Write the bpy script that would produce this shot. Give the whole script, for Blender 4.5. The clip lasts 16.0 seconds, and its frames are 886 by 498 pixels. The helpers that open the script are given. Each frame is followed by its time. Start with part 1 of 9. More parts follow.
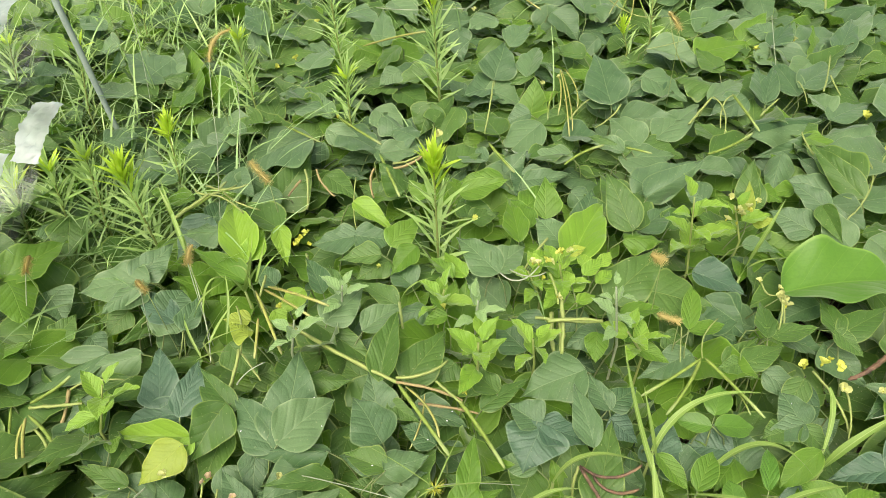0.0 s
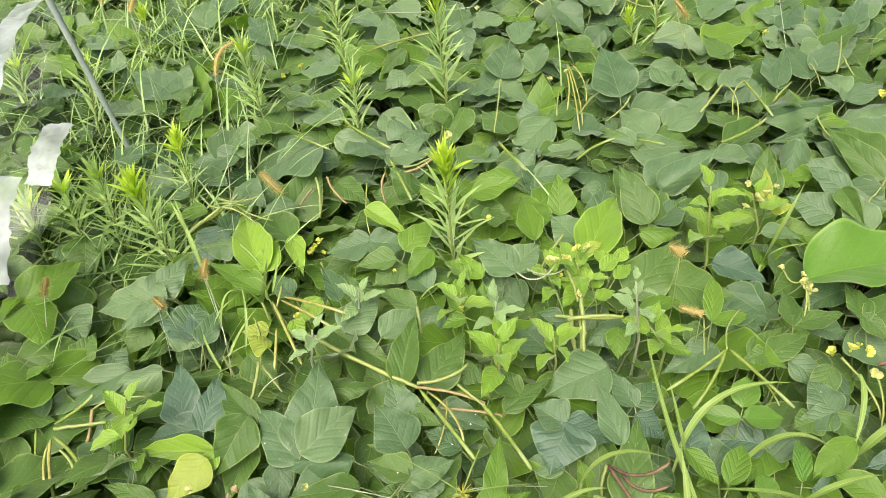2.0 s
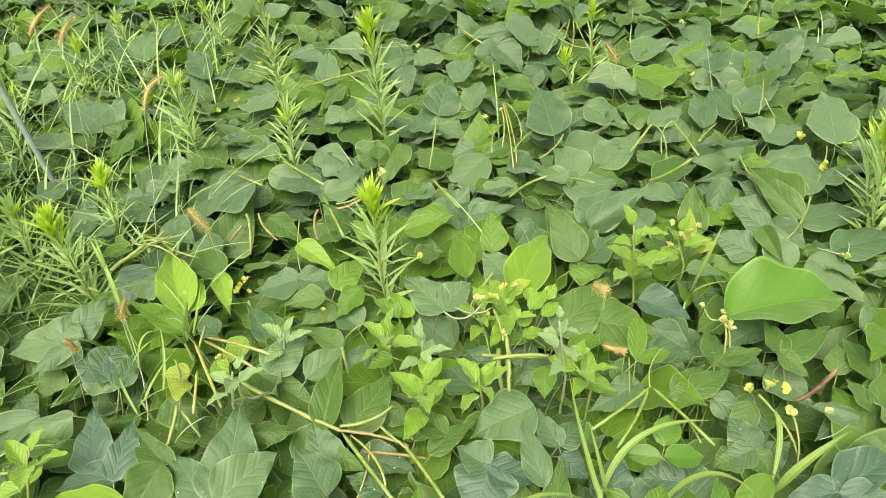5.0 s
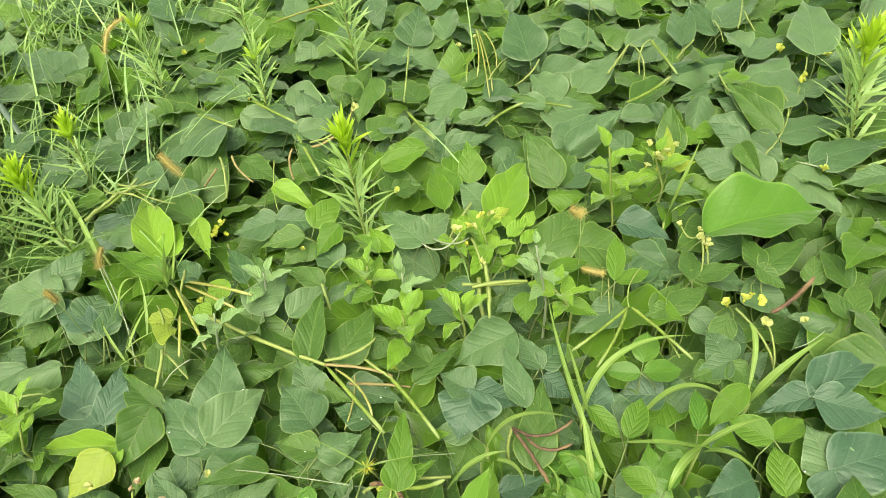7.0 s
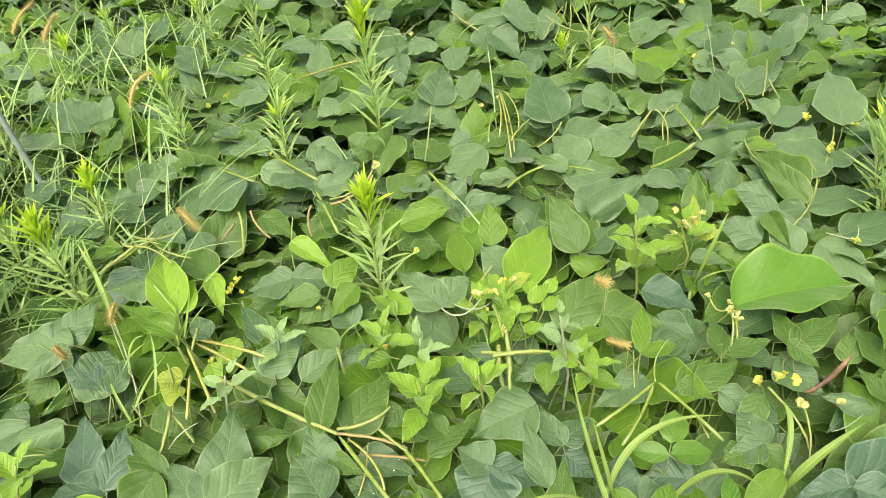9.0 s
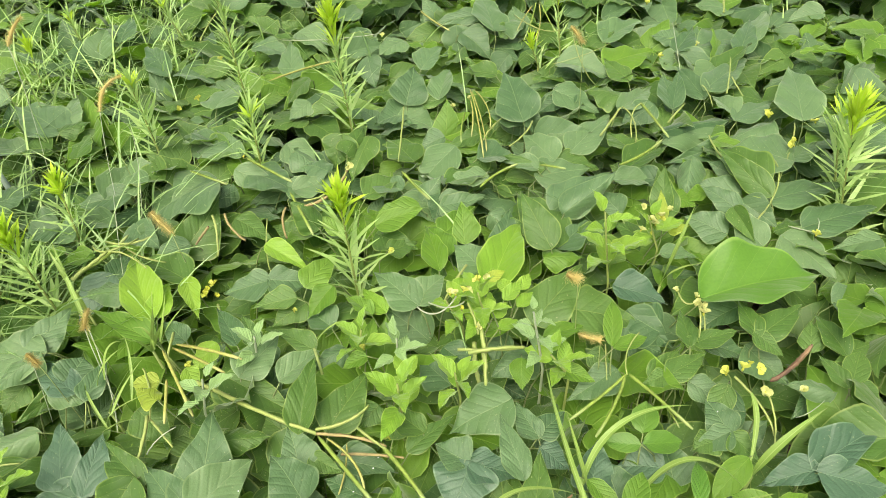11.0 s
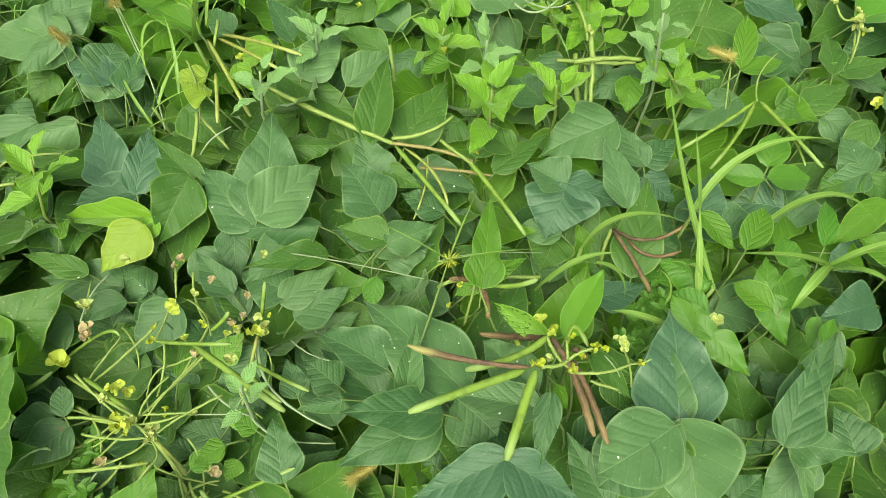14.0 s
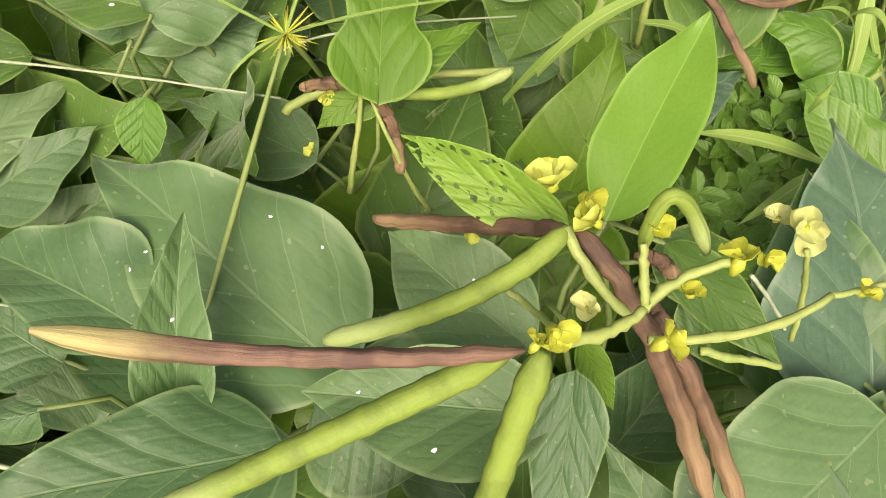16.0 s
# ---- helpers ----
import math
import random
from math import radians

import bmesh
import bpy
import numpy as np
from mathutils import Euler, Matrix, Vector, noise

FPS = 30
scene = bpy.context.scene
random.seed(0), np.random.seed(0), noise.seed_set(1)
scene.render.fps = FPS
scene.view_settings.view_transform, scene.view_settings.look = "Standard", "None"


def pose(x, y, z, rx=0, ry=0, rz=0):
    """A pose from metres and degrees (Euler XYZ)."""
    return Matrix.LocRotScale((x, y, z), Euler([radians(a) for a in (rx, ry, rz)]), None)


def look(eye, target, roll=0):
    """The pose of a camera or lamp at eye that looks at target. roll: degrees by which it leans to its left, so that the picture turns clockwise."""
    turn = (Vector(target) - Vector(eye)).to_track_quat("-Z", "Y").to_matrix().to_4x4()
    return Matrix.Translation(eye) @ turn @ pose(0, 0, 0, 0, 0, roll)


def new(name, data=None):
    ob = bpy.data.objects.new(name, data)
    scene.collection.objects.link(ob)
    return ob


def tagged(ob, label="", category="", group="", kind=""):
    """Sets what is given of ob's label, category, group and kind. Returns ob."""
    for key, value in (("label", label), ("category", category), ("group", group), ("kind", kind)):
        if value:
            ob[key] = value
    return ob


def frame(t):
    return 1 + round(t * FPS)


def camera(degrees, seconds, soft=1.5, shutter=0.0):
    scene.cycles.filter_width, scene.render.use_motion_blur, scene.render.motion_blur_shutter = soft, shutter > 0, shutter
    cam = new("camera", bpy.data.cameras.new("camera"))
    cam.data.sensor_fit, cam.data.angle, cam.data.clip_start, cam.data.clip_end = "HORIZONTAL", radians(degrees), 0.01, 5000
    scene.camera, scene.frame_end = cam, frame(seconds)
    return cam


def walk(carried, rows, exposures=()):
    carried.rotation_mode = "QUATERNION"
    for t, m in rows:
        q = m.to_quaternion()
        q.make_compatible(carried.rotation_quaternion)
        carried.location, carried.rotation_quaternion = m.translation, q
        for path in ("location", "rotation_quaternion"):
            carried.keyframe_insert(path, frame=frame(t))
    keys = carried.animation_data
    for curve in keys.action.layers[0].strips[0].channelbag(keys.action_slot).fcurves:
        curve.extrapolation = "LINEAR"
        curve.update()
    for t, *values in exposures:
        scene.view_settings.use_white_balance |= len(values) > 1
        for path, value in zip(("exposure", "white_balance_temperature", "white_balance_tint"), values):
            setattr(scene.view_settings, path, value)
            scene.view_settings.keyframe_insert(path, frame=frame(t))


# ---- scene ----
cam = camera(68.8, 16.0, 0.6)
PATH = [
    (0, (0.101, 0.082, 1.275), (-0.014, 1.545, -0.084), -0.6),
    (0.5, (0.115, 0.096, 1.275), (0.044, 1.57, -0.074), -2.5),
    (1, (0.109, 0.087, 1.274), (0.016, 1.57, -0.064), -3.0),
    (1.5, (0.099, 0.085, 1.268), (-0.052, 1.553, -0.081), -4.0),
    (2, (0.096, 0.089, 1.272), (-0.057, 1.551, -0.084), -4.3),
    (2.5, (0.084, 0.09, 1.27), (-0.061, 1.565, -0.073), -2.9),
    (3, (0.08, 0.089, 1.274), (-0.086, 1.583, -0.046), -2.8),
    (3.5, (0.087, 0.088, 1.273), (-0.059, 1.608, -0.02), -0.1),
    (4, (0.104, 0.093, 1.276), (0.036, 1.629, -0.003), -0.4),
    (4.2, (0.117, 0.096, 1.275), (0.068, 1.627, -0.011), -0.6),
    (6.3, (0.163, 0.108, 1.281), (0.105, 1.629, -0.017), -3.3),
    (6.5, (0.166, 0.095, 1.271), (0.101, 1.572, -0.076), -4.3),
    (7, (0.175, 0.097, 1.262), (0.153, 1.5, -0.164), -4.0),
    (7.5, (0.156, 0.086, 1.251), (0.105, 1.494, -0.169), -3.8),
    (8, (0.175, 0.11, 1.26), (0.174, 1.556, -0.121), -2.6),
    (8.5, (0.191, 0.128, 1.267), (0.247, 1.627, -0.055), -3.4),
    (9, (0.161, 0.133, 1.264), (0.113, 1.637, -0.054), -3.0),
    (9.2, (0.168, 0.121, 1.255), (0.122, 1.656, -0.025), -3.0),
    (11.3, (0.162, 0.125, 1.276), (0.196, 1.619, -0.053), -2.2),
    (11.5, (0.16, 0.124, 1.271), (0.192, 1.618, -0.06), -2.4),
    (12, (0.14, 0.12, 1.249), (0.099, 1.549, -0.15), -3.4),
    (12.5, (0.147, 0.12, 1.243), (0.055, 1.516, -0.186), -3.8),
    (13, (0.148, 0.106, 1.223), (0.016, 1.417, -0.282), -4.7),
    (13.5, (0.119, 0.105, 1.192), (-0.073, 1.227, -0.453), -5.4),
    (14, (0.059, 0.149, 1.124), (0.038, 1.101, -0.635), -0.2),
    (14.2, (0.040, 0.169, 1.093), (0.035, 1.062, -0.696), 0.9),
    (14.5, (0.047, 0.211, 0.997), (0.018, 0.925, -0.871), -1.0),
    (15, (0.075, 0.264, 0.833), (0.152, 0.861, -1.074), 8.0),
    (15.5, (0.09, 0.3, 0.785), (0.194, 0.855, -1.134), 7.5),
    (16, (0.101, 0.306, 0.758), (0.218, 0.804, -1.176), 8.9),
]
LIGHT = [
    (0, 1.16, 6600, 10),
    (1, 1.24, 6600, 3),
    (2, 1.28, 6500, 17),
    (3, 1.35, 6350, 31),
    (3.5, 1.35, 6450, 27),
    (4, 1.34, 6500, 12),
    (6.5, 1.30, 6950, 8),
    (7, 1.27, 6960, -3),
    (8, 1.27, 6700, 1),
    (8.5, 1.38, 6700, 11),
    (9.2, 1.38, 6700, 11),
    (11.5, 1.31, 6750, 3),
    (12.5, 1.26, 6740, -4),
    (13, 1.20, 6870, -6),
    (13.5, 1.20, 6870, -14),
    (14, 1.08, 6860, -21),
    (14.5, 1.03, 6920, -18),
    (15, 1.16, 6900, 12),
    (16, 1.28, 7120, 17),
]
walk(cam, [(t, look(eye, target, roll)) for t, eye, target, roll in PATH], LIGHT)

# ---- sky and light ----
SUN_UP, SUN_TURN = 62, 200


def make_world():
    world = bpy.data.worlds.new("sky")
    scene.world = world
    world.use_nodes = True
    nt = world.node_tree
    back = nt.nodes["Background"]
    sky = nt.nodes.new("ShaderNodeTexSky")
    sky.sky_type = "NISHITA"
    sky.sun_disc = False
    sky.sun_elevation, sky.sun_rotation = radians(SUN_UP), radians(SUN_TURN)
    sky.air_density, sky.dust_density, sky.ozone_density = 0.6, 9.0, 0.5
    nt.links.new(sky.outputs[0], back.inputs[0])
    back.inputs[1].default_value = 0.15
    sun = bpy.data.lights.new("sun", "SUN")
    sun.energy, sun.angle, sun.color = 1.25, radians(42), (1.0, 0.97, 0.88)
    lamp = new("sun", sun)
    a, e = radians(SUN_TURN), radians(SUN_UP)
    lamp.matrix_world = look((math.sin(a) * math.cos(e) * 20, math.cos(a) * math.cos(e) * 20, math.sin(e) * 20), (0, 0, 0))


make_world()

# ---- materials ----
class Nodes:
    """A short way to wire a node tree."""

    def __init__(self, name):
        self.mat = bpy.data.materials.new(name)
        self.mat.use_nodes = True
        self.tree = self.mat.node_tree
        self.bsdf = self.tree.nodes["Principled BSDF"]
        self.out = self.tree.nodes["Material Output"]

    def add(self, kind):
        return self.tree.nodes.new(kind)

    def link(self, a, b):
        self.tree.links.new(a, b)

    def math(self, op, a, b=0.0, clamp=False):
        n = self.add("ShaderNodeMath")
        n.operation, n.use_clamp = op, clamp
        for i, v in enumerate((a, b)):
            if isinstance(v, (int, float)):
                n.inputs[i].default_value = v
            else:
                self.link(v, n.inputs[i])
        return n.outputs[0]

    def mix(self, fac, a, b, blend="MIX"):
        n = self.add("ShaderNodeMix")
        n.data_type, n.blend_type = "RGBA", blend
        for i, v in ((0, fac), (6, a), (7, b)):
            if isinstance(v, (int, float)):
                n.inputs[i].default_value = v
            elif isinstance(v, tuple):
                n.inputs[i].default_value = (*v, 1.0)
            else:
                self.link(v, n.inputs[i])
        return n.outputs[2]

    def ramp(self, value, lo, hi):
        n = self.add("ShaderNodeMapRange")
        n.interpolation_type = "SMOOTHSTEP"
        self.link(value, n.inputs[0])
        n.inputs[1].default_value, n.inputs[2].default_value = lo, hi
        return n.outputs[0]

    def noise(self, scale, detail=3.0, coord=None, rough=0.55):
        n = self.add("ShaderNodeTexNoise")
        n.inputs["Scale"].default_value, n.inputs["Detail"].default_value = scale, detail
        n.inputs["Roughness"].default_value = rough
        if coord is None:
            coord = self.add("ShaderNodeTexCoord").outputs["Object"]
        self.link(coord, n.inputs["Vector"])
        return n.outputs[0]

    def bump(self, height, strength, distance):
        n = self.add("ShaderNodeBump")
        n.inputs["Strength"].default_value, n.inputs["Distance"].default_value = strength, distance
        self.link(height, n.inputs["Height"])
        self.link(n.outputs[0], self.bsdf.inputs["Normal"])
        return n.outputs[0]


def chance(m):
    """A value of 0 to 1 that differs from piece to piece and island to island."""
    a = m.add("ShaderNodeObjectInfo").outputs["Random"]
    b = m.add("ShaderNodeNewGeometry").outputs["Random Per Island"]
    return m.math("FRACT", m.math("ADD", a, b))


def leaf_material(name, low, high, vein, through_share=0.35, rough=0.5, veins=5.5, relief=1.0, vein_share=0.20, specks=0.0, glow=(1.2, 1.25, 0.5), holes=False, side_share=0.75):
    """Leaf tissue: veins from the leaf's own coordinates, patchy green, light that shines through."""
    m = Nodes(name)
    uv = m.add("ShaderNodeUVMap").outputs[0]
    sep = m.add("ShaderNodeSeparateXYZ")
    m.link(uv, sep.inputs[0])
    x, v = sep.outputs[0], sep.outputs[1]
    ax = m.math("ABSOLUTE", x)
    flat = m.add("ShaderNodeCombineXYZ")
    m.link(m.math("MULTIPLY", x, 0.38), flat.inputs[0])
    m.link(v, flat.inputs[1])
    m.link(m.math("MULTIPLY", chance(m), 9.0), flat.inputs[2])
    uv = flat.outputs[0]
    wob = m.noise(4.5, 1.5, uv)
    curve = m.math("MULTIPLY", m.math("POWER", ax, 0.85), 0.42)
    phase = m.math("ADD", m.math("MULTIPLY", m.math("SUBTRACT", v, curve), veins), m.math("MULTIPLY", wob, 0.4))
    side = m.math("FRACT", phase)
    dist = m.math("ABSOLUTE", m.math("SUBTRACT", side, 0.5))
    second = m.ramp(dist, 0.026, 0.006)
    mid = m.ramp(ax, 0.024, 0.006)
    lines = m.math("MAXIMUM", m.math("MULTIPLY", second, side_share), mid)
    rnd = chance(m)
    patch = m.noise(5.0, 4.0, uv)
    tone = m.math("ADD", m.math("MULTIPLY", rnd, 0.6), m.math("MULTIPLY", m.math("SUBTRACT", patch, 0.3), 0.6), True)
    col = m.mix(tone, low, high)
    fine = m.noise(55.0, 3.0, uv)
    col = m.mix(m.math("MULTIPLY", m.ramp(fine, 0.4, 0.75), 0.25), col, tuple(0.72 * c for c in low))
    col = m.mix(m.math("MULTIPLY", lines, vein_share), col, vein)
    edge = m.add("ShaderNodeSeparateXYZ")
    rim = m.add("ShaderNodeUVMap")
    rim.uv_map = "Rim"
    m.link(rim.outputs[0], edge.inputs[0])
    margin = m.ramp(m.math("ABSOLUTE", edge.outputs[0]), 0.90, 0.98)
    col = m.mix(m.math("MULTIPLY", margin, 0.5), col, vein)
    if specks:
        spot = m.ramp(m.noise(26.0, 1.0, uv), 0.71, 0.75)
        col = m.mix(m.math("MULTIPLY", spot, specks), col, (0.42, 0.45, 0.25))
    m.link(col, m.bsdf.inputs["Base Color"])
    m.bsdf.inputs["Roughness"].default_value = rough
    m.bsdf.inputs["Specular IOR Level"].default_value = 0.42
    m.bsdf.inputs["Sheen Weight"].default_value, m.bsdf.inputs["Sheen Roughness"].default_value = 0.38, 0.42
    m.bsdf.inputs["Sheen Tint"].default_value = (0.9, 1.0, 0.8, 1.0)
    bulge = m.math("SUBTRACT", m.ramp(dist, 0.0, 0.30), m.math("MULTIPLY", mid, 0.8))
    pucker = m.noise(16.0, 2.0, uv)
    cells = m.add("ShaderNodeTexVoronoi")
    cells.feature = "DISTANCE_TO_EDGE"
    cells.inputs["Scale"].default_value = 48.0
    m.link(uv, cells.inputs["Vector"])
    net = m.ramp(cells.outputs["Distance"], 0.0, 0.16)
    rung = m.math("FRACT", m.math("ADD", m.math("MULTIPLY", ax, 6.0), m.math("ADD", m.math("MULTIPLY", m.math("FLOOR", m.math("ADD", phase, 0.5)), 0.37), m.math("MULTIPLY", pucker, 0.8))))
    quilt = m.math("MULTIPLY", m.ramp(m.math("ABSOLUTE", m.math("SUBTRACT", rung, 0.5)), 0.5, 0.22), m.ramp(dist, 0.02, 0.25))
    bulge = m.math("ADD", bulge, m.math("MULTIPLY", quilt, 0.3))
    height = m.math("ADD", m.math("MULTIPLY", bulge, 0.30), m.math("ADD", m.math("MULTIPLY", net, 0.012), m.math("MULTIPLY", pucker, 0.25)))
    normal = m.bump(height, 0.5 * relief, 0.0022)
    trans = m.add("ShaderNodeBsdfTranslucent")
    m.link(m.mix(1.0, col, glow, "MULTIPLY"), trans.inputs[0])
    m.link(normal, trans.inputs["Normal"])
    both = m.add("ShaderNodeMixShader")
    both.inputs[0].default_value = through_share
    m.link(m.bsdf.outputs[0], both.inputs[1])
    m.link(trans.outputs[0], both.inputs[2])
    if holes:
        eaten = m.ramp(m.noise(15.0, 1.5, uv), 0.60, 0.615)
        clear, last = m.add("ShaderNodeBsdfTransparent"), m.add("ShaderNodeMixShader")
        m.link(m.math("MULTIPLY", eaten, m.ramp(v, 0.3, 0.45)), last.inputs[0])
        m.link(both.outputs[0], last.inputs[1])
        m.link(clear.outputs[0], last.inputs[2])
        both = last
    m.link(both.outputs[0], m.out.inputs[0])
    return m.mat


def plain_material(name, low, high, scale=40.0, rough=0.55, bump=0.3, distance=0.001, through_share=0.0, spec=0.4):
    """Two tones in patches, with grain, changing from piece to piece."""
    m = Nodes(name)
    pos = m.add("ShaderNodeTexCoord").outputs["Object"]
    rnd = chance(m)
    a, b = m.noise(scale, 4.0, pos), m.noise(scale * 7, 3.0, pos)
    tone = m.math("ADD", m.math("MULTIPLY", rnd, 0.35), m.math("MULTIPLY", a, 0.75), True)
    col = m.mix(tone, low, high)
    m.link(m.mix(m.math("MULTIPLY", m.ramp(b, 0.45, 0.7), 0.3), col, tuple(c * 0.6 for c in low)), m.bsdf.inputs["Base Color"])
    m.bsdf.inputs["Roughness"].default_value = rough
    m.bsdf.inputs["Specular IOR Level"].default_value = spec
    m.bump(m.math("ADD", a, m.math("MULTIPLY", b, 0.5)), bump, distance)
    if through_share:
        trans = m.add("ShaderNodeBsdfTranslucent")
        m.link(col, trans.inputs[0])
        both = m.add("ShaderNodeMixShader")
        both.inputs[0].default_value = through_share
        m.link(m.bsdf.outputs[0], both.inputs[1])
        m.link(trans.outputs[0], both.inputs[2])
        m.link(both.outputs[0], m.out.inputs[0])
    return m.mat


def pod_material(name, ends, body, blotch, share):
    """A pod's skin: body colour with blotches along it and paler tips; coordinates run along the pod."""
    m = Nodes(name)
    uv = m.add("ShaderNodeUVMap").outputs[0]
    sep = m.add("ShaderNodeSeparateXYZ")
    m.link(uv, sep.inputs[0])
    v = sep.outputs[1]
    pos = m.add("ShaderNodeTexCoord").outputs["Object"]
    n1, n2 = m.noise(120.0, 4.0, pos), m.noise(600.0, 3.0, pos)
    col = m.mix(m.ramp(n1, 0.42, 0.68), body, tuple(c * 0.72 for c in body))
    dark = m.math("MULTIPLY", m.ramp(m.noise(70.0, 3.0, pos), 0.5, 0.66), share)
    col = m.mix(dark, col, blotch)
    lane = m.add("ShaderNodeCombineXYZ")
    m.link(m.math("MULTIPLY", sep.outputs[0], 9.0), lane.inputs[0])
    m.link(m.math("MULTIPLY", v, 3.0), lane.inputs[1])
    streak = m.noise(2.0, 4.0, lane.outputs[0])
    col = m.mix(m.math("MULTIPLY", m.ramp(streak, 0.48, 0.62), 0.5 * share), col, blotch)
    tip = m.ramp(m.math("ADD", v, m.math("MULTIPLY", m.math("SUBTRACT", n1, 0.5), 0.2)), 0.66, 0.9)
    col = m.mix(tip, col, ends)
    seam = m.ramp(m.math("ABSOLUTE", m.math("SUBTRACT", sep.outputs[0], 0.5)), 0.035, 0.015)
    col = m.mix(m.math("MULTIPLY", seam, 0.55), col, tuple(c * 0.55 for c in body))
    m.link(col, m.bsdf.inputs["Base Color"])
    m.bsdf.inputs["Roughness"].default_value = 0.66
    m.bsdf.inputs["Specular IOR Level"].default_value = 0.25
    m.bump(m.math("ADD", m.math("MULTIPLY", streak, 1.4 * share), m.math("ADD", m.math("MULTIPLY", n1, 0.8), m.math("MULTIPLY", n2, 0.6))), 0.4, 0.0008)
    return m.mat


def blade_material(name, low, high, rib):
    """A grass blade: fine stripes along it and a pale rib down the middle."""
    m = Nodes(name)
    uv = m.add("ShaderNodeUVMap").outputs[0]
    sep = m.add("ShaderNodeSeparateXYZ")
    m.link(uv, sep.inputs[0])
    x = sep.outputs[0]
    stripe = m.math("ADD", m.math("MULTIPLY", m.math("SINE", m.math("MULTIPLY", x, 34.0)), 0.5), 0.5)
    pos = m.add("ShaderNodeTexCoord").outputs["Object"]
    tone = m.math("ADD", m.math("MULTIPLY", chance(m), 0.5), m.math("MULTIPLY", m.noise(25.0, 3.0, pos), 0.6), True)
    col = m.mix(tone, low, high)
    col = m.mix(m.math("MULTIPLY", stripe, 0.25), col, tuple(0.6 * c for c in low))
    col = m.mix(m.math("MULTIPLY", m.ramp(m.math("ABSOLUTE", x), 0.16, 0.06), 0.6), col, rib)
    m.link(col, m.bsdf.inputs["Base Color"])
    m.bsdf.inputs["Roughness"].default_value = 0.45
    m.bump(stripe, 0.3, 0.0001)
    trans, both = m.add("ShaderNodeBsdfTranslucent"), m.add("ShaderNodeMixShader")
    m.link(col, trans.inputs[0])
    both.inputs[0].default_value = 0.45
    m.link(m.bsdf.outputs[0], both.inputs[1])
    m.link(trans.outputs[0], both.inputs[2])
    m.link(both.outputs[0], m.out.inputs[0])
    return m.mat


LEAF = {
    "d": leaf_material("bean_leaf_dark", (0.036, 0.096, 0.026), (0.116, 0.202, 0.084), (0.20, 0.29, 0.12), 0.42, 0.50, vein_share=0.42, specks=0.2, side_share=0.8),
    # Pale version of the dark leaf; sky sheen on upturned leaves is in its colour.
    "p": leaf_material("bean_leaf_sky_sheen", (0.074, 0.150, 0.048), (0.132, 0.218, 0.088), (0.24, 0.33, 0.16), 0.40, 0.52, vein_share=0.30, specks=0.2, side_share=0.8),
    "c": leaf_material("bean_leaf_bluish", (0.036, 0.090, 0.042), (0.072, 0.138, 0.074), (0.17, 0.26, 0.15), 0.36, 0.48, vein_share=0.34, specks=0.2, side_share=0.8, relief=1.3),
    "m": leaf_material("bean_leaf_green", (0.055, 0.132, 0.018), (0.100, 0.196, 0.034), (0.28, 0.38, 0.10), 0.50, 0.5, specks=0.35, vein_share=0.28),
    "l": leaf_material("bean_leaf_light", (0.080, 0.184, 0.010), (0.130, 0.255, 0.018), (0.285, 0.430, 0.094), 0.50, 0.5, vein_share=0.26),
    "y": leaf_material("bean_leaf_yellowing", (0.20, 0.29, 0.025), (0.28, 0.36, 0.04), (0.460, 0.500, 0.109), 0.45, 0.5),
    "b": leaf_material("broad_leaf_bright", (0.068, 0.182, 0.013), (0.106, 0.238, 0.021), (0.239, 0.400, 0.078), 0.45, 0.45, relief=1.2),
    "w": leaf_material("weed_leaf", (0.129, 0.270, 0.035), (0.221, 0.380, 0.060), (0.304, 0.450, 0.140), 0.4, 0.55),
    "h": leaf_material("eaten_leaf", (0.112, 0.230, 0.016), (0.178, 0.320, 0.028), (0.285, 0.430, 0.094), 0.40, 0.5, holes=True),
    "v": leaf_material("yellow_green_leaf", (0.135, 0.275, 0.018), (0.205, 0.35, 0.03), (0.368, 0.500, 0.109), 0.42, 0.5),
    "g": leaf_material("smooth_lance_leaf", (0.105, 0.235, 0.018), (0.145, 0.290, 0.028), (0.26, 0.42, 0.085), 0.45, 0.42, veins=9.0, relief=0.12, vein_share=0.5, side_share=0.10),
    "s": leaf_material("small_bright_leaf", (0.062, 0.155, 0.010), (0.100, 0.212, 0.019), (0.190, 0.320, 0.059), 0.38, 0.45, relief=0.45, vein_share=0.3),
}
M_STEM = plain_material("green_stem", (0.17, 0.235, 0.05), (0.25, 0.30, 0.085), 60.0, 0.55, through_share=0.15)
M_PETIOLE = plain_material("leaf_stalk", (0.096, 0.15, 0.036), (0.16, 0.21, 0.066), 60.0, 0.55, through_share=0.15)
M_DRY = plain_material("dry_stem", (0.14, 0.115, 0.040), (0.23, 0.195, 0.075), 70.0, 0.7)
M_BLADE = blade_material("grass_blade", (0.18, 0.31, 0.05), (0.27, 0.39, 0.085), (0.36, 0.47, 0.16))
M_THIN = plain_material("thin_grass", (0.165, 0.247, 0.053), (0.285, 0.352, 0.120), 30.0, 0.5, through_share=0.35)
M_PALE = plain_material("pale_stalk", (0.217, 0.279, 0.155), (0.310, 0.360, 0.223), 50.0, 0.5, through_share=0.2)
M_NEEDLE = blade_material("narrow_weed_leaf", (0.29, 0.48, 0.12), (0.41, 0.58, 0.19), (0.42, 0.56, 0.2))
M_NEEDLE_TOP = blade_material("young_narrow_leaf", (0.37, 0.57, 0.025), (0.47, 0.67, 0.045), (0.44, 0.56, 0.12))
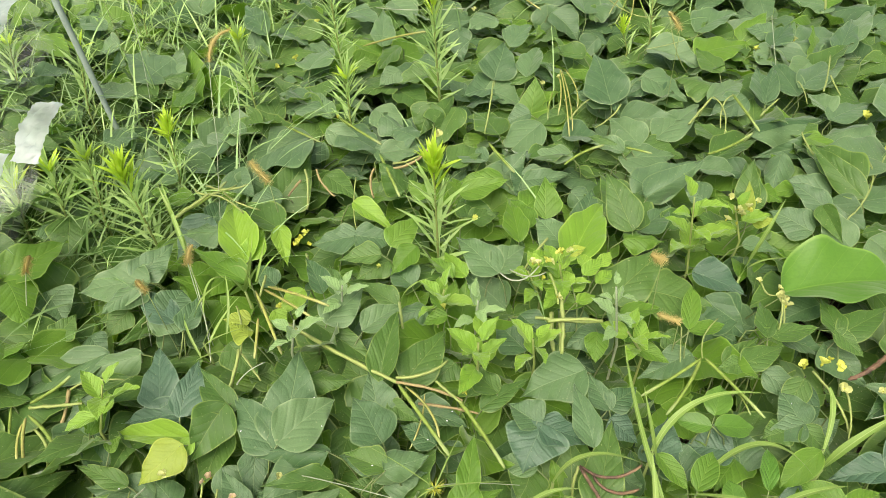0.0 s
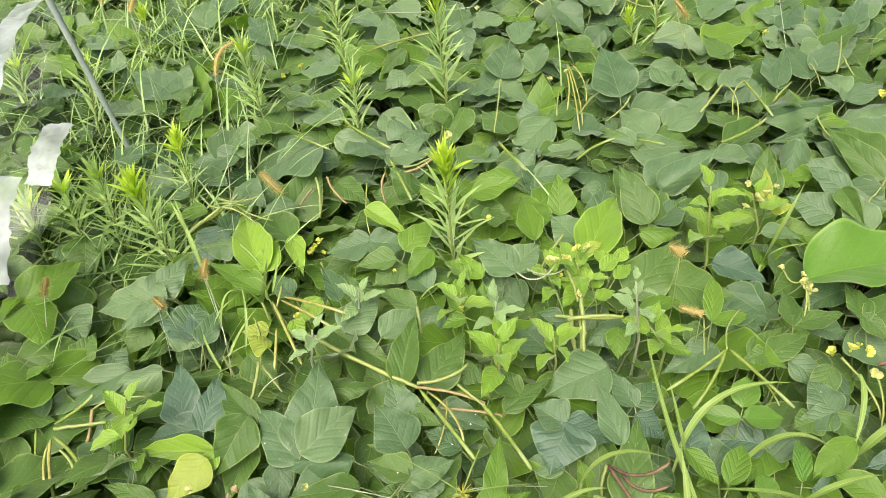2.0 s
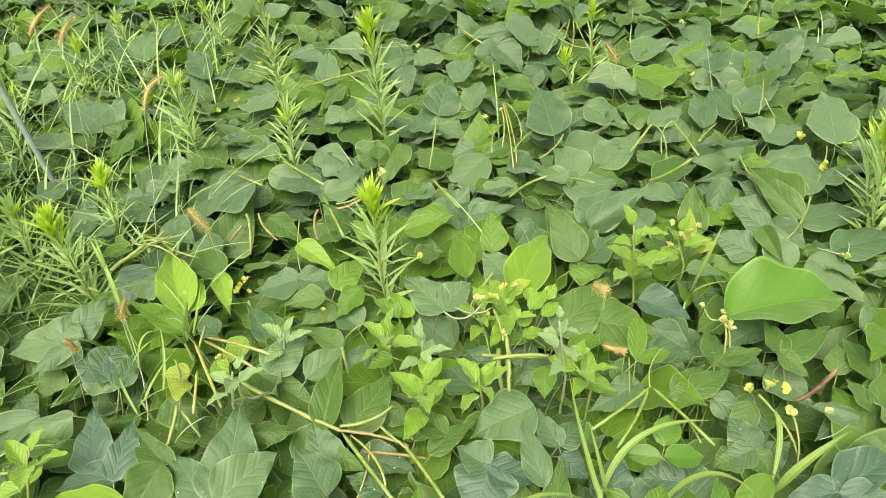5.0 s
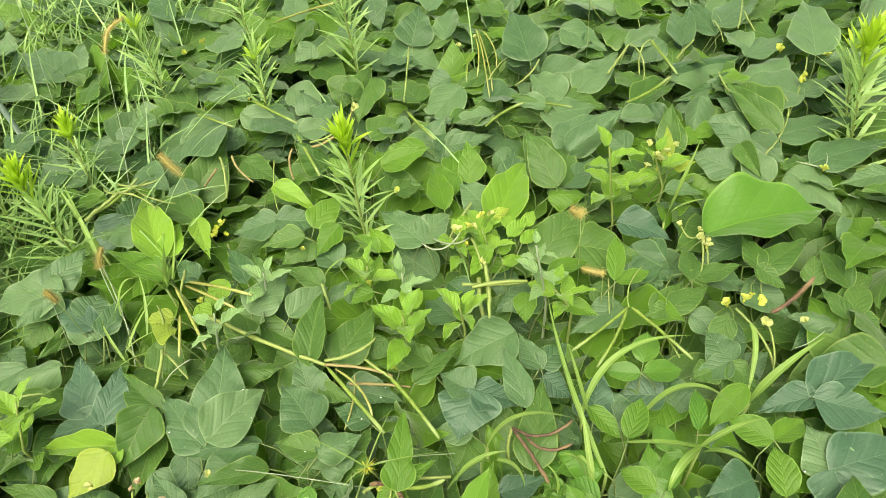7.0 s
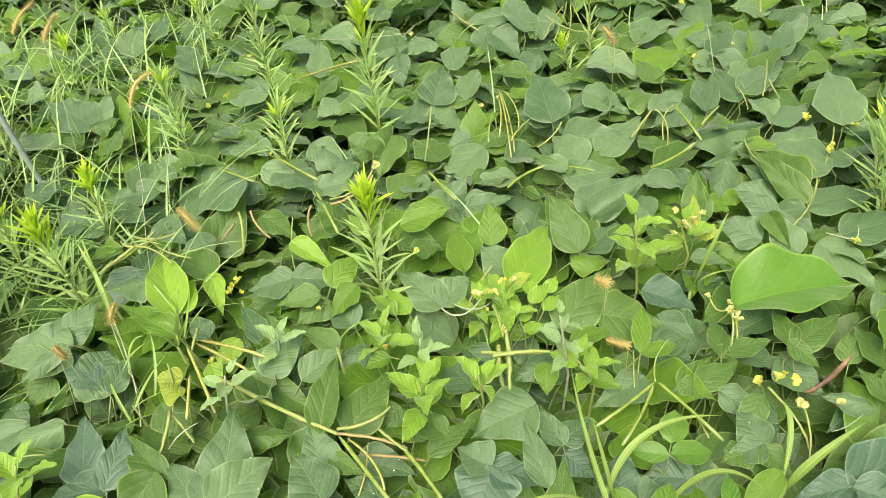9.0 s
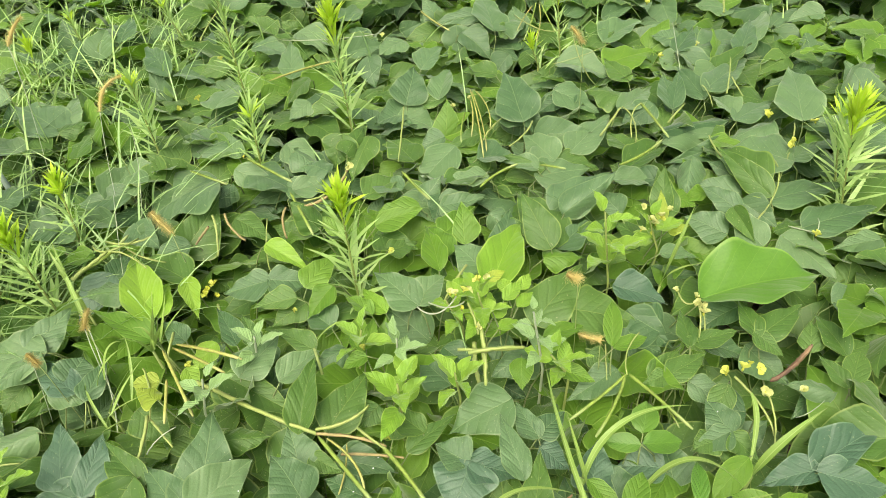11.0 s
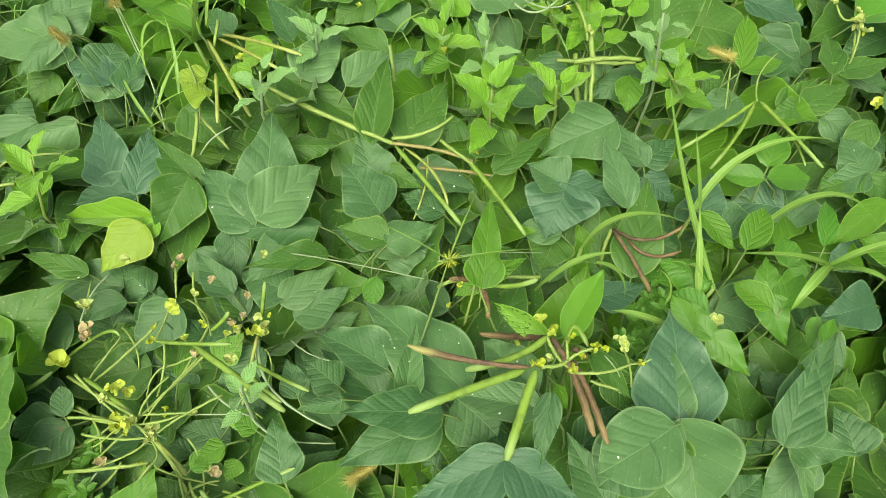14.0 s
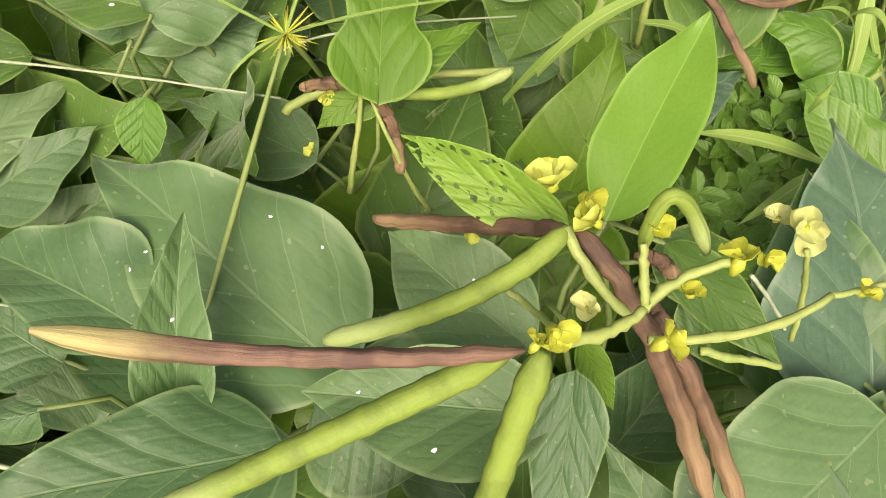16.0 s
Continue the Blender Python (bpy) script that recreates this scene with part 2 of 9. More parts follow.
M_POD = pod_material("green_pod", (0.19, 0.25, 0.08), (0.130, 0.190, 0.028), (0.085, 0.135, 0.022), 0.3)
M_POD_Y = pod_material("ripening_pod", (0.26, 0.28, 0.09), (0.20, 0.225, 0.05), (0.17, 0.13, 0.04), 0.4)
M_POD_B = pod_material("dry_brown_pod", (0.16, 0.11, 0.055), (0.108, 0.066, 0.036), (0.042, 0.026, 0.016), 0.85)
M_POD_BY = pod_material("half_ripe_pod", (0.27, 0.24, 0.095), (0.130, 0.080, 0.050), (0.055, 0.030, 0.022), 0.8)
M_PETAL = plain_material("yellow_petal", (0.43, 0.47, 0.05), (0.54, 0.60, 0.14), 90.0, 0.5, through_share=0.35)
M_PETAL_W = plain_material("cream_petal", (0.38, 0.42, 0.12), (0.50, 0.54, 0.22), 90.0, 0.55, through_share=0.3)
M_PETAL_O = plain_material("withered_petal", (0.36, 0.27, 0.15), (0.48, 0.39, 0.24), 90.0, 0.65, through_share=0.2)
M_BUD = plain_material("green_bud", (0.32, 0.36, 0.025), (0.42, 0.45, 0.055), 90.0, 0.5, through_share=0.3)
M_SPIKE = plain_material("foxtail_bristle", (0.50, 0.42, 0.13), (0.64, 0.56, 0.24), 60.0, 0.65, through_share=0.4)
M_PALE_BLADE = blade_material("pale_grass_blade", (0.22, 0.39, 0.11), (0.33, 0.49, 0.18), (0.40, 0.53, 0.24))
M_FLECK = plain_material("white_fleck", (0.6, 0.6, 0.56), (0.75, 0.75, 0.72), 300.0, 0.7)
M_SOIL = plain_material("soil", (0.075, 0.055, 0.036), (0.16, 0.12, 0.08), 9.0, 0.9, 0.8, 0.02, spec=0.15)

# ---- mesh tools ----
def mesh_of(name, verts, faces, uvs=None, mat=None, smooth=True):
    me = bpy.data.meshes.new(name)
    me.from_pydata(verts, [], faces)
    if uvs is not None:
        layer = me.uv_layers.new(name="UVMap")
        idx = np.empty(len(me.loops), dtype=np.int32)
        me.loops.foreach_get("vertex_index", idx)
        layer.data.foreach_set("uv", np.asarray(uvs, dtype=np.float32)[idx][:, :2].ravel())
        if len(uvs[0]) > 2:
            rim = me.uv_layers.new(name="Rim")
            rim.data.foreach_set("uv", np.asarray(uvs, dtype=np.float32)[idx][:, [2, 1]].ravel())
    if mat:
        me.materials.append(mat)
    if smooth:
        me.polygons.foreach_set("use_smooth", [True] * len(me.polygons))
    me.update()
    return me


def piece(name, me, parent, m=None, label=""):
    """One mesh as a part of a thing; m is its pose in the world."""
    ob = new(name, me)
    ob.parent = parent
    if parent is not None:
        up = parent.matrix_basis if parent.parent is None else parent.parent.matrix_basis @ parent.matrix_basis
        ob.matrix_basis = up.inverted() @ (m if m is not None else Matrix())
    elif m is not None:
        ob.matrix_basis = m
    return tagged(ob, label) if label else ob


def thing(name, x, y, z, label, category, group="", kind=""):
    ob = new(name)
    ob.empty_display_size = 0.02
    ob.matrix_basis = pose(x, y, z)
    return tagged(ob, label, category, group, kind)


def bend(a, b, c, n):
    """Points along a quadratic curve that runs from a to c and passes through b half way."""
    a, b, c = Vector(a), Vector(b), Vector(c)
    k = 2 * b - (a + c) / 2
    return [(1 - t) ** 2 * a + 2 * t * (1 - t) * k + t * t * c for t in (i / n for i in range(n + 1))]


def tube_data(pts, radii, sides=6, ridge=0.0, twist=0.0):
    """Vertices, faces and coordinates of a round tube along pts."""
    pts = [Vector(p) for p in pts]
    verts, faces, uvs = [], [], []
    ref = Vector((0.31, 0.2, 0.93))
    for i, p in enumerate(pts):
        d = (pts[min(i + 1, len(pts) - 1)] - pts[max(i - 1, 0)]).normalized()
        s = d.cross(ref)
        s = s.normalized() if s.length > 1e-4 else Vector((1, 0, 0))
        u = s.cross(d)
        ref = u
        for k in range(sides):
            an = 2 * math.pi * k / sides
            r = radii[i] * (1 + ridge * math.sin(4 * an + twist * i))
            verts.append(p + r * (math.cos(an) * s + math.sin(an) * u))
            uvs.append((k / sides, i / (len(pts) - 1)))
    for i in range(len(pts) - 1):
        for k in range(sides):
            j = (k + 1) % sides
            faces.append((i * sides + k, i * sides + j, (i + 1) * sides + j, (i + 1) * sides + k))
    faces.append(tuple(range(sides))[::-1])
    faces.append(tuple(range(len(verts) - sides, len(verts))))
    return verts, faces, uvs


def merge(chunks):
    verts, faces, uvs = [], [], []
    for v, f, t in chunks:
        n = len(verts)
        verts += [tuple(p) for p in v]
        faces += [tuple(i + n for i in q) for q in f]
        uvs += list(t)
    return verts, faces, uvs


def tube(name, pts, radii, mat, parent, sides=6, label="", ridge=0.0, twist=0.0):
    o = Vector(pts[0])
    v, f, t = tube_data([Vector(p) - o for p in pts], radii, sides, ridge, twist)
    return piece(name, mesh_of(name, v, f, t, mat), parent, Matrix.Translation(o), label)


# ---- leaf shapes: one metre long along +y, one metre wide, face up ----
def leaf_data(rows=10, cols=8, peak=0.36, tip=1.0, lop=0.0, fold=0.12, droop=0.18, wave=0.03, seed=0, notch=0.0, lobes=0.0, curl=0.0, teeth=0.0, waist=0.0):
    rng = random.Random(seed)
    ph = [rng.uniform(0, 6.28) for _ in range(4)]
    verts, uvs, faces = [], [], []
    for i in range(rows + 1):
        s = i / rows
        v = s * s * (3 - 2 * s) * 0.35 + s * 0.65
        if v < peak:
            half = 0.5 * max(0.0, 1 - ((peak - v) / peak) ** 2.2) ** 0.62
        else:
            far = (v - peak) / (1 - peak)
            half = 0.5 * (1 - far ** (1.85 / tip)) * (1 - 0.28 * far ** 5)
        half = max(half * (1 - waist * math.exp(-((v - 0.30) / 0.07) ** 2) - 0.45 * waist * min(max((v - 0.30) / 0.1, 0.0), 1.0)), 0.004)
        if lobes:
            half *= 1 - lobes * max(0.0, math.sin(v * 19 + ph[3])) * (0.4 + v)
        for k in range(cols + 1):
            a = 2 * k / cols - 1
            side = 1 + lop * (1 if a > 0 else -1)
            x = a * half * side
            y = v - notch * abs(a) ** 1.5 * (1 - v) ** 4 * 0.5
            z = fold * abs(x) - droop * (v * v - v) + wave * math.sin(v * 17 + ph[0] + 2 * a) * abs(a) ** 2 + 0.6 * wave * math.sin(5 * v + ph[1]) * a
            z -= curl * x * x * 2
            if teeth:
                x *= 1 + teeth * abs(2 * (v * 4.2 % 1) - 1) * abs(a)
            x += wave * 0.6 * math.sin(4 * v + ph[2])
            verts.append((x, y, z))
            uvs.append((2 * a * half, v, a))
    for i in range(rows):
        for k in range(cols):
            p = i * (cols + 1) + k
            faces.append((p, p + 1, p + cols + 2, p + cols + 1))
    return verts, faces, uvs


SHAPES = [
    leaf_data(26, 16, 0.25, 1.5, 0.0, 0.16, 0.22, 0.035, 1, 0.16, curl=0.15),
    leaf_data(26, 16, 0.24, 1.5, 0.18, 0.24, 0.18, 0.035, 2, 0.14),
    leaf_data(26, 16, 0.24, 1.5, -0.18, 0.22, 0.20, 0.035, 3, 0.14),
    leaf_data(26, 16, 0.27, 1.4, 0.06, 0.42, 0.26, 0.035, 4, 0.1),
    leaf_data(26, 16, 0.28, 1.35, -0.08, -0.10, 0.30, 0.05, 5, 0.1, curl=0.4),
    leaf_data(26, 16, 0.42, 0.8, 0.0, 0.08, 0.06, 0.02, 6),
    leaf_data(28, 16, 0.28, 1.6, 0.22, 0.14, 0.18, 0.03, 7, 0.1),
    leaf_data(28, 16, 0.28, 1.6, -0.1, 0.30, 0.22, 0.04, 8, 0.1),
    leaf_data(30, 16, 0.15, 1.2, 0.0, 0.10, 0.16, 0.03, 9, 0.2, waist=0.30),
    leaf_data(26, 16, 0.36, 1.15, -0.12, 0.34, 0.2, 0.04, 10, 0.12),
]
COARSE = [leaf_data(8, 4, 0.26, 1.45, lop, fold, dr, 0.04, 10 + i, 0.14) for i, (lop, fold, dr) in enumerate(((0, 0.2, 0.25), (0.16, 0.32, 0.2), (-0.16, 0.2, 0.4), (0.05, -0.1, 0.35)))]
FINE = [leaf_data(12, 6, 0.26, 1.45, lop, fold, dr, 0.04, 10 + i, 0.14) for i, (lop, fold, dr) in enumerate(((0, 0.2, 0.25), (0.16, 0.32, 0.2), (-0.16, 0.2, 0.4), (0.05, -0.1, 0.35)))]
NARROW = leaf_data(14, 8, 0.40, 1.0, 0.0, 0.22, 0.14, 0.025, 21)
LOBED = leaf_data(24, 6, 0.34, 1.15, 0.0, 0.25, 0.25, 0.03, 22, teeth=0.06)
SMALL = leaf_data(10, 8, 0.42, 0.85, 0.0, 0.2, 0.18, 0.03, 23)
MESHES = {}


def leaf_mesh(shape, kind, mat=None):
    key = (shape, kind)
    if key not in MESHES:
        data = {"n": NARROW, "o": LOBED, "s": SMALL}[shape] if isinstance(shape, str) else SHAPES[shape]
        MESHES[key] = mesh_of("leaf", *data, mat or LEAF[kind])
    return MESHES[key]


def joined_leaves(name, places, mats, parent, kind="stuff"):
    """Many leaves in one mesh: places are (shape data, pose, material number)."""
    vs, fs, us, ms, n = [], [], [], [], 0
    cache = {}
    for data, m, k in places:
        key = id(data)
        if key not in cache:
            cache[key] = (np.array([(*p, 1.0) for p in data[0]]), np.array(data[1]), np.array(data[2]))
        v, f, u = cache[key]
        vs.append((v @ np.array(m).T)[:, :3])
        fs.append(f + n)
        us.append(u)
        ms.append(np.full(len(f), k))
        n += len(v)
    base = np.array(parent.matrix_basis.translation)
    me = mesh_of(name, (np.concatenate(vs) - base).tolist(), np.concatenate(fs).tolist(), np.concatenate(us))
    for mat in mats:
        me.materials.append(mat)
    me.polygons.foreach_set("material_index", np.concatenate(ms).astype(np.int32))
    ob = new(name, me)
    ob.parent = parent
    return tagged(ob, kind=kind)


# ---- the lie of the field ----
def canopy(x, y):
    """Height of the tops of the bean leaves."""
    h = 0.46 + 0.10 * min(max((y - 0.45) / 0.9, 0.0), 1.0) + 0.02 * math.sin(3.1 * x + 1) * math.cos(2.7 * y)
    return h


def close_by(x, y):
    """Whether a place lies in the stretch where each leaf is set by hand."""
    return 0.15 < y < 1.95 and abs(x - 0.1) < 0.30 + 0.52 * y


# ---- ground ----
def make_ground():
    n, verts, faces = 90, [], []
    rng = random.Random(5)

    def spread(i):
        a = 2 * i / n - 1
        return math.copysign(abs(a) ** 3.2 * 400 + abs(a) * 3.0, a)

    for j in range(n + 1):
        for i in range(n + 1):
            x, y = spread(i), spread(j) + 1.0
            near = 1.0 if abs(x) < 8 and abs(y) < 8 else 0.0
            z = near * 0.02 * noise.noise(Vector((x * 3, y * 3, 0.2))) + near * 0.012 * noise.noise(Vector((x * 11, y * 11, 3)))
            verts.append((x, y, z))
    for j in range(n):
        for i in range(n):
            p = j * (n + 1) + i
            faces.append((p, p + 1, p + n + 2, p + n + 1))
    ob = new("ground", mesh_of("ground", verts, faces, None, M_SOIL))
    tagged(ob, "dark brown bare soil under the dense bean plants", "ground", kind="structure")


make_ground()

# ---- bean plants: stems first, leaves and pods are hung on them later ----
PLANTS = []


def make_plants():
    rng = random.Random(11)
    rows = [(-2.6 + 0.24 * i, -0.5 + 0.24 * j) for j in range(22) for i in range(23)]
    for gx, gy in rows:
        x, y = gx + rng.uniform(-0.07, 0.07), gy + rng.uniform(-0.07, 0.07)
        if abs(x - 0.1) > 1.0 + 0.72 * max(y, 0):
            continue
        if y < 0.16 and abs(x - 0.12) < 0.42:
            continue
        plant = thing("bean_plant", x, y, 0.0, "bushy bean plant with broad three-part green leaves", "bean plant", "bean plants of the field")
        h = canopy(x, y) - 0.12
        lean = Vector((rng.uniform(-0.05, 0.05), rng.uniform(-0.05, 0.05), h))
        foot = Vector((x, y, -0.01))
        pts = bend(foot, foot + lean * 0.5 + Vector((rng.uniform(-0.02, 0.02), rng.uniform(-0.02, 0.02), 0)), foot + lean, 8)
        tube("stem", pts, [0.0045 - 0.0003 * i for i in range(9)], M_PETIOLE, plant)
        PLANTS.append((plant, foot + lean, rng.random()))


make_plants()


def nearest_plant(x, y):
    return min(PLANTS, key=lambda p: (p[1].x - x) ** 2 + (p[1].y - y) ** 2)


def fill_plants():
    """The lower leaves of each plant, and all leaves of the plants further off."""
    rng = random.Random(23)
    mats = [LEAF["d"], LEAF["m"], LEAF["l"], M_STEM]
    for plant, head, luck in PLANTS:
        x0, y0 = plant.location.x, plant.location.y
        inside = close_by(x0, y0)
        far = y0 > 2.6 or abs(x0) > 1.6
        near = y0 < 0.75 and abs(x0) < 0.8
        places = []
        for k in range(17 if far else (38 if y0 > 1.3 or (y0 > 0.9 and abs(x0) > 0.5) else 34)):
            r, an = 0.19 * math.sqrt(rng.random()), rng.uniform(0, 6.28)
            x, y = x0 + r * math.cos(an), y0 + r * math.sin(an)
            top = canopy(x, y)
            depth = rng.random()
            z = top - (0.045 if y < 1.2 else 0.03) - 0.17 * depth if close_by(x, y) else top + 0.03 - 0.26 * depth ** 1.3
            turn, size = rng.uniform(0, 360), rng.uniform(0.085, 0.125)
            # Light for the shaded gaps is put into colour: mostly lighter greens down here.
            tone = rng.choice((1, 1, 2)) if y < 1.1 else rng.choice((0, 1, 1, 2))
            hub = Matrix.Translation((x, y, z)) @ pose(0, 0, 0, rng.gauss(0, 16), rng.gauss(0, 16), turn)
            for t, (off, sh) in enumerate(((0, 0), (100, 1), (-100, 2))):
                s = size * (1.0 if t == 0 else 0.9) * rng.uniform(0.9, 1.1)
                step = 0.022 if t == 0 else 0.004
                m = hub @ pose(0, 0, 0, 0, 0, off) @ pose(0, step, 0, rng.gauss(-8, 18), rng.gauss(0, 16), 0) @ Matrix.Diagonal((s * 0.74, s, s, 1))
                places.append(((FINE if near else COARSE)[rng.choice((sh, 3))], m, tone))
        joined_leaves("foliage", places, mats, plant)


fill_plants()


# ---- the rest of the field, all round ----
def outer_field():
    rng = random.Random(61)
    shape = leaf_data(4, 2, 0.28, 1.16, 0.0, 0.22, 0.28, 0.05, 71, 0.1)
    anchor = new("bean_field")
    tagged(anchor, "dense green bean foliage of the surrounding field", "bean field", kind="stuff")
    places = []
    while len(places) < 21000:
        x, y = rng.uniform(-4.2, 4.2), rng.uniform(-3.2, 5.6)
        if y > -0.5 and y < 4.75 and abs(x - 0.1) < 1.05 + 0.72 * max(y, 0) and abs(x) < 2.75:
            continue
        if math.hypot(x - 0.1, y + 0.1) < 0.85:
            continue
        hub = pose(x, y, canopy(x, y) + 0.02 - 0.24 * rng.random() ** 1.3, rng.gauss(0, 16), rng.gauss(0, 16), rng.uniform(0, 360))
        tone = rng.choice((0, 0, 0, 1, 1, 2))
        for off in (0, 100, -100):
            s = rng.uniform(0.08, 0.12)
            places.append((shape, hub @ pose(0, 0, 0, 0, 0, off) @ pose(0, 0.012, 0, rng.gauss(-8, 16), rng.gauss(0, 14), 0) @ Matrix.Diagonal((s * 0.78, s, s, 1)), tone))
    joined_leaves("foliage", places, [LEAF["d"], LEAF["m"], LEAF["l"]], anchor)


outer_field()

# ---- leaves, set one by one ----
def leaf(kind, x, y, z, rx, ry, rz, length, width, shape=0):
    """A leaflet: its joint with the stalk, its turn in degrees and its size."""
    plant, head, luck = nearest_plant(x, y)
    size = (length + width) / 2
    m = pose(x, y, z, rx, ry, rz) @ Matrix.Diagonal((width, length, size, 1))
    ob = piece("leaf", leaf_mesh(shape, kind), plant, m)
    a = Vector((x, y, z))
    along = m.to_3x3() @ Vector((0, 1, 0))
    back = a - along.normalized() * 0.02 + Vector((0, 0, -0.022))
    drift = (head - a) * 0.45
    end = Vector((a.x + drift.x, a.y + drift.y, max(0.08, z - 0.22)))
    mid = back.lerp(end, 0.45) + Vector((-along.x, -along.y, 0)).normalized() * 0.015
    pts = [a] + bend(back, mid, end, 5)
    tube("petiole", pts, [0.0010, 0.0012, 0.0013, 0.0014, 0.0015, 0.0016, 0.0017], M_PETIOLE, plant, 5)
    return ob


leaf("d", -0.614, 1.326, 0.519, 33, -8, 59, 0.116, 0.096, 7)
leaf("d", -0.655, 1.433, 0.515, -36, 33, -113, 0.073, 0.064, 7)
leaf("d", -0.625, 1.360, 0.532, 29, 26, 2, 0.078, 0.058, 7)
leaf("d", -0.474, 1.569, 0.512, 46, -14, 16, 0.100, 0.057, 1)
leaf("d", -0.669, 1.839, 0.512, -9, -43, 135, 0.145, 0.055, 6)
leaf("d", -0.686, 1.903, 0.496, 54, -44, 50, 0.065, 0.053)
leaf("d", -0.629, 1.893, 0.510, 36, -32, 62, 0.073, 0.059, 7)
leaf("d", -1.039, 1.835, 0.504, -45, -47, 151, 0.095, 0.068, 6)
leaf("d", -0.873, 1.628, 0.515, -19, -27, 145, 0.093, 0.070, 1)
leaf("d", -0.783, 1.453, 0.518, 50, 17, 30, 0.072, 0.040, 2)
leaf("m", -0.679, 1.279, 0.524, 25, -19, 85, 0.065, 0.058, 3)
leaf("d", -0.644, 1.322, 0.523, -19, -24, 137, 0.059, 0.053, 6)
leaf("l", -0.595, 1.314, 0.523, -11, -51, 105, 0.078, 0.030)
leaf("m", -0.562, 1.319, 0.522, -42, -65, -179, 0.084, 0.057, 1)
leaf("d", -0.592, 1.167, 0.505, 0, -49, 123, 0.100, 0.057)
leaf("d", -0.588, 1.211, 0.514, -25, 43, -91, 0.084, 0.044, 3)
leaf("d", -0.569, 1.316, 0.525, -38, 14, -126, 0.065, 0.052, 7)
leaf("m", -0.413, 1.285, 0.507, 13, -40, 125, 0.111, 0.053, 1)
leaf("d", -0.434, 1.222, 0.501, -33, 31, -94, 0.074, 0.052)
leaf("d", -0.369, 1.246, 0.494, -42, 12, -118, 0.065, 0.054, 4)
leaf("d", -0.528, 1.358, 0.517, -34, 38, -145, 0.058, 0.039, 2)
leaf("d", -0.502, 2.084, 0.495, -2, -53, 125, 0.110, 0.068)
leaf("d", -0.856, 1.296, 0.569, 62, -26, 77, 0.051, 0.052, 3)
leaf("m", -0.821, 1.341, 0.533, 43, -18, 67, 0.056, 0.059, 4)
leaf("d", -1.108, 1.750, 0.566, -39, -26, -167, 0.090, 0.048, 6)
leaf("b", -0.131, 1.591, 0.508, -41, -14, 151, 0.080, 0.096)
leaf("d", -0.024, 1.324, 0.515, -59, 3, 163, 0.083, 0.112)
leaf("d", -0.266, 1.791, 0.506, -20, 37, -134, 0.096, 0.071, 3)
leaf("d", -0.175, 1.882, 0.510, -36, 30, -149, 0.105, 0.077, 4)
leaf("d", 0.062, 1.735, 0.511, -5, -46, 115, 0.096, 0.048)
leaf("d", 0.098, 1.810, 0.507, -39, -9, 147, 0.064, 0.055, 4)
leaf("d", 0.216, 1.717, 0.506, -43, -24, 125, 0.076, 0.061, 3)
leaf("d", 0.118, 1.437, 0.510, 50, -8, 12, 0.071, 0.078)
leaf("d", 0.174, 1.542, 0.521, -41, 21, -150, 0.076, 0.066, 4)
leaf("m", 0.195, 1.430, 0.521, -16, -33, 114, 0.072, 0.027, 3)
leaf("d", 0.324, 1.891, 0.521, -16, -37, 95, 0.129, 0.071)
leaf("d", 0.247, 1.808, 0.529, -51, 4, -159, 0.111, 0.084, 2)
leaf("d", 0.323, 1.821, 0.555, -56, 13, 172, 0.143, 0.074, 6)
leaf("d", 0.345, 1.886, 0.562, -48, 30, -171, 0.080, 0.061, 4)
leaf("d", 0.378, 1.698, 0.535, -52, -22, 145, 0.078, 0.062, 1)
leaf("m", 0.024, 1.665, 0.502, -39, -4, -154, 0.073, 0.067, 7)
leaf("l", 0.076, 1.681, 0.499, -28, 1, 173, 0.057, 0.032, 2)
leaf("d", -0.111, 1.492, 0.503, -26, -1, 168, 0.086, 0.074, 3)
leaf("b", -0.042, 1.478, 0.493, -17, -24, 108, 0.084, 0.040, 4)
leaf("d", -0.121, 1.627, 0.507, -29, 44, -135, 0.070, 0.051, 3)
leaf("d", -0.328, 1.601, 0.507, 6, -42, 73, 0.104, 0.040, 6)
leaf("b", -0.322, 1.639, 0.505, 21, -42, 95, 0.076, 0.046, 7)
leaf("d", -0.336, 1.470, 0.518, 11, 57, -32, 0.087, 0.047, 6)
leaf("l", -0.343, 2.011, 0.513, -17, 63, -133, 0.111, 0.046)
leaf("d", -0.441, 1.844, 0.511, -62, 38, -146, 0.059, 0.051, 3)
leaf("d", -0.261, 2.040, 0.518, -41, -46, 121, 0.082, 0.053, 3)
leaf("m", -0.202, 1.984, 0.507, 33, -31, 59, 0.059, 0.065, 2)
leaf("m", -0.280, 1.351, 0.509, -2, -59, 132, 0.083, 0.044)
leaf("m", -0.292, 1.344, 0.508, -36, 19, -145, 0.074, 0.051, 2)
leaf("l", -0.273, 1.287, 0.499, -27, -44, 135, 0.062, 0.042)
leaf("l", -0.218, 1.228, 0.496, -6, -31, 112, 0.066, 0.034, 7)
leaf("d", -0.135, 1.317, 0.492, -34, 29, -130, 0.116, 0.071)
leaf("d", -0.081, 1.233, 0.500, -17, 43, -137, 0.056, 0.042, 3)
leaf("d", -0.143, 1.288, 0.498, 4, -52, 121, 0.066, 0.036)
leaf("m", 0.100, 1.424, 0.494, -28, -36, 107, 0.081, 0.051, 3)
leaf("d", 0.105, 1.387, 0.494, 9, 26, -76, 0.064, 0.060)
leaf("m", 0.168, 1.373, 0.485, -44, -1, 144, 0.052, 0.057)
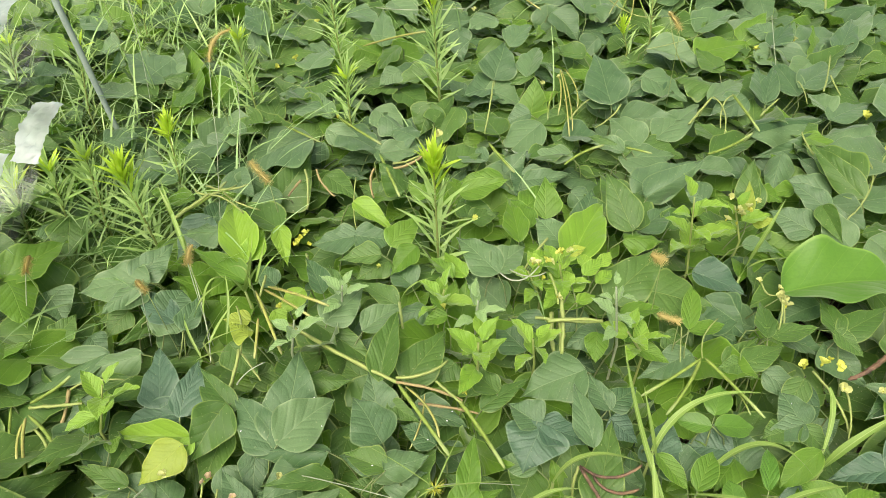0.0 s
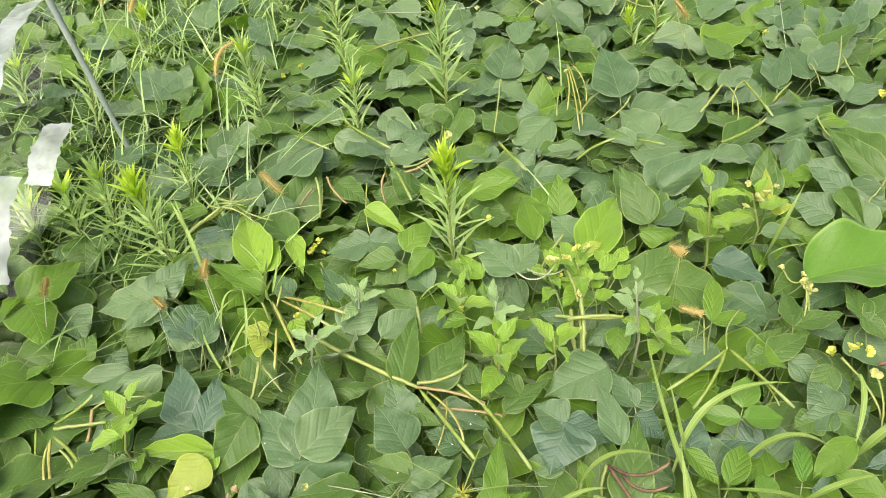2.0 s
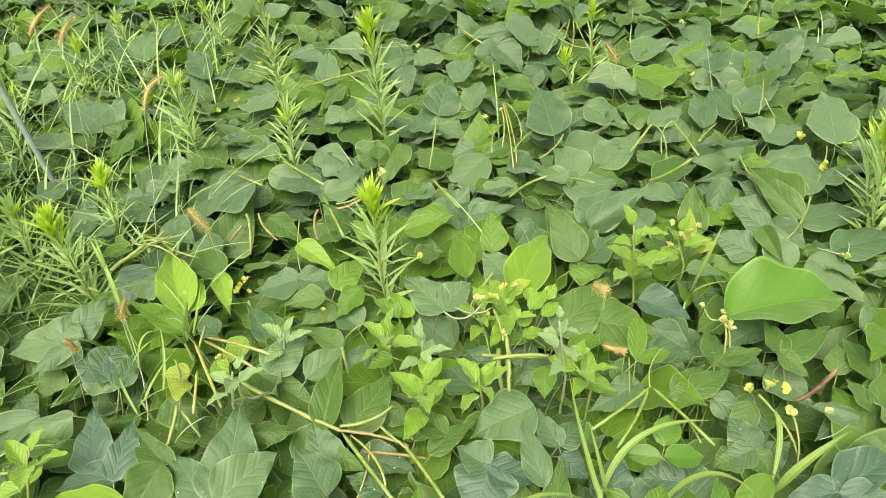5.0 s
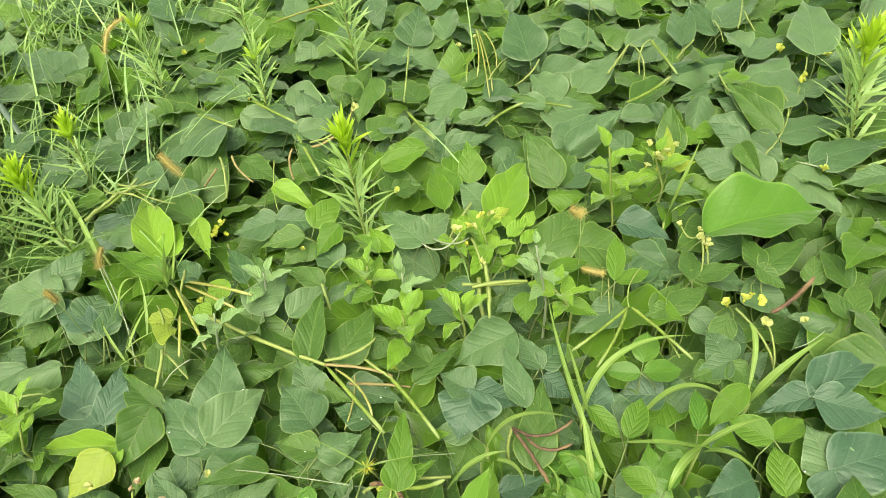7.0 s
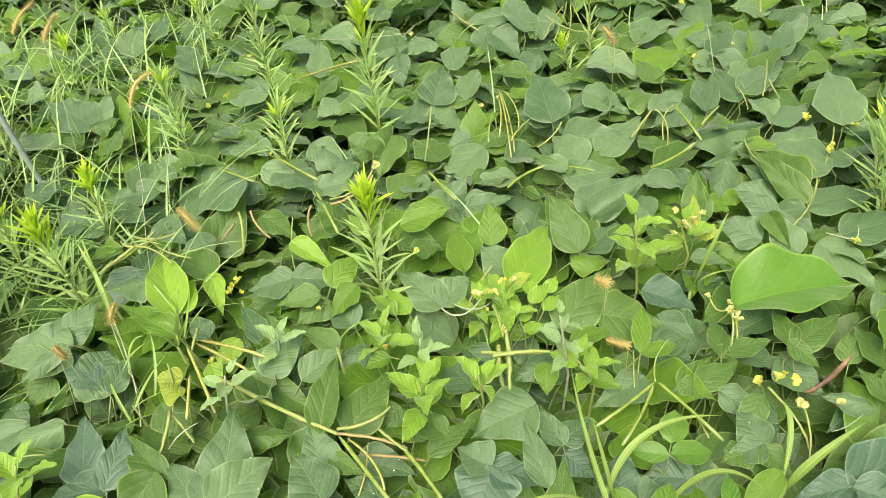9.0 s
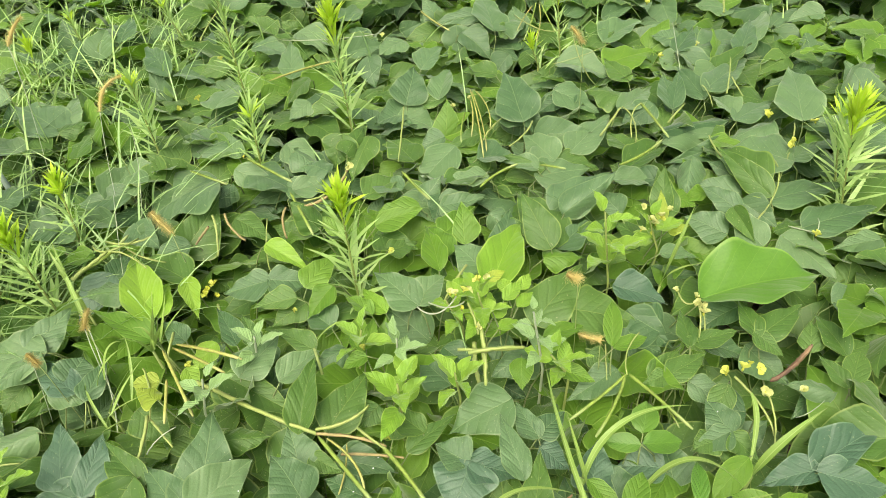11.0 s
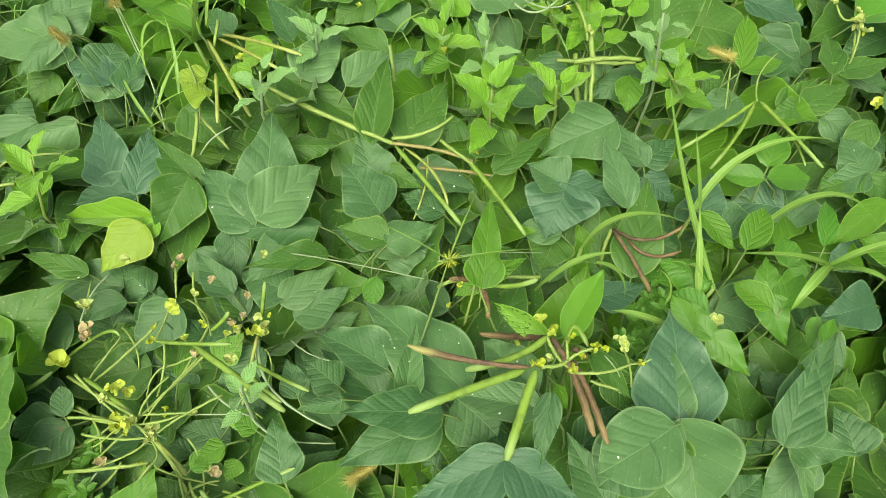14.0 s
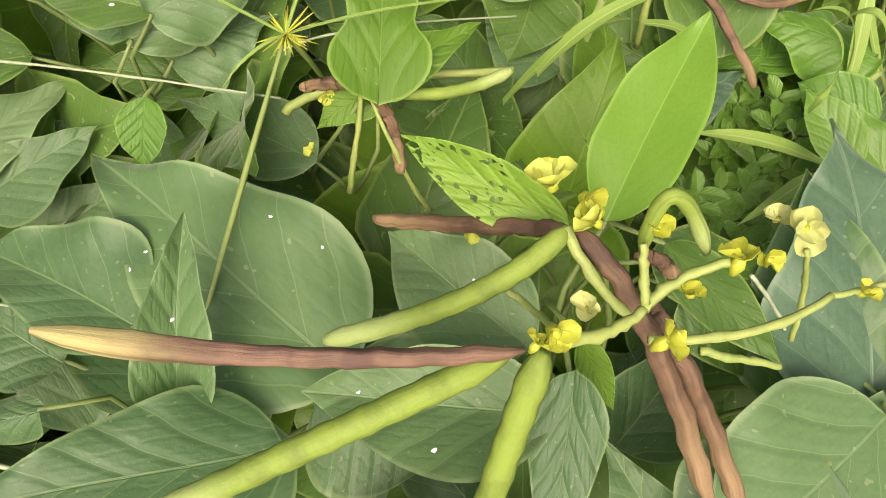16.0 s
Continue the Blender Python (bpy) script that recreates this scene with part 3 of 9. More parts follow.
leaf("d", 0.193, 1.343, 0.484, -31, 31, -147, 0.072, 0.055, 7)
leaf("l", 0.193, 1.319, 0.482, -13, 42, -81, 0.077, 0.033, 7)
leaf("l", 0.094, 1.301, 0.484, -29, -14, 146, 0.080, 0.052, 6)
leaf("l", 0.027, 1.344, 0.489, -29, 37, -145, 0.053, 0.032, 4)
leaf("d", 0.149, 2.079, 0.518, -22, 44, -133, 0.111, 0.073, 6)
leaf("m", 0.063, 2.073, 0.517, -40, -54, 142, 0.076, 0.060, 7)
leaf("d", -0.070, 2.013, 0.517, 11, -62, 63, 0.074, 0.058)
leaf("d", 0.100, 1.920, 0.517, 35, 49, -60, 0.067, 0.048, 7)
leaf("d", 0.524, 2.102, 0.525, -24, -57, 104, 0.102, 0.043, 6)
leaf("d", 0.872, 2.204, 0.500, -46, -34, 114, 0.112, 0.081)
leaf("d", 0.709, 2.014, 0.503, -30, 51, -145, 0.094, 0.048)
leaf("m", 0.733, 1.758, 0.538, -33, -41, 121, 0.107, 0.060, 3)
leaf("d", 1.048, 2.221, 0.500, -35, -14, 141, 0.106, 0.092, 6)
leaf("m", 0.819, 1.991, 0.506, 66, 21, -41, 0.056, 0.049)
leaf("d", 1.029, 1.942, 0.501, -23, -62, 94, 0.112, 0.042, 2)
leaf("d", 1.177, 2.065, 0.510, -54, -20, 130, 0.147, 0.095)
leaf("d", 1.246, 2.215, 0.496, -61, -27, 127, 0.071, 0.072, 4)
leaf("m", 0.729, 1.633, 0.516, -35, -39, 113, 0.098, 0.060, 7)
leaf("b", 0.594, 1.561, 0.508, -45, 53, -143, 0.065, 0.033)
leaf("d", 0.746, 1.712, 0.510, -10, 37, -107, 0.068, 0.044, 2)
leaf("d", 0.833, 1.614, 0.520, 30, -11, 1, 0.067, 0.058)
leaf("d", 0.982, 1.731, 0.505, -59, -33, 111, 0.104, 0.071)
leaf("d", 1.029, 1.641, 0.511, 26, -38, 6, 0.107, 0.059, 6)
leaf("d", 0.845, 1.558, 0.521, -12, -35, 64, 0.076, 0.046, 6)
leaf("d", 0.774, 1.564, 0.508, -33, 33, -158, 0.091, 0.057, 6)
leaf("d", 0.721, 1.384, 0.510, 60, -24, 8, 0.071, 0.040, 7)
leaf("m", 0.928, 1.555, 0.523, -35, -14, 123, 0.102, 0.058, 1)
leaf("b", 0.864, 1.397, 0.547, -17, -25, 101, 0.076, 0.019, 7)
leaf("d", 0.367, 1.361, 0.512, 56, -1, -13, 0.095, 0.093)
leaf("d", 0.394, 1.308, 0.535, 12, 46, -92, 0.115, 0.066, 2)
leaf("d", 0.434, 1.477, 0.505, 38, 39, -45, 0.098, 0.055, 6)
leaf("d", 0.541, 1.619, 0.515, -35, 50, -167, 0.095, 0.053, 2)
leaf("d", 0.592, 1.424, 0.532, -28, -30, 100, 0.078, 0.039, 2)
leaf("d", 0.607, 1.439, 0.525, -2, 35, -121, 0.072, 0.057, 1)
leaf("d", 0.627, 1.350, 0.510, -45, -8, 120, 0.068, 0.062, 2)
leaf("d", 0.538, 1.327, 0.526, -50, -6, 124, 0.110, 0.080)
leaf("d", 0.449, 1.333, 0.502, -38, -33, 100, 0.094, 0.067, 6)
leaf("d", 0.416, 1.331, 0.487, -55, 31, -169, 0.066, 0.058, 2)
leaf("m", 0.364, 1.394, 0.501, -23, -45, 125, 0.086, 0.058)
leaf("d", 0.778, 1.235, 0.542, -16, -38, 108, 0.139, 0.053, 2)
leaf("d", 0.822, 1.355, 0.519, -5, 50, -133, 0.085, 0.049)
leaf("d", 0.852, 1.234, 0.534, -32, -35, 104, 0.072, 0.041, 4)
leaf("d", 0.689, 1.302, 0.509, 36, 17, -58, 0.058, 0.048)
leaf("m", 0.659, 1.375, 0.505, 13, 24, -67, 0.065, 0.046, 4)
leaf("d", 0.627, 2.119, 0.511, -51, -22, 120, 0.060, 0.060)
leaf("l", 0.720, 2.158, 0.508, -46, -3, 141, 0.069, 0.063, 2)
leaf("d", 0.385, 2.087, 0.523, -42, -58, 114, 0.069, 0.050, 1)
leaf("d", -0.534, 1.093, 0.465, -21, -33, 157, 0.058, 0.049, 6)
leaf("d", -0.397, 1.152, 0.499, 14, -35, 129, 0.100, 0.043)
leaf("d", -0.405, 1.112, 0.491, -16, -35, 118, 0.088, 0.043, 4)
leaf("m", -0.298, 1.029, 0.498, 30, 33, -17, 0.120, 0.093, 1)
leaf("d", -0.371, 1.071, 0.453, -18, 47, -104, 0.085, 0.044, 4)
leaf("d", -0.354, 1.098, 0.478, -15, -44, 127, 0.053, 0.047, 7)
leaf("m", -0.586, 0.924, 0.468, -33, -25, 176, 0.092, 0.079, 1)
leaf("d", -0.656, 0.978, 0.528, -43, -21, -173, 0.082, 0.052, 4)
leaf("m", -0.677, 0.862, 0.437, -20, -49, 178, 0.103, 0.059, 1)
leaf("m", -0.606, 0.813, 0.434, -7, -31, 132, 0.066, 0.048, 3)
leaf("m", -0.629, 0.774, 0.423, -49, 13, -117, 0.072, 0.052, 1)
leaf("m", -0.659, 0.774, 0.433, -18, -44, 167, 0.066, 0.052, 4)
leaf("m", -0.445, 0.797, 0.442, 17, -29, 118, 0.101, 0.071, 1)
leaf("m", -0.436, 0.787, 0.444, 8, 37, -12, 0.091, 0.059, 4)
leaf("m", -0.421, 0.761, 0.466, 1, -55, 145, 0.084, 0.036)
leaf("d", -0.375, 0.752, 0.414, 9, -7, 66, 0.078, 0.062, 3)
leaf("d", -0.358, 0.947, 0.443, -24, -30, 139, 0.081, 0.062)
leaf("m", -0.329, 0.916, 0.458, 4, -29, 126, 0.063, 0.034, 6)
leaf("d", -0.364, 0.943, 0.443, 30, 42, -10, 0.052, 0.036, 1)
leaf("m", -0.317, 0.984, 0.440, -24, 25, -119, 0.065, 0.053, 3)
leaf("m", -0.475, 0.992, 0.455, 36, -18, 74, 0.040, 0.033)
leaf("d", -0.562, 0.990, 0.457, 47, -27, 63, 0.046, 0.041, 7)
leaf("m", -0.253, 1.016, 0.439, -23, 4, -122, 0.058, 0.060, 7)
leaf("m", -0.511, 1.072, 0.467, -36, 13, -111, 0.058, 0.048, 1)
leaf("m", -0.106, 1.058, 0.443, 20, -18, 85, 0.080, 0.054)
leaf("m", -0.126, 0.948, 0.428, -24, -32, 102, 0.078, 0.061, 4)
leaf("m", -0.119, 0.943, 0.436, -11, 33, -98, 0.080, 0.058)
leaf("m", -0.069, 0.882, 0.442, 3, -43, 91, 0.070, 0.033, 2)
leaf("m", -0.082, 0.887, 0.423, -36, 24, -106, 0.057, 0.041, 2)
leaf("l", 0.062, 1.036, 0.534, 12, 21, -71, 0.092, 0.050, 6)
leaf("d", 0.044, 1.147, 0.462, 33, 6, -30, 0.050, 0.037, 3)
leaf("d", 0.074, 1.149, 0.469, 21, 22, -61, 0.062, 0.043, 6)
leaf("d", 0.120, 1.118, 0.482, 44, 24, -32, 0.102, 0.075, 4)
leaf("d", 0.183, 1.102, 0.502, 8, 25, -66, 0.097, 0.047, 2)
leaf("d", 0.181, 1.138, 0.517, -29, -16, 173, 0.060, 0.056)
leaf("d", 0.181, 1.126, 0.514, -4, 24, -89, 0.084, 0.054, 1)
leaf("l", 0.220, 1.012, 0.503, 30, -6, 0, 0.082, 0.054, 6)
leaf("m", 0.174, 0.919, 0.439, 26, 8, 12, 0.100, 0.046)
leaf("m", 0.247, 0.927, 0.452, 17, -25, 33, 0.071, 0.058, 2)
leaf("m", 0.064, 1.044, 0.428, -7, 22, -107, 0.077, 0.055, 4)
leaf("d", 0.144, 0.834, 0.445, 23, -24, 43, 0.093, 0.075, 7)
leaf("m", 0.146, 0.958, 0.424, -49, 26, -152, 0.068, 0.046, 3)
leaf("d", 0.209, 0.860, 0.425, -11, -22, 126, 0.068, 0.042, 4)
leaf("d", -0.191, 0.886, 0.428, -22, -16, 156, 0.056, 0.051, 4)
leaf("d", -0.124, 0.858, 0.422, -3, -15, 168, 0.078, 0.040, 7)
leaf("m", -0.086, 0.835, 0.412, -41, 20, -111, 0.058, 0.044, 3)
leaf("d", -0.234, 1.189, 0.485, -40, -36, 162, 0.070, 0.057, 3)
leaf("d", -0.205, 1.191, 0.485, -19, 24, -100, 0.080, 0.053, 4)
leaf("d", -0.114, 1.171, 0.477, 18, 39, -83, 0.085, 0.052, 6)
leaf("m", -0.048, 1.054, 0.520, 40, -22, 44, 0.072, 0.055, 4)
leaf("m", -0.196, 1.059, 0.444, -11, -44, 129, 0.058, 0.043, 7)
leaf("m", -0.103, 1.095, 0.469, 5, -21, 60, 0.056, 0.049, 6)
leaf("l", -0.010, 1.057, 0.506, 24, -24, 54, 0.055, 0.034)
leaf("m", 0.365, 0.966, 0.528, 28, -22, 14, 0.113, 0.066)
leaf("m", 0.325, 0.998, 0.509, 11, -25, 24, 0.074, 0.050)
leaf("d", 0.404, 1.044, 0.532, 29, 37, -42, 0.128, 0.057, 4)
leaf("d", 0.499, 1.189, 0.476, -18, -35, 91, 0.112, 0.056)
leaf("m", 0.322, 1.216, 0.498, 3, 34, -114, 0.080, 0.031, 2)
leaf("d", 0.606, 1.139, 0.526, -7, -36, 63, 0.074, 0.044, 1)
leaf("m", 0.594, 1.057, 0.517, 37, -14, -21, 0.090, 0.045, 2)
leaf("d", 0.682, 1.186, 0.540, -28, 12, 156, 0.101, 0.054, 4)
leaf("d", 0.750, 1.120, 0.533, 22, -47, 28, 0.065, 0.048, 1)
leaf("m", 0.773, 1.045, 0.558, 17, -42, 17, 0.131, 0.052)
leaf("l", 0.676, 1.083, 0.536, -29, -30, 102, 0.043, 0.032, 3)
leaf("d", 0.713, 1.021, 0.542, 8, -27, 37, 0.081, 0.049)
leaf("d", 0.708, 1.022, 0.530, -50, -31, 109, 0.068, 0.036, 4)
leaf("m", 0.700, 1.014, 0.550, -19, 39, 179, 0.079, 0.036, 3)
leaf("d", 0.734, 1.050, 0.534, -23, 41, -152, 0.077, 0.053, 2)
leaf("d", 0.422, 0.984, 0.428, 27, -17, 0, 0.077, 0.050)
leaf("d", 0.367, 0.949, 0.430, 0, -30, 53, 0.045, 0.042, 4)
leaf("m", 0.420, 0.928, 0.441, -19, -5, 116, 0.102, 0.071, 2)
leaf("d", 0.479, 0.963, 0.427, -14, -37, 82, 0.045, 0.035, 7)
leaf("d", 0.539, 0.944, 0.453, 9, 32, -90, 0.099, 0.038, 2)
leaf("d", 0.559, 0.820, 0.443, 13, -34, 70, 0.111, 0.051, 6)
leaf("d", 0.589, 0.883, 0.421, 2, 42, -146, 0.044, 0.036)
leaf("m", 0.474, 0.822, 0.422, -10, -24, 71, 0.096, 0.063, 3)
leaf("m", 0.287, 1.193, 0.473, -20, 34, -145, 0.078, 0.052, 2)
leaf("d", 0.269, 1.079, 0.510, -21, 37, -137, 0.053, 0.049, 4)
leaf("d", 0.511, 1.053, 0.521, 14, -37, 25, 0.062, 0.047, 1)
leaf("m", 0.578, 1.220, 0.487, 8, -31, 50, 0.049, 0.049)
leaf("d", 0.698, 1.195, 0.498, -17, -27, 80, 0.069, 0.052, 3)
leaf("d", 0.556, 1.228, 0.494, -15, 38, -89, 0.091, 0.049, 4)
leaf("d", 0.799, 0.871, 0.432, -52, -20, 88, 0.114, 0.060, 3)
leaf("m", 0.450, 0.779, 0.421, -4, -20, 49, 0.093, 0.068, 3)
leaf("d", 0.623, 0.537, 0.422, -25, -10, 97, 0.059, 0.042, 7)
leaf("d", 0.632, 0.556, 0.396, 1, -38, 6, 0.042, 0.041, 1)
leaf("d", 0.642, 0.555, 0.390, 6, 32, -148, 0.043, 0.043, 7)
leaf("m", 0.576, 0.633, 0.411, -2, -6, 55, 0.052, 0.057, 3)
leaf("d", 0.347, 0.553, 0.375, 6, 13, -37, 0.061, 0.050, 7)
leaf("d", 0.462, 0.580, 0.356, -11, -23, 49, 0.061, 0.065, 1)
leaf("d", 0.530, 0.599, 0.351, 10, -9, -69, 0.055, 0.057, 1)
leaf("d", 0.515, 0.654, 0.382, 8, -34, 28, 0.043, 0.056)
leaf("d", 0.623, 0.783, 0.402, 0, -27, 40, 0.048, 0.054, 1)
leaf("d", 0.497, 0.775, 0.388, 6, -22, 8, 0.067, 0.051, 1)
leaf("m", 0.687, 0.704, 0.392, 0, 10, -71, 0.060, 0.049, 6)
leaf("d", 0.617, 0.654, 0.380, 32, 10, -61, 0.054, 0.051)
leaf("d", 0.364, 0.697, 0.380, -4, 17, -147, 0.046, 0.059, 1)
leaf("d", 0.347, 0.601, 0.381, -8, -23, 27, 0.057, 0.048, 2)
leaf("d", -0.126, 0.734, 0.428, 8, 31, -20, 0.083, 0.051, 7)
leaf("d", -0.093, 0.713, 0.439, -4, 17, -55, 0.088, 0.042, 7)
leaf("m", -0.044, 0.792, 0.414, 28, 0, 66, 0.059, 0.043, 4)
leaf("m", -0.028, 0.771, 0.434, 26, 12, -50, 0.080, 0.030, 6)
leaf("m", 0.020, 0.663, 0.404, 10, -13, 28, 0.089, 0.048, 7)
leaf("m", -0.050, 0.648, 0.434, 3, 5, -10, 0.100, 0.041, 4)
leaf("m", -0.054, 0.672, 0.421, 15, -6, 61, 0.104, 0.053)
leaf("d", 0.151, 0.675, 0.399, 12, -15, -13, 0.103, 0.057)
leaf("m", 0.114, 0.698, 0.405, -14, -9, 168, 0.051, 0.043, 4)
leaf("m", 0.155, 0.677, 0.399, -27, 3, 141, 0.059, 0.041, 7)
leaf("m", 0.214, 0.689, 0.423, -13, 1, 141, 0.082, 0.078)
leaf("d", 0.214, 0.787, 0.414, -25, 1, 139, 0.069, 0.062, 4)
leaf("d", 0.244, 0.774, 0.415, -13, 37, -130, 0.068, 0.055, 4)
leaf("d", 0.194, 0.577, 0.418, 7, -28, 102, 0.086, 0.059, 3)
leaf("d", 0.194, 0.575, 0.421, -3, 10, -122, 0.073, 0.058, 4)
leaf("m", 0.186, 0.539, 0.440, -18, -5, 156, 0.047, 0.063, 3)
leaf("m", 0.251, 0.536, 0.441, 8, -18, 6, 0.087, 0.036, 1)
leaf("d", 0.295, 0.628, 0.401, 17, 3, 10, 0.073, 0.053)
leaf("m", 0.268, 0.485, 0.424, 4, 5, -16, 0.115, 0.062, 3)
leaf("d", -0.029, 0.546, 0.417, 32, -1, 24, 0.067, 0.069)
leaf("m", -0.010, 0.502, 0.417, 5, -5, 81, 0.064, 0.039)
leaf("d", -0.015, 0.500, 0.445, 10, 1, -72, 0.061, 0.048, 4)
leaf("d", 0.085, 0.564, 0.397, 18, -5, 65, 0.069, 0.052, 7)
leaf("m", 0.151, 0.488, 0.423, 6, -4, 39, 0.056, 0.055, 4)
leaf("m", 0.020, 0.624, 0.408, -15, -15, 105, 0.051, 0.050, 2)
leaf("m", -0.079, 0.641, 0.398, -1, -12, 81, 0.069, 0.051, 6)
leaf("d", -0.078, 0.663, 0.381, -17, -1, -136, 0.055, 0.049, 2)
leaf("d", 0.063, 0.694, 0.391, 7, 16, -31, 0.045, 0.043, 6)
leaf("d", 0.233, 0.526, 0.367, -1, -10, 129, 0.060, 0.056, 1)
leaf("d", 0.038, 0.541, 0.370, 7, -8, 51, 0.063, 0.053, 6)
leaf("d", -0.061, 0.488, 0.393, 4, 22, -115, 0.053, 0.047, 3)
leaf("m", -0.021, 0.780, 0.395, -21, 23, -60, 0.078, 0.049)
leaf("m", 0.081, 0.657, 0.386, 24, 6, 53, 0.046, 0.056, 4)
leaf("m", -0.160, 0.685, 0.408, -5, 24, -54, 0.055, 0.044, 6)
leaf("m", -0.260, 0.683, 0.412, -5, 26, -57, 0.060, 0.053, 6)
leaf("m", -0.221, 0.622, 0.401, 31, -6, 67, 0.046, 0.046, 6)
leaf("m", -0.033, 0.844, 0.419, 6, 28, -47, 0.069, 0.038, 2)
leaf("m", -0.227, 0.883, 0.425, -19, -24, 161, 0.068, 0.046, 7)
leaf("d", -0.391, 0.733, 0.416, 53, -11, 60, 0.068, 0.050, 4)
leaf("d", -0.379, 0.739, 0.419, 2, 44, -20, 0.060, 0.042, 2)
leaf("m", -0.342, 0.697, 0.436, 9, -26, 110, 0.072, 0.028, 4)
leaf("d", -0.340, 0.579, 0.426, 24, 12, 25, 0.085, 0.045, 2)
leaf("d", -0.333, 0.570, 0.426, 5, 10, -15, 0.077, 0.055, 2)
leaf("d", -0.318, 0.556, 0.436, -1, -11, 109, 0.058, 0.039)
leaf("m", -0.391, 0.630, 0.456, 20, -32, 122, 0.092, 0.035, 6)
leaf("m", -0.424, 0.646, 0.412, 10, -39, 137, 0.065, 0.032, 4)
leaf("m", -0.499, 0.668, 0.417, 8, -24, 127, 0.044, 0.044)
leaf("m", -0.262, 0.574, 0.438, -18, -16, 175, 0.087, 0.055, 3)
leaf("d", -0.167, 0.523, 0.420, 16, 6, 56, 0.088, 0.055, 4)
leaf("m", -0.159, 0.555, 0.416, 19, 15, 9, 0.101, 0.071, 1)
leaf("m", -0.133, 0.514, 0.441, 12, 10, -4, 0.086, 0.068, 2)
leaf("m", -0.087, 0.501, 0.455, 14, -22, 104, 0.092, 0.035, 6)
leaf("d", -0.219, 0.517, 0.390, -10, 2, -136, 0.061, 0.039, 6)
leaf("d", -0.133, 0.511, 0.399, -7, -19, 155, 0.063, 0.048, 7)
leaf("d", -0.118, 0.462, 0.415, 1, -9, -72, 0.056, 0.041, 1)
leaf("m", -0.285, 0.626, 0.410, 28, 13, 52, 0.041, 0.038, 1)
leaf("m", -0.302, 0.595, 0.402, 8, 23, -17, 0.055, 0.032, 3)
leaf("d", -0.145, 0.630, 0.387, -8, 11, -120, 0.050, 0.047, 7)
leaf("d", -0.492, 0.702, 0.392, 30, 5, 57, 0.049, 0.047, 2)
leaf("d", -0.391, 0.676, 0.397, 30, -5, 40, 0.063, 0.045, 3)
leaf("m", -0.586, 0.687, 0.412, 7, 29, -39, 0.059, 0.058, 4)
leaf("m", -0.655, 0.781, 0.435, 17, -49, 142, 0.056, 0.045, 3)
leaf("m", -0.592, 0.788, 0.431, 18, -43, 128, 0.051, 0.037, 4)
leaf("m", -0.553, 0.677, 0.408, 20, -11, 86, 0.067, 0.059, 3)
leaf("m", -0.594, 0.652, 0.408, -28, -29, -171, 0.065, 0.046)
leaf("m", -0.455, 0.631, 0.435, 10, -23, 131, 0.113, 0.049, 7)
leaf("m", -0.490, 0.618, 0.422, 10, -29, 149, 0.040, 0.029, 6)
leaf("m", -0.416, 0.604, 0.406, 12, -20, 100, 0.064, 0.024, 7)
leaf("m", -0.460, 0.557, 0.399, -13, -28, 175, 0.060, 0.033)
leaf("m", -0.419, 0.532, 0.400, 5, -32, 164, 0.055, 0.030, 4)
leaf("m", -0.465, 0.779, 0.422, -17, -23, 179, 0.062, 0.044, 4)
leaf("m", -0.518, 0.415, 0.472, -23, 30, -49, 0.112, 0.056)
leaf("m", -0.362, 0.419, 0.427, 9, -21, 116, 0.087, 0.051, 1)
leaf("d", -0.369, 0.328, 0.415, 19, 17, 63, 0.088, 0.050, 2)
leaf("m", -0.336, 0.304, 0.429, 21, -19, 129, 0.088, 0.047, 4)
leaf("m", -0.365, 0.250, 0.411, 36, 1, 80, 0.068, 0.049)
leaf("d", -0.335, 0.413, 0.402, 31, 22, 30, 0.062, 0.055, 7)
leaf("d", -0.286, 0.429, 0.409, 14, 18, 27, 0.047, 0.044, 7)
leaf("m", -0.330, 0.410, 0.413, -18, 37, -69, 0.034, 0.036, 6)
leaf("d", -0.281, 0.371, 0.408, 14, 37, 6, 0.049, 0.047, 3)
leaf("m", -0.260, 0.402, 0.405, -6, 25, -68, 0.054, 0.028, 1)
leaf("d", -0.188, 0.433, 0.418, 25, 5, 39, 0.065, 0.042, 1)
leaf("d", -0.214, 0.400, 0.419, 19, 7, -46, 0.041, 0.038, 4)
leaf("d", -0.366, 0.373, 0.388, -25, -6, -101, 0.068, 0.048, 4)
leaf("d", -0.221, 0.350, 0.399, 23, 4, 68, 0.049, 0.045)
leaf("d", -0.148, 0.331, 0.389, -1, -10, 81, 0.060, 0.045, 4)
leaf("d", -0.336, 0.292, 0.382, -27, 14, -104, 0.068, 0.050, 1)
leaf("d", -0.306, 0.318, 0.392, 22, 23, 35, 0.057, 0.037)
leaf("d", 0.379, 0.285, 0.500, 15, -11, -27, 0.090, 0.046, 6)
leaf("d", 0.392, 0.292, 0.480, 23, 25, -98, 0.056, 0.047, 7)
leaf("d", 0.423, 0.306, 0.434, -18, 12, 113, 0.038, 0.042, 3)
leaf("d", 0.491, 0.439, 0.391, 25, -7, -49, 0.047, 0.059, 4)
leaf("d", 0.519, 0.399, 0.393, -18, -13, 64, 0.048, 0.062, 6)
leaf("d", 0.424, 0.469, 0.395, -9, -43, 59, 0.052, 0.064, 6)
leaf("d", 0.514, 0.515, 0.367, 35, 38, -91, 0.042, 0.056, 7)
leaf("d", 0.395, 0.388, 0.381, 27, -3, -56, 0.064, 0.054, 1)
leaf("d", -0.291, 0.437, 0.407, 16, 15, 5, 0.040, 0.036, 6)
leaf("d", -0.343, 0.435, 0.411, 16, 35, 8, 0.037, 0.039)
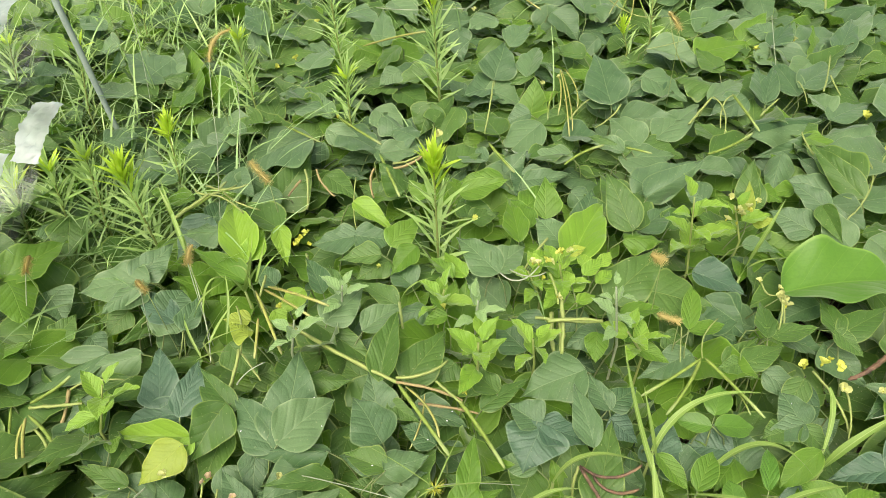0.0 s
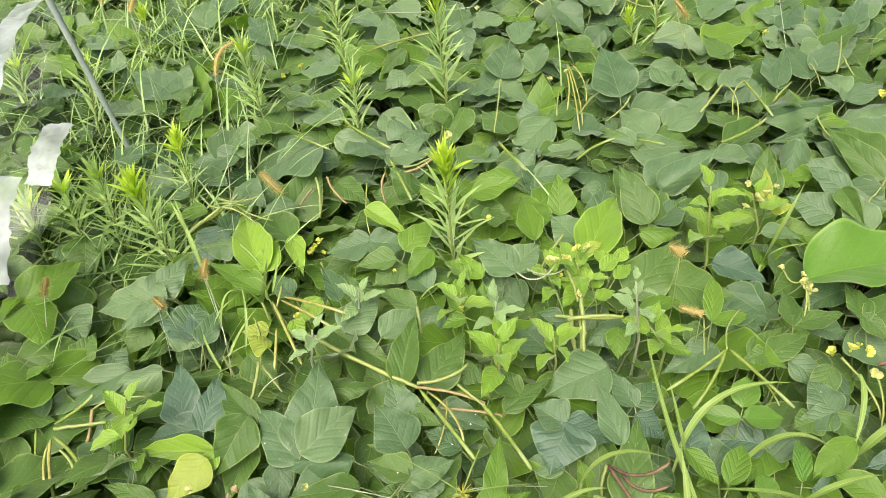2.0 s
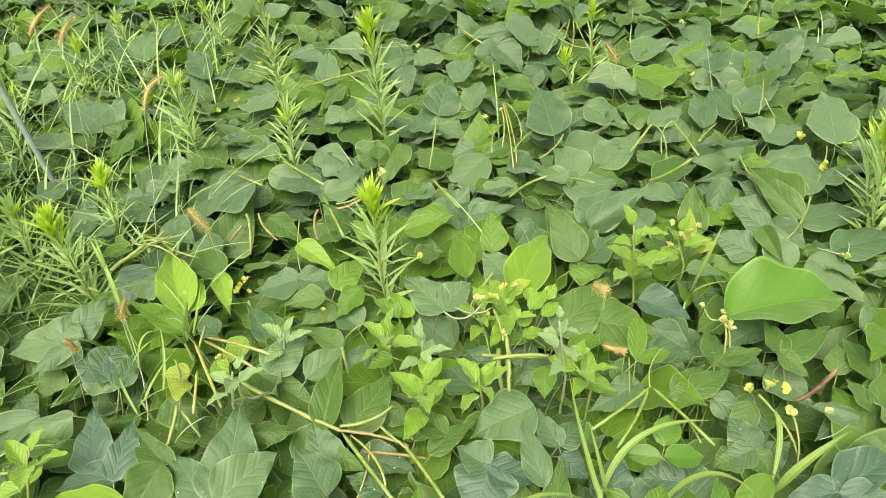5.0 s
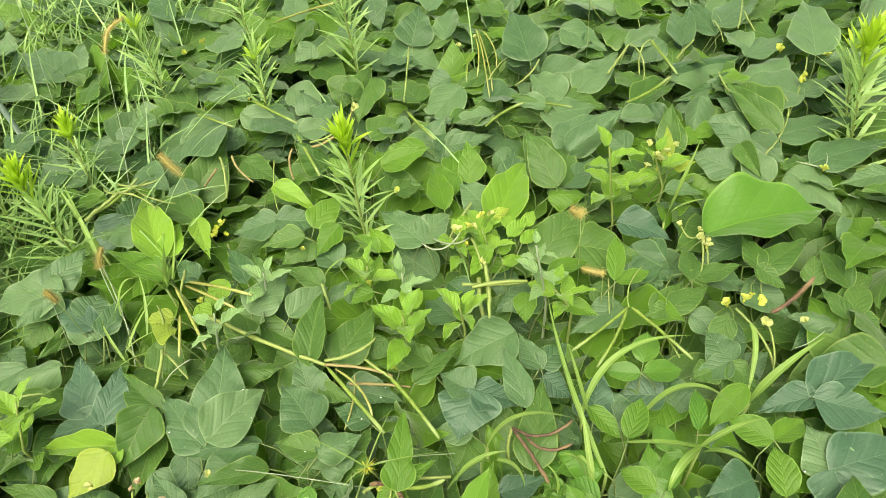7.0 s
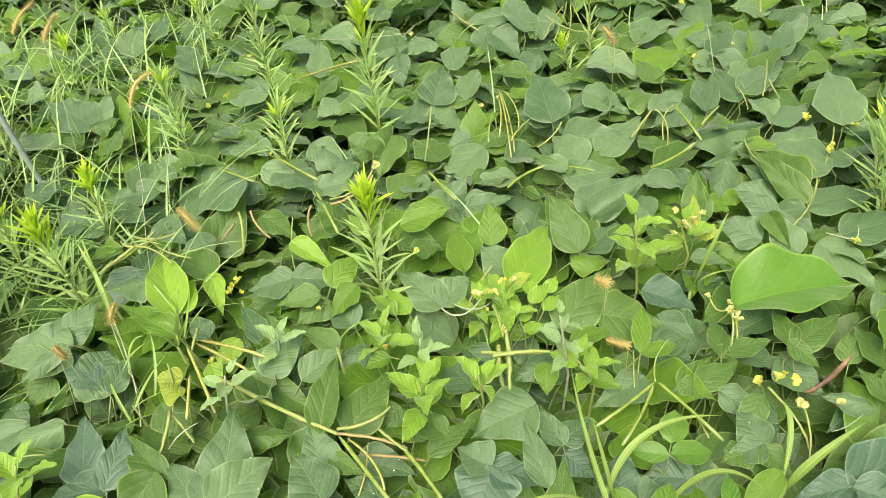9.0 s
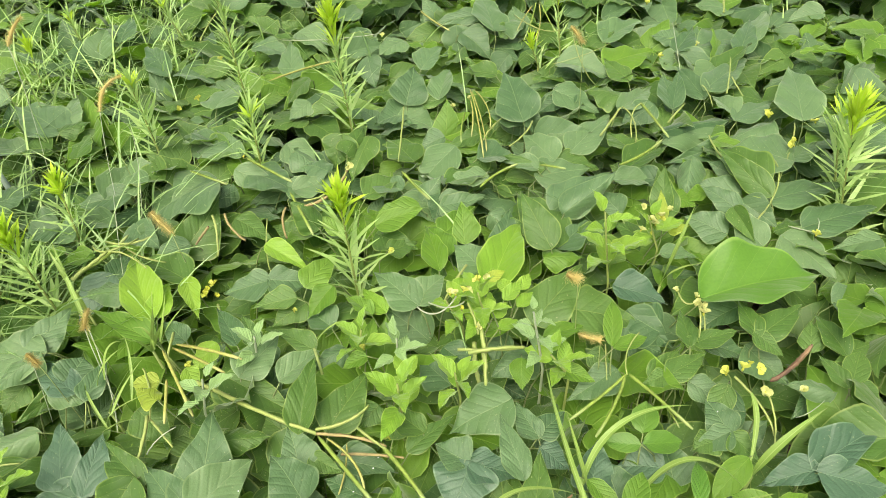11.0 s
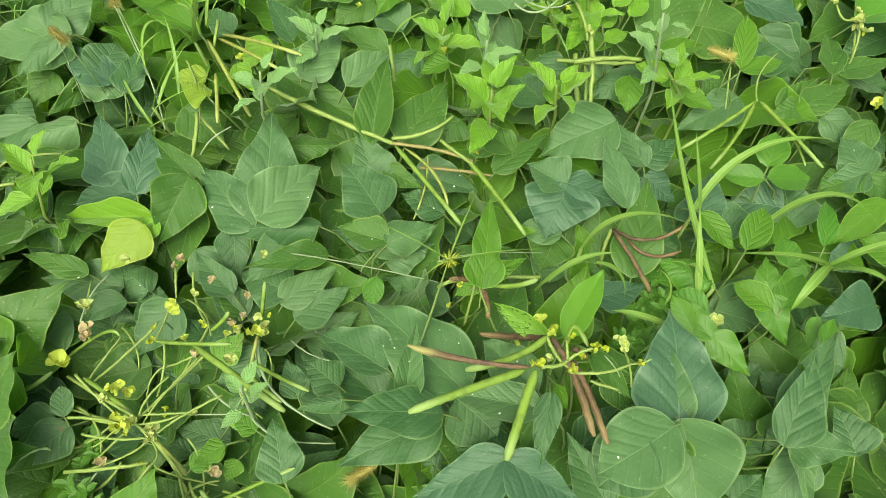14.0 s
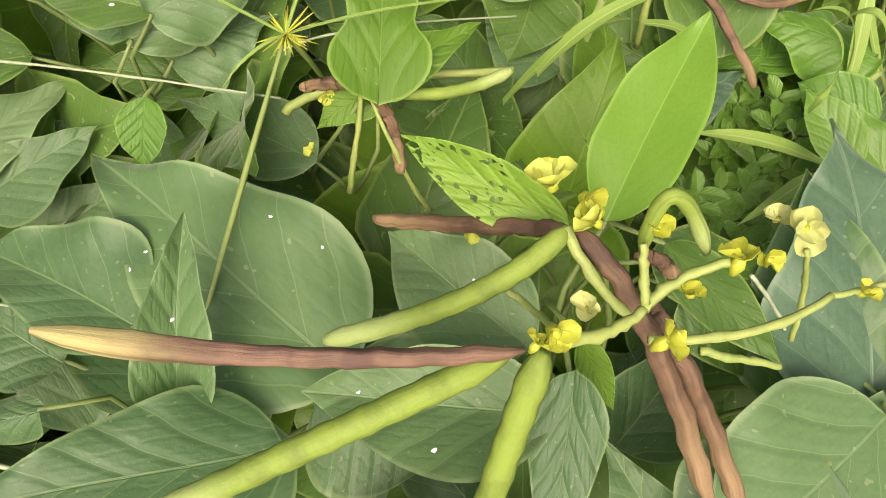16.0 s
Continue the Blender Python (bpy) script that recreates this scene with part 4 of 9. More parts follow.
leaf("m", -0.292, 0.408, 0.417, 35, -26, 70, 0.035, 0.025)
leaf("m", -0.180, 0.440, 0.418, 17, 5, 45, 0.062, 0.035, 7)
leaf("d", -0.167, 0.437, 0.408, 1, 17, -18, 0.079, 0.042)
leaf("d", -0.116, 0.431, 0.431, 4, 7, -56, 0.072, 0.046, 6)
leaf("d", -0.162, 0.449, 0.408, -26, 11, -124, 0.053, 0.032, 6)
leaf("d", -0.109, 0.420, 0.393, 14, 13, -63, 0.071, 0.053, 1)
leaf("d", -0.214, 0.410, 0.413, 37, 0, 84, 0.060, 0.035)
leaf("d", 0.267, 0.300, 0.495, 10, -25, -6, 0.095, 0.069)
leaf("d", 0.242, 0.279, 0.528, -25, 8, 127, 0.064, 0.068, 5)
leaf("m", 0.260, 0.286, 0.500, -5, 26, -171, 0.079, 0.075, 1)
leaf("d", 0.131, 0.270, 0.340, -1, -3, -116, 0.134, 0.086, 3)
leaf("d", 0.124, 0.277, 0.360, -12, -11, 128, 0.133, 0.092, 2)
leaf("d", -0.065, 0.320, 0.405, -5, 3, 33, 0.109, 0.062, 6)
leaf("d", -0.070, 0.291, 0.370, 22, -21, 64, 0.078, 0.040, 7)
leaf("d", -0.114, 0.244, 0.380, 17, 13, 16, 0.073, 0.038)
leaf("d", -0.117, 0.257, 0.390, 23, 22, -55, 0.079, 0.038)
leaf("d", -0.132, 0.237, 0.390, -10, -3, -113, 0.080, 0.044, 1)
leaf("m", -0.129, 0.233, 0.380, 17, -3, 163, 0.038, 0.042, 7)
leaf("d", -0.024, 0.264, 0.360, 9, 16, 104, 0.087, 0.046, 4)
leaf("d", -0.034, 0.264, 0.360, 14, -3, -132, 0.065, 0.046, 4)
leaf("d", 0.060, 0.265, 0.370, 9, -13, 41, 0.044, 0.059, 4)
leaf("m", -0.209, 0.242, 0.350, 32, -3, 92, 0.049, 0.031, 2)
leaf("m", -0.354, 0.341, 0.370, -37, 22, -50, 0.074, 0.043)
leaf("d", -0.246, 0.426, 0.370, 1, -30, 115, 0.070, 0.037)
leaf("w", -0.196, 0.260, 0.450, -8, 12, -54, 0.034, 0.023, 7)
leaf("w", -0.165, 0.304, 0.450, -10, 3, -47, 0.029, 0.025, 6)
leaf("w", -0.192, 0.376, 0.440, 8, 19, -33, 0.039, 0.035)
leaf("d", 0.136, 0.454, 0.350, 15, -5, 14, 0.070, 0.068)
leaf("d", 0.327, 0.526, 0.403, 14, -12, -7, 0.068, 0.037, 3)
leaf("m", 0.126, 0.442, 0.419, 30, -5, -28, 0.049, 0.045)
leaf("m", 0.241, 0.435, 0.403, -11, -20, 65, 0.054, 0.047, 4)
leaf("d", 0.383, 0.362, 0.413, 36, -16, -56, 0.040, 0.038, 2)
leaf("d", 0.367, 0.295, 0.418, 0, -12, -52, 0.046, 0.047, 2)
leaf("d", 0.351, 0.242, 0.428, 20, -13, -52, 0.038, 0.043)
leaf("d", 0.248, 0.224, 0.400, 25, 5, -127, 0.028, 0.038, 2)
leaf("d", 0.200, 0.302, 0.402, 23, -14, -46, 0.043, 0.040, 3)
leaf("d", 0.212, 0.267, 0.397, 14, -3, -54, 0.046, 0.039, 3)
leaf("d", 0.001, 0.298, 0.397, -2, -3, -43, 0.041, 0.039, 2)
leaf("d", -0.287, 0.283, 0.391, 46, 18, 61, 0.043, 0.033)
leaf("m", -0.261, 0.216, 0.392, 14, 15, 67, 0.046, 0.032, 6)
leaf("d", -0.220, 0.284, 0.400, 19, 15, 71, 0.040, 0.031, 2)
leaf("d", 0.067, 0.432, 0.370, 4, -10, 57, 0.104, 0.047, 7)
leaf("d", -0.018, 0.326, 0.390, 8, 17, 47, 0.103, 0.051, 6)
leaf("g", 0.168, 0.364, 0.555, 22, -24, -40, 0.074, 0.033, 5)
leaf("h", 0.154, 0.361, 0.560, -2, -32, 56, 0.064, 0.021, "n")
leaf("m", 0.162, 0.394, 0.470, 17, -18, 15, 0.028, 0.011)
leaf("m", 0.197, 0.361, 0.530, 9, 27, -143, 0.056, 0.022, "n")
leaf("m", 0.224, 0.445, 0.420, -14, -12, 82, 0.047, 0.026, 1)
leaf("l", 0.161, 0.328, 0.530, 6, 15, -162, 0.026, 0.012, "n")
leaf("d", 0.036, 0.303, 0.350, -14, 7, 53, 0.066, 0.038, 1)
leaf("d", 0.059, 0.275, 0.350, -2, -12, -84, 0.048, 0.034, 1)
leaf("d", 0.059, 0.337, 0.415, 8, -4, 43, 0.141, 0.088, 6)
leaf("d", 0.013, 0.314, 0.460, -15, 4, -4, 0.096, 0.037, 7)
leaf("d", 0.045, 0.300, 0.500, 3, -7, 118, 0.099, 0.060)
leaf("d", 0.067, 0.323, 0.495, -7, 6, -130, 0.054, 0.071, 5)
leaf("m", 0.142, 0.308, 0.515, -29, 13, 169, 0.066, 0.029, 7)
leaf("d", -0.006, 0.328, 0.435, -1, 8, 49, 0.103, 0.058, 7)
leaf("d", -0.013, 0.333, 0.390, 8, 7, 29, 0.056, 0.040)
leaf("y", 0.562, 0.985, 0.556, 37, -15, -16, 0.056, 0.023)
leaf("y", 0.574, 0.976, 0.539, 31, 40, -79, 0.035, 0.025)
leaf("c", -0.352, 0.588, 0.475, 7, -9, 20, 0.097, 0.065)
leaf("c", -0.316, 0.570, 0.478, 11, 9, 1, 0.086, 0.053, 6)
leaf("c", -0.319, 0.576, 0.469, -14, -16, 98, 0.096, 0.044, 1)
leaf("m", -0.253, 0.584, 0.485, -27, -19, 160, 0.089, 0.069, 7)
leaf("m", -0.246, 0.585, 0.475, 10, -7, 47, 0.092, 0.045, 2)
leaf("d", -0.173, 0.531, 0.475, 1, -14, 44, 0.108, 0.064)
leaf("d", -0.158, 0.544, 0.471, 11, 6, 5, 0.138, 0.091)
leaf("p", -0.162, 0.533, 0.485, -1, 18, -41, 0.097, 0.077, 3)
leaf("d", -0.094, 0.523, 0.485, -11, -9, 92, 0.116, 0.038, 4)
leaf("y", -0.301, 0.523, 0.473, -20, -19, 145, 0.070, 0.058)
leaf("v", -0.304, 0.547, 0.456, -5, -13, 90, 0.125, 0.035, 3)
leaf("v", -0.294, 0.539, 0.465, -19, 1, 160, 0.045, 0.031)
leaf("l", -0.437, 0.537, 0.469, 14, 16, -5, 0.053, 0.026, 4)
leaf("l", -0.442, 0.545, 0.470, 5, 8, 39, 0.059, 0.016, 1)
leaf("l", -0.398, 0.513, 0.466, 8, 10, -19, 0.024, 0.020, 2)
leaf("d", -0.203, 0.534, 0.450, -29, -3, -169, 0.064, 0.047)
leaf("d", -0.123, 0.510, 0.459, -16, -20, 130, 0.073, 0.051, 1)
leaf("d", -0.192, 0.455, 0.448, 12, -1, 44, 0.064, 0.038, 2)
leaf("d", -0.408, 0.499, 0.444, 8, 13, 53, 0.063, 0.040, 3)
leaf("m", -0.365, 0.475, 0.452, 2, -8, 75, 0.082, 0.029)
leaf("d", -0.023, 0.545, 0.487, 9, 6, 42, 0.075, 0.074)
leaf("m", -0.150, 0.644, 0.470, -4, 11, -83, 0.069, 0.044, 4)
leaf("d", -0.037, 0.595, 0.471, 15, 4, 18, 0.066, 0.056, 1)
leaf("m", -0.013, 0.505, 0.482, 0, -7, 73, 0.062, 0.041, 3)
leaf("p", -0.011, 0.501, 0.484, -2, 22, -64, 0.062, 0.045, 4)
leaf("d", 0.017, 0.609, 0.466, -17, 12, -102, 0.083, 0.048, 2)
leaf("d", 0.048, 0.558, 0.463, 1, -1, 65, 0.057, 0.043)
leaf("m", -0.019, 0.610, 0.477, -10, 20, -122, 0.051, 0.032, 1)
leaf("m", 0.132, 0.639, 0.478, 1, -1, 46, 0.068, 0.047, 2)
leaf("p", 0.257, 0.676, 0.490, -22, -7, 112, 0.098, 0.087)
leaf("d", 0.193, 0.583, 0.485, 2, -8, 55, 0.052, 0.054, 3)
leaf("c", 0.197, 0.585, 0.483, -7, 0, -108, 0.071, 0.059, 1)
leaf("c", 0.194, 0.580, 0.487, -20, 2, 159, 0.068, 0.091)
leaf("d", 0.265, 0.557, 0.485, 9, -11, 11, 0.094, 0.041, 7)
leaf("m", 0.267, 0.480, 0.469, 11, -8, -14, 0.117, 0.059)
leaf("c", 0.298, 0.609, 0.466, -17, 14, -130, 0.046, 0.045)
leaf("c", 0.357, 0.546, 0.462, 7, -11, -17, 0.073, 0.060, 4)
leaf("c", 0.460, 0.576, 0.454, -6, -12, 81, 0.064, 0.061, 1)
leaf("d", 0.294, 0.622, 0.477, 6, -9, 23, 0.060, 0.040, 2)
leaf("d", 0.297, 0.625, 0.477, 5, 8, -51, 0.052, 0.044)
leaf("s", 0.434, 0.606, 0.496, 12, -10, -22, 0.048, 0.038, "s")
leaf("s", 0.427, 0.590, 0.495, -8, -22, 80, 0.049, 0.027, "s")
leaf("s", 0.430, 0.590, 0.495, -10, 9, -85, 0.058, 0.035, "s")
leaf("l", 0.348, 0.551, 0.483, -13, 6, -141, 0.057, 0.028, "s")
leaf("l", 0.389, 0.497, 0.489, 10, -4, -30, 0.059, 0.033, "s")
leaf("l", 0.410, 0.433, 0.476, -1, -9, 51, 0.049, 0.032, "s")
leaf("b", 0.352, 0.468, 0.467, -4, -7, 64, 0.062, 0.044, 4)
leaf("b", 0.341, 0.428, 0.467, -4, -17, 49, 0.044, 0.033, "s")
leaf("c", 0.222, 0.446, 0.467, -4, -1, -74, 0.062, 0.042, 1)
leaf("d", 0.558, 0.609, 0.482, -19, -4, 105, 0.060, 0.042, 2)
leaf("m", 0.560, 0.605, 0.482, -17, 8, -147, 0.047, 0.042, 1)
leaf("d", 0.560, 0.613, 0.477, 4, -10, 18, 0.056, 0.055)
leaf("m", 0.579, 0.680, 0.494, -22, 0, 142, 0.056, 0.038, 5)
leaf("l", 0.566, 0.567, 0.488, -20, -9, 130, 0.078, 0.036, "s")
leaf("b", 0.484, 0.509, 0.479, 6, -1, -13, 0.060, 0.023, "s")
leaf("l", 0.574, 0.488, 0.481, -4, -19, 55, 0.058, 0.039, "s")
leaf("l", 0.574, 0.489, 0.478, -2, -7, -62, 0.058, 0.033, "s")
leaf("l", 0.569, 0.422, 0.463, 11, -6, -7, 0.062, 0.040, "s")
leaf("s", 0.433, 0.478, 0.487, 5, -9, 0, 0.037, 0.028, "s")
leaf("s", 0.433, 0.478, 0.487, -25, 11, -154, 0.024, 0.032, "s")
leaf("s", 0.420, 0.432, 0.476, 8, -14, -31, 0.054, 0.030, "s")
leaf("c", 0.651, 0.547, 0.481, -17, -10, 97, 0.080, 0.041, 1)
leaf("c", 0.651, 0.553, 0.484, 6, 8, -67, 0.126, 0.059, 2)
leaf("c", 0.651, 0.541, 0.486, -6, 14, -110, 0.087, 0.068, 1)
leaf("c", 0.634, 0.445, 0.481, 1, 14, -75, 0.118, 0.079)
leaf("p", 0.633, 0.444, 0.476, 7, -12, 11, 0.063, 0.069)
leaf("c", 0.632, 0.442, 0.481, -29, 3, 179, 0.061, 0.082)
leaf("c", 0.512, 0.517, 0.449, -17, 13, -125, 0.041, 0.049, 2)
leaf("c", 0.544, 0.455, 0.443, -9, -16, 106, 0.063, 0.058, 3)
leaf("d", -0.460, 0.792, 0.517, 12, 24, -21, 0.084, 0.062)
leaf("p", -0.445, 0.788, 0.521, -14, -20, 101, 0.122, 0.083)
leaf("p", -0.442, 0.779, 0.525, -20, -19, 138, 0.081, 0.045, 4)
leaf("c", -0.385, 0.731, 0.493, 0, -3, 57, 0.103, 0.051)
leaf("d", -0.362, 0.718, 0.491, 6, 11, -7, 0.067, 0.043)
leaf("c", -0.394, 0.945, 0.524, -28, -19, 160, 0.090, 0.067)
leaf("p", -0.356, 0.914, 0.528, -13, -4, 94, 0.073, 0.057, 4)
leaf("v", -0.295, 0.841, 0.522, 5, 0, 24, 0.151, 0.069, 3)
leaf("v", -0.284, 0.847, 0.523, 15, 12, -6, 0.061, 0.045, 7)
leaf("l", -0.283, 0.805, 0.513, 1, -9, 60, 0.137, 0.043, 6)
leaf("m", -0.264, 0.939, 0.511, -3, -3, 56, 0.128, 0.062, 1)
leaf("v", -0.256, 0.929, 0.525, -36, 6, -164, 0.075, 0.036, 7)
leaf("d", -0.387, 0.947, 0.519, 1, 17, -10, 0.060, 0.039, 2)
leaf("p", -0.345, 1.072, 0.540, -56, -17, -148, 0.055, 0.074)
leaf("d", -0.281, 1.023, 0.521, -10, -19, 115, 0.065, 0.052)
leaf("d", -0.485, 1.039, 0.535, -7, -9, 75, 0.077, 0.058, 1)
leaf("l", -0.491, 1.006, 0.531, -5, -19, 81, 0.038, 0.026, 2)
leaf("l", -0.436, 0.994, 0.527, -13, -15, 97, 0.067, 0.037, 3)
leaf("d", -0.240, 0.816, 0.498, 4, -11, 48, 0.058, 0.040)
leaf("y", -0.251, 0.703, 0.497, -5, -1, 59, 0.050, 0.034, 4)
leaf("p", -0.409, 0.660, 0.494, -11, -21, 119, 0.097, 0.046, 4)
leaf("p", -0.469, 0.660, 0.485, -9, -17, 122, 0.146, 0.062, 2)
leaf("d", -0.572, 0.575, 0.479, 6, -5, 49, 0.135, 0.080)
leaf("m", -0.415, 0.624, 0.475, -9, -19, 101, 0.092, 0.025, 7)
leaf("d", -0.588, 0.735, 0.483, -26, -9, 158, 0.083, 0.107, 1)
leaf("m", -0.642, 0.823, 0.522, -41, -8, 179, 0.108, 0.105, 4)
leaf("p", -0.607, 0.766, 0.502, -24, -3, -135, 0.064, 0.064, 2)
leaf("m", -0.642, 0.924, 0.526, -28, -7, -158, 0.079, 0.077)
leaf("d", -0.678, 0.906, 0.524, -31, -5, -117, 0.048, 0.050)
leaf("d", -0.398, 0.743, 0.494, 10, 21, -10, 0.046, 0.062, 5)
leaf("m", -0.557, 0.685, 0.490, 7, 18, -18, 0.047, 0.048, 1)
leaf("d", -0.450, 0.595, 0.456, -23, -15, 147, 0.093, 0.073, 2)
leaf("p", -0.421, 0.730, 0.493, -18, 15, -95, 0.068, 0.047, 4)
leaf("d", -0.467, 0.558, 0.451, -30, -22, 171, 0.058, 0.056, 3)
leaf("d", -0.122, 0.925, 0.513, -15, -18, 99, 0.081, 0.065, 2)
leaf("d", -0.119, 0.928, 0.514, -14, 24, -92, 0.073, 0.064, 1)
leaf("m", -0.072, 0.886, 0.510, -8, -21, 103, 0.073, 0.043, 6)
leaf("m", -0.061, 0.892, 0.488, -15, -21, 131, 0.065, 0.054)
leaf("v", -0.135, 1.010, 0.522, -20, 15, -125, 0.091, 0.041, 7)
leaf("l", -0.054, 0.913, 0.510, 10, 15, -32, 0.079, 0.056)
leaf("l", -0.010, 0.899, 0.517, -27, -9, 140, 0.068, 0.047, 7)
leaf("p", -0.134, 0.740, 0.498, 2, 13, -31, 0.084, 0.066)
leaf("m", -0.032, 0.786, 0.494, 1, -15, 57, 0.081, 0.038, 6)
leaf("p", -0.075, 0.727, 0.497, 1, 9, -46, 0.075, 0.051, 3)
leaf("m", -0.157, 0.741, 0.493, -18, 3, -117, 0.124, 0.069, 1)
leaf("m", -0.039, 0.642, 0.491, 18, -2, -10, 0.110, 0.051, 3)
leaf("m", 0.003, 0.651, 0.479, 3, 10, -27, 0.105, 0.071)
leaf("d", 0.014, 0.789, 0.488, -15, -12, 122, 0.058, 0.045, 4)
leaf("l", 0.053, 0.761, 0.516, 12, 9, -10, 0.056, 0.023, "o")
leaf("l", 0.049, 0.757, 0.516, 1, -13, 32, 0.051, 0.021, "o")
leaf("l", 0.055, 0.749, 0.515, -14, -9, 110, 0.042, 0.027, "o")
leaf("v", 0.109, 0.715, 0.513, 5, -2, 14, 0.041, 0.022, "o")
leaf("v", 0.109, 0.712, 0.512, 8, 6, -34, 0.038, 0.022, "o")
leaf("v", 0.109, 0.705, 0.512, -17, -16, 131, 0.038, 0.024, "o")
leaf("p", 0.129, 0.857, 0.512, 5, -14, 45, 0.100, 0.066)
leaf("p", 0.128, 0.861, 0.507, 6, 9, -42, 0.073, 0.061, 3)
leaf("m", 0.080, 0.998, 0.504, -8, 14, -65, 0.060, 0.048, 1)
leaf("l", 0.169, 0.950, 0.499, 6, -5, 8, 0.105, 0.049, 7)
leaf("l", 0.055, 0.846, 0.502, 6, 9, 49, 0.065, 0.034, 7)
leaf("d", 0.174, 0.716, 0.482, 4, -16, 38, 0.067, 0.057, 2)
leaf("m", -0.126, 0.804, 0.493, 14, -2, 29, 0.061, 0.034)
leaf("d", -0.158, 0.807, 0.494, 8, -9, 29, 0.080, 0.039, 1)
leaf("v", 0.076, 0.860, 0.493, 4, -18, 35, 0.065, 0.037, 2)
leaf("d", -0.013, 0.844, 0.478, 2, -5, 45, 0.059, 0.057, 3)
leaf("m", 0.067, 0.691, 0.471, -20, -13, 143, 0.042, 0.053)
leaf("p", 0.242, 0.931, 0.513, 8, -10, 39, 0.070, 0.070)
leaf("v", 0.252, 0.883, 0.514, 5, 5, -25, 0.159, 0.080, 3)
leaf("m", 0.322, 0.821, 0.495, 12, 12, -40, 0.135, 0.085)
leaf("l", 0.353, 0.949, 0.511, -2, 12, -89, 0.070, 0.054, 4)
leaf("m", 0.385, 0.835, 0.498, -7, 15, -103, 0.101, 0.099)
leaf("l", 0.423, 0.746, 0.512, 17, -5, -13, 0.078, 0.029, "s")
leaf("l", 0.425, 0.746, 0.507, -1, 13, -72, 0.060, 0.026, "s")
leaf("c", 0.462, 0.877, 0.508, -15, 18, -114, 0.089, 0.059, 2)
leaf("d", 0.475, 0.830, 0.495, -26, 28, -146, 0.086, 0.070, 1)
leaf("l", 0.326, 0.784, 0.498, -4, 14, -73, 0.073, 0.030, "n")
leaf("l", 0.274, 0.801, 0.500, -11, -18, 86, 0.069, 0.028, "n")
leaf("d", 0.309, 0.762, 0.486, -11, -14, 117, 0.077, 0.059, 4)
leaf("d", 0.173, 0.780, 0.486, -12, 11, -131, 0.071, 0.061, 1)
leaf("l", 0.287, 0.743, 0.500, -26, 4, 172, 0.049, 0.036, "o")
leaf("b", 0.322, 0.753, 0.496, -13, 17, -123, 0.031, 0.026, "s")
leaf("l", 0.335, 0.727, 0.494, -10, 13, -115, 0.062, 0.031, "o")
leaf("d", 0.428, 0.728, 0.475, -17, -9, 115, 0.087, 0.058, 2)
leaf("m", 0.398, 0.765, 0.473, -19, 22, -130, 0.043, 0.039)
leaf("d", 0.269, 0.817, 0.469, -27, -5, 153, 0.051, 0.056, 1)
leaf("b", 0.588, 0.821, 0.527, -2, 2, -77, 0.216, 0.123, 9)
leaf("p", 0.775, 0.959, 0.521, -16, 4, -140, 0.104, 0.102)
leaf("p", 0.931, 0.939, 0.525, -18, -8, 87, 0.074, 0.056, 2)
leaf("d", 0.801, 0.816, 0.505, -5, 17, -89, 0.082, 0.072)
leaf("l", 0.853, 0.771, 0.505, -15, -8, 98, 0.064, 0.048, 3)
leaf("m", 0.646, 0.751, 0.512, 3, -13, 1, 0.073, 0.036, 7)
leaf("m", 0.653, 0.753, 0.511, 3, 11, -57, 0.101, 0.049)
leaf("m", 0.643, 0.756, 0.515, -22, 18, -140, 0.053, 0.034, 6)
leaf("m", 0.541, 0.744, 0.509, 4, -11, -6, 0.067, 0.033, 7)
leaf("m", 0.550, 0.748, 0.507, 1, 6, -75, 0.077, 0.037, 6)
leaf("m", 0.535, 0.756, 0.508, -19, 24, -134, 0.038, 0.020, 7)
leaf("m", 0.500, 0.699, 0.496, 0, 11, -60, 0.077, 0.042)
leaf("m", 0.499, 0.699, 0.496, -29, 9, -161, 0.024, 0.032)
leaf("m", 0.495, 0.702, 0.494, -10, -15, 106, 0.038, 0.035, 2)
leaf("d", 0.573, 0.769, 0.482, -15, 15, -110, 0.076, 0.046, 3)
leaf("m", 0.730, 0.738, 0.488, 17, -4, -19, 0.052, 0.039)
leaf("m", 0.768, 0.717, 0.501, 2, -17, 6, 0.082, 0.041, 7)
leaf("m", 0.743, 0.661, 0.499, 6, -19, 16, 0.060, 0.028, 7)
leaf("m", 0.750, 0.664, 0.503, 6, -2, -35, 0.062, 0.037, 5)
leaf("m", 0.752, 0.665, 0.501, -15, 12, -148, 0.040, 0.042, 5)
leaf("m", 0.771, 0.719, 0.502, -3, 8, -70, 0.046, 0.030, 5)
leaf("d", 0.730, 0.664, 0.484, -3, -14, 73, 0.064, 0.036, 4)
leaf("d", 0.643, 0.758, 0.478, -22, 15, -145, 0.079, 0.071, 1)
leaf("p", 0.555, 0.941, 0.518, -8, 19, -101, 0.064, 0.030, 2)
leaf("d", 0.535, 0.698, 0.475, -12, 22, -128, 0.067, 0.045)
leaf("d", 0.652, 0.834, 0.486, -18, -8, 112, 0.075, 0.058, 1)
leaf("d", 0.733, 0.689, 0.467, -23, -6, 126, 0.074, 0.046, 2)
leaf("m", 0.832, 0.727, 0.494, 6, -23, 20, 0.036, 0.035, 3)
leaf("d", -0.334, 0.469, 0.430, 0, -9, 86, 0.094, 0.061)
leaf("d", -0.297, 0.465, 0.425, 6, -4, 58, 0.055, 0.049, 4)
leaf("d", -0.253, 0.435, 0.450, -21, -10, 148, 0.071, 0.060)
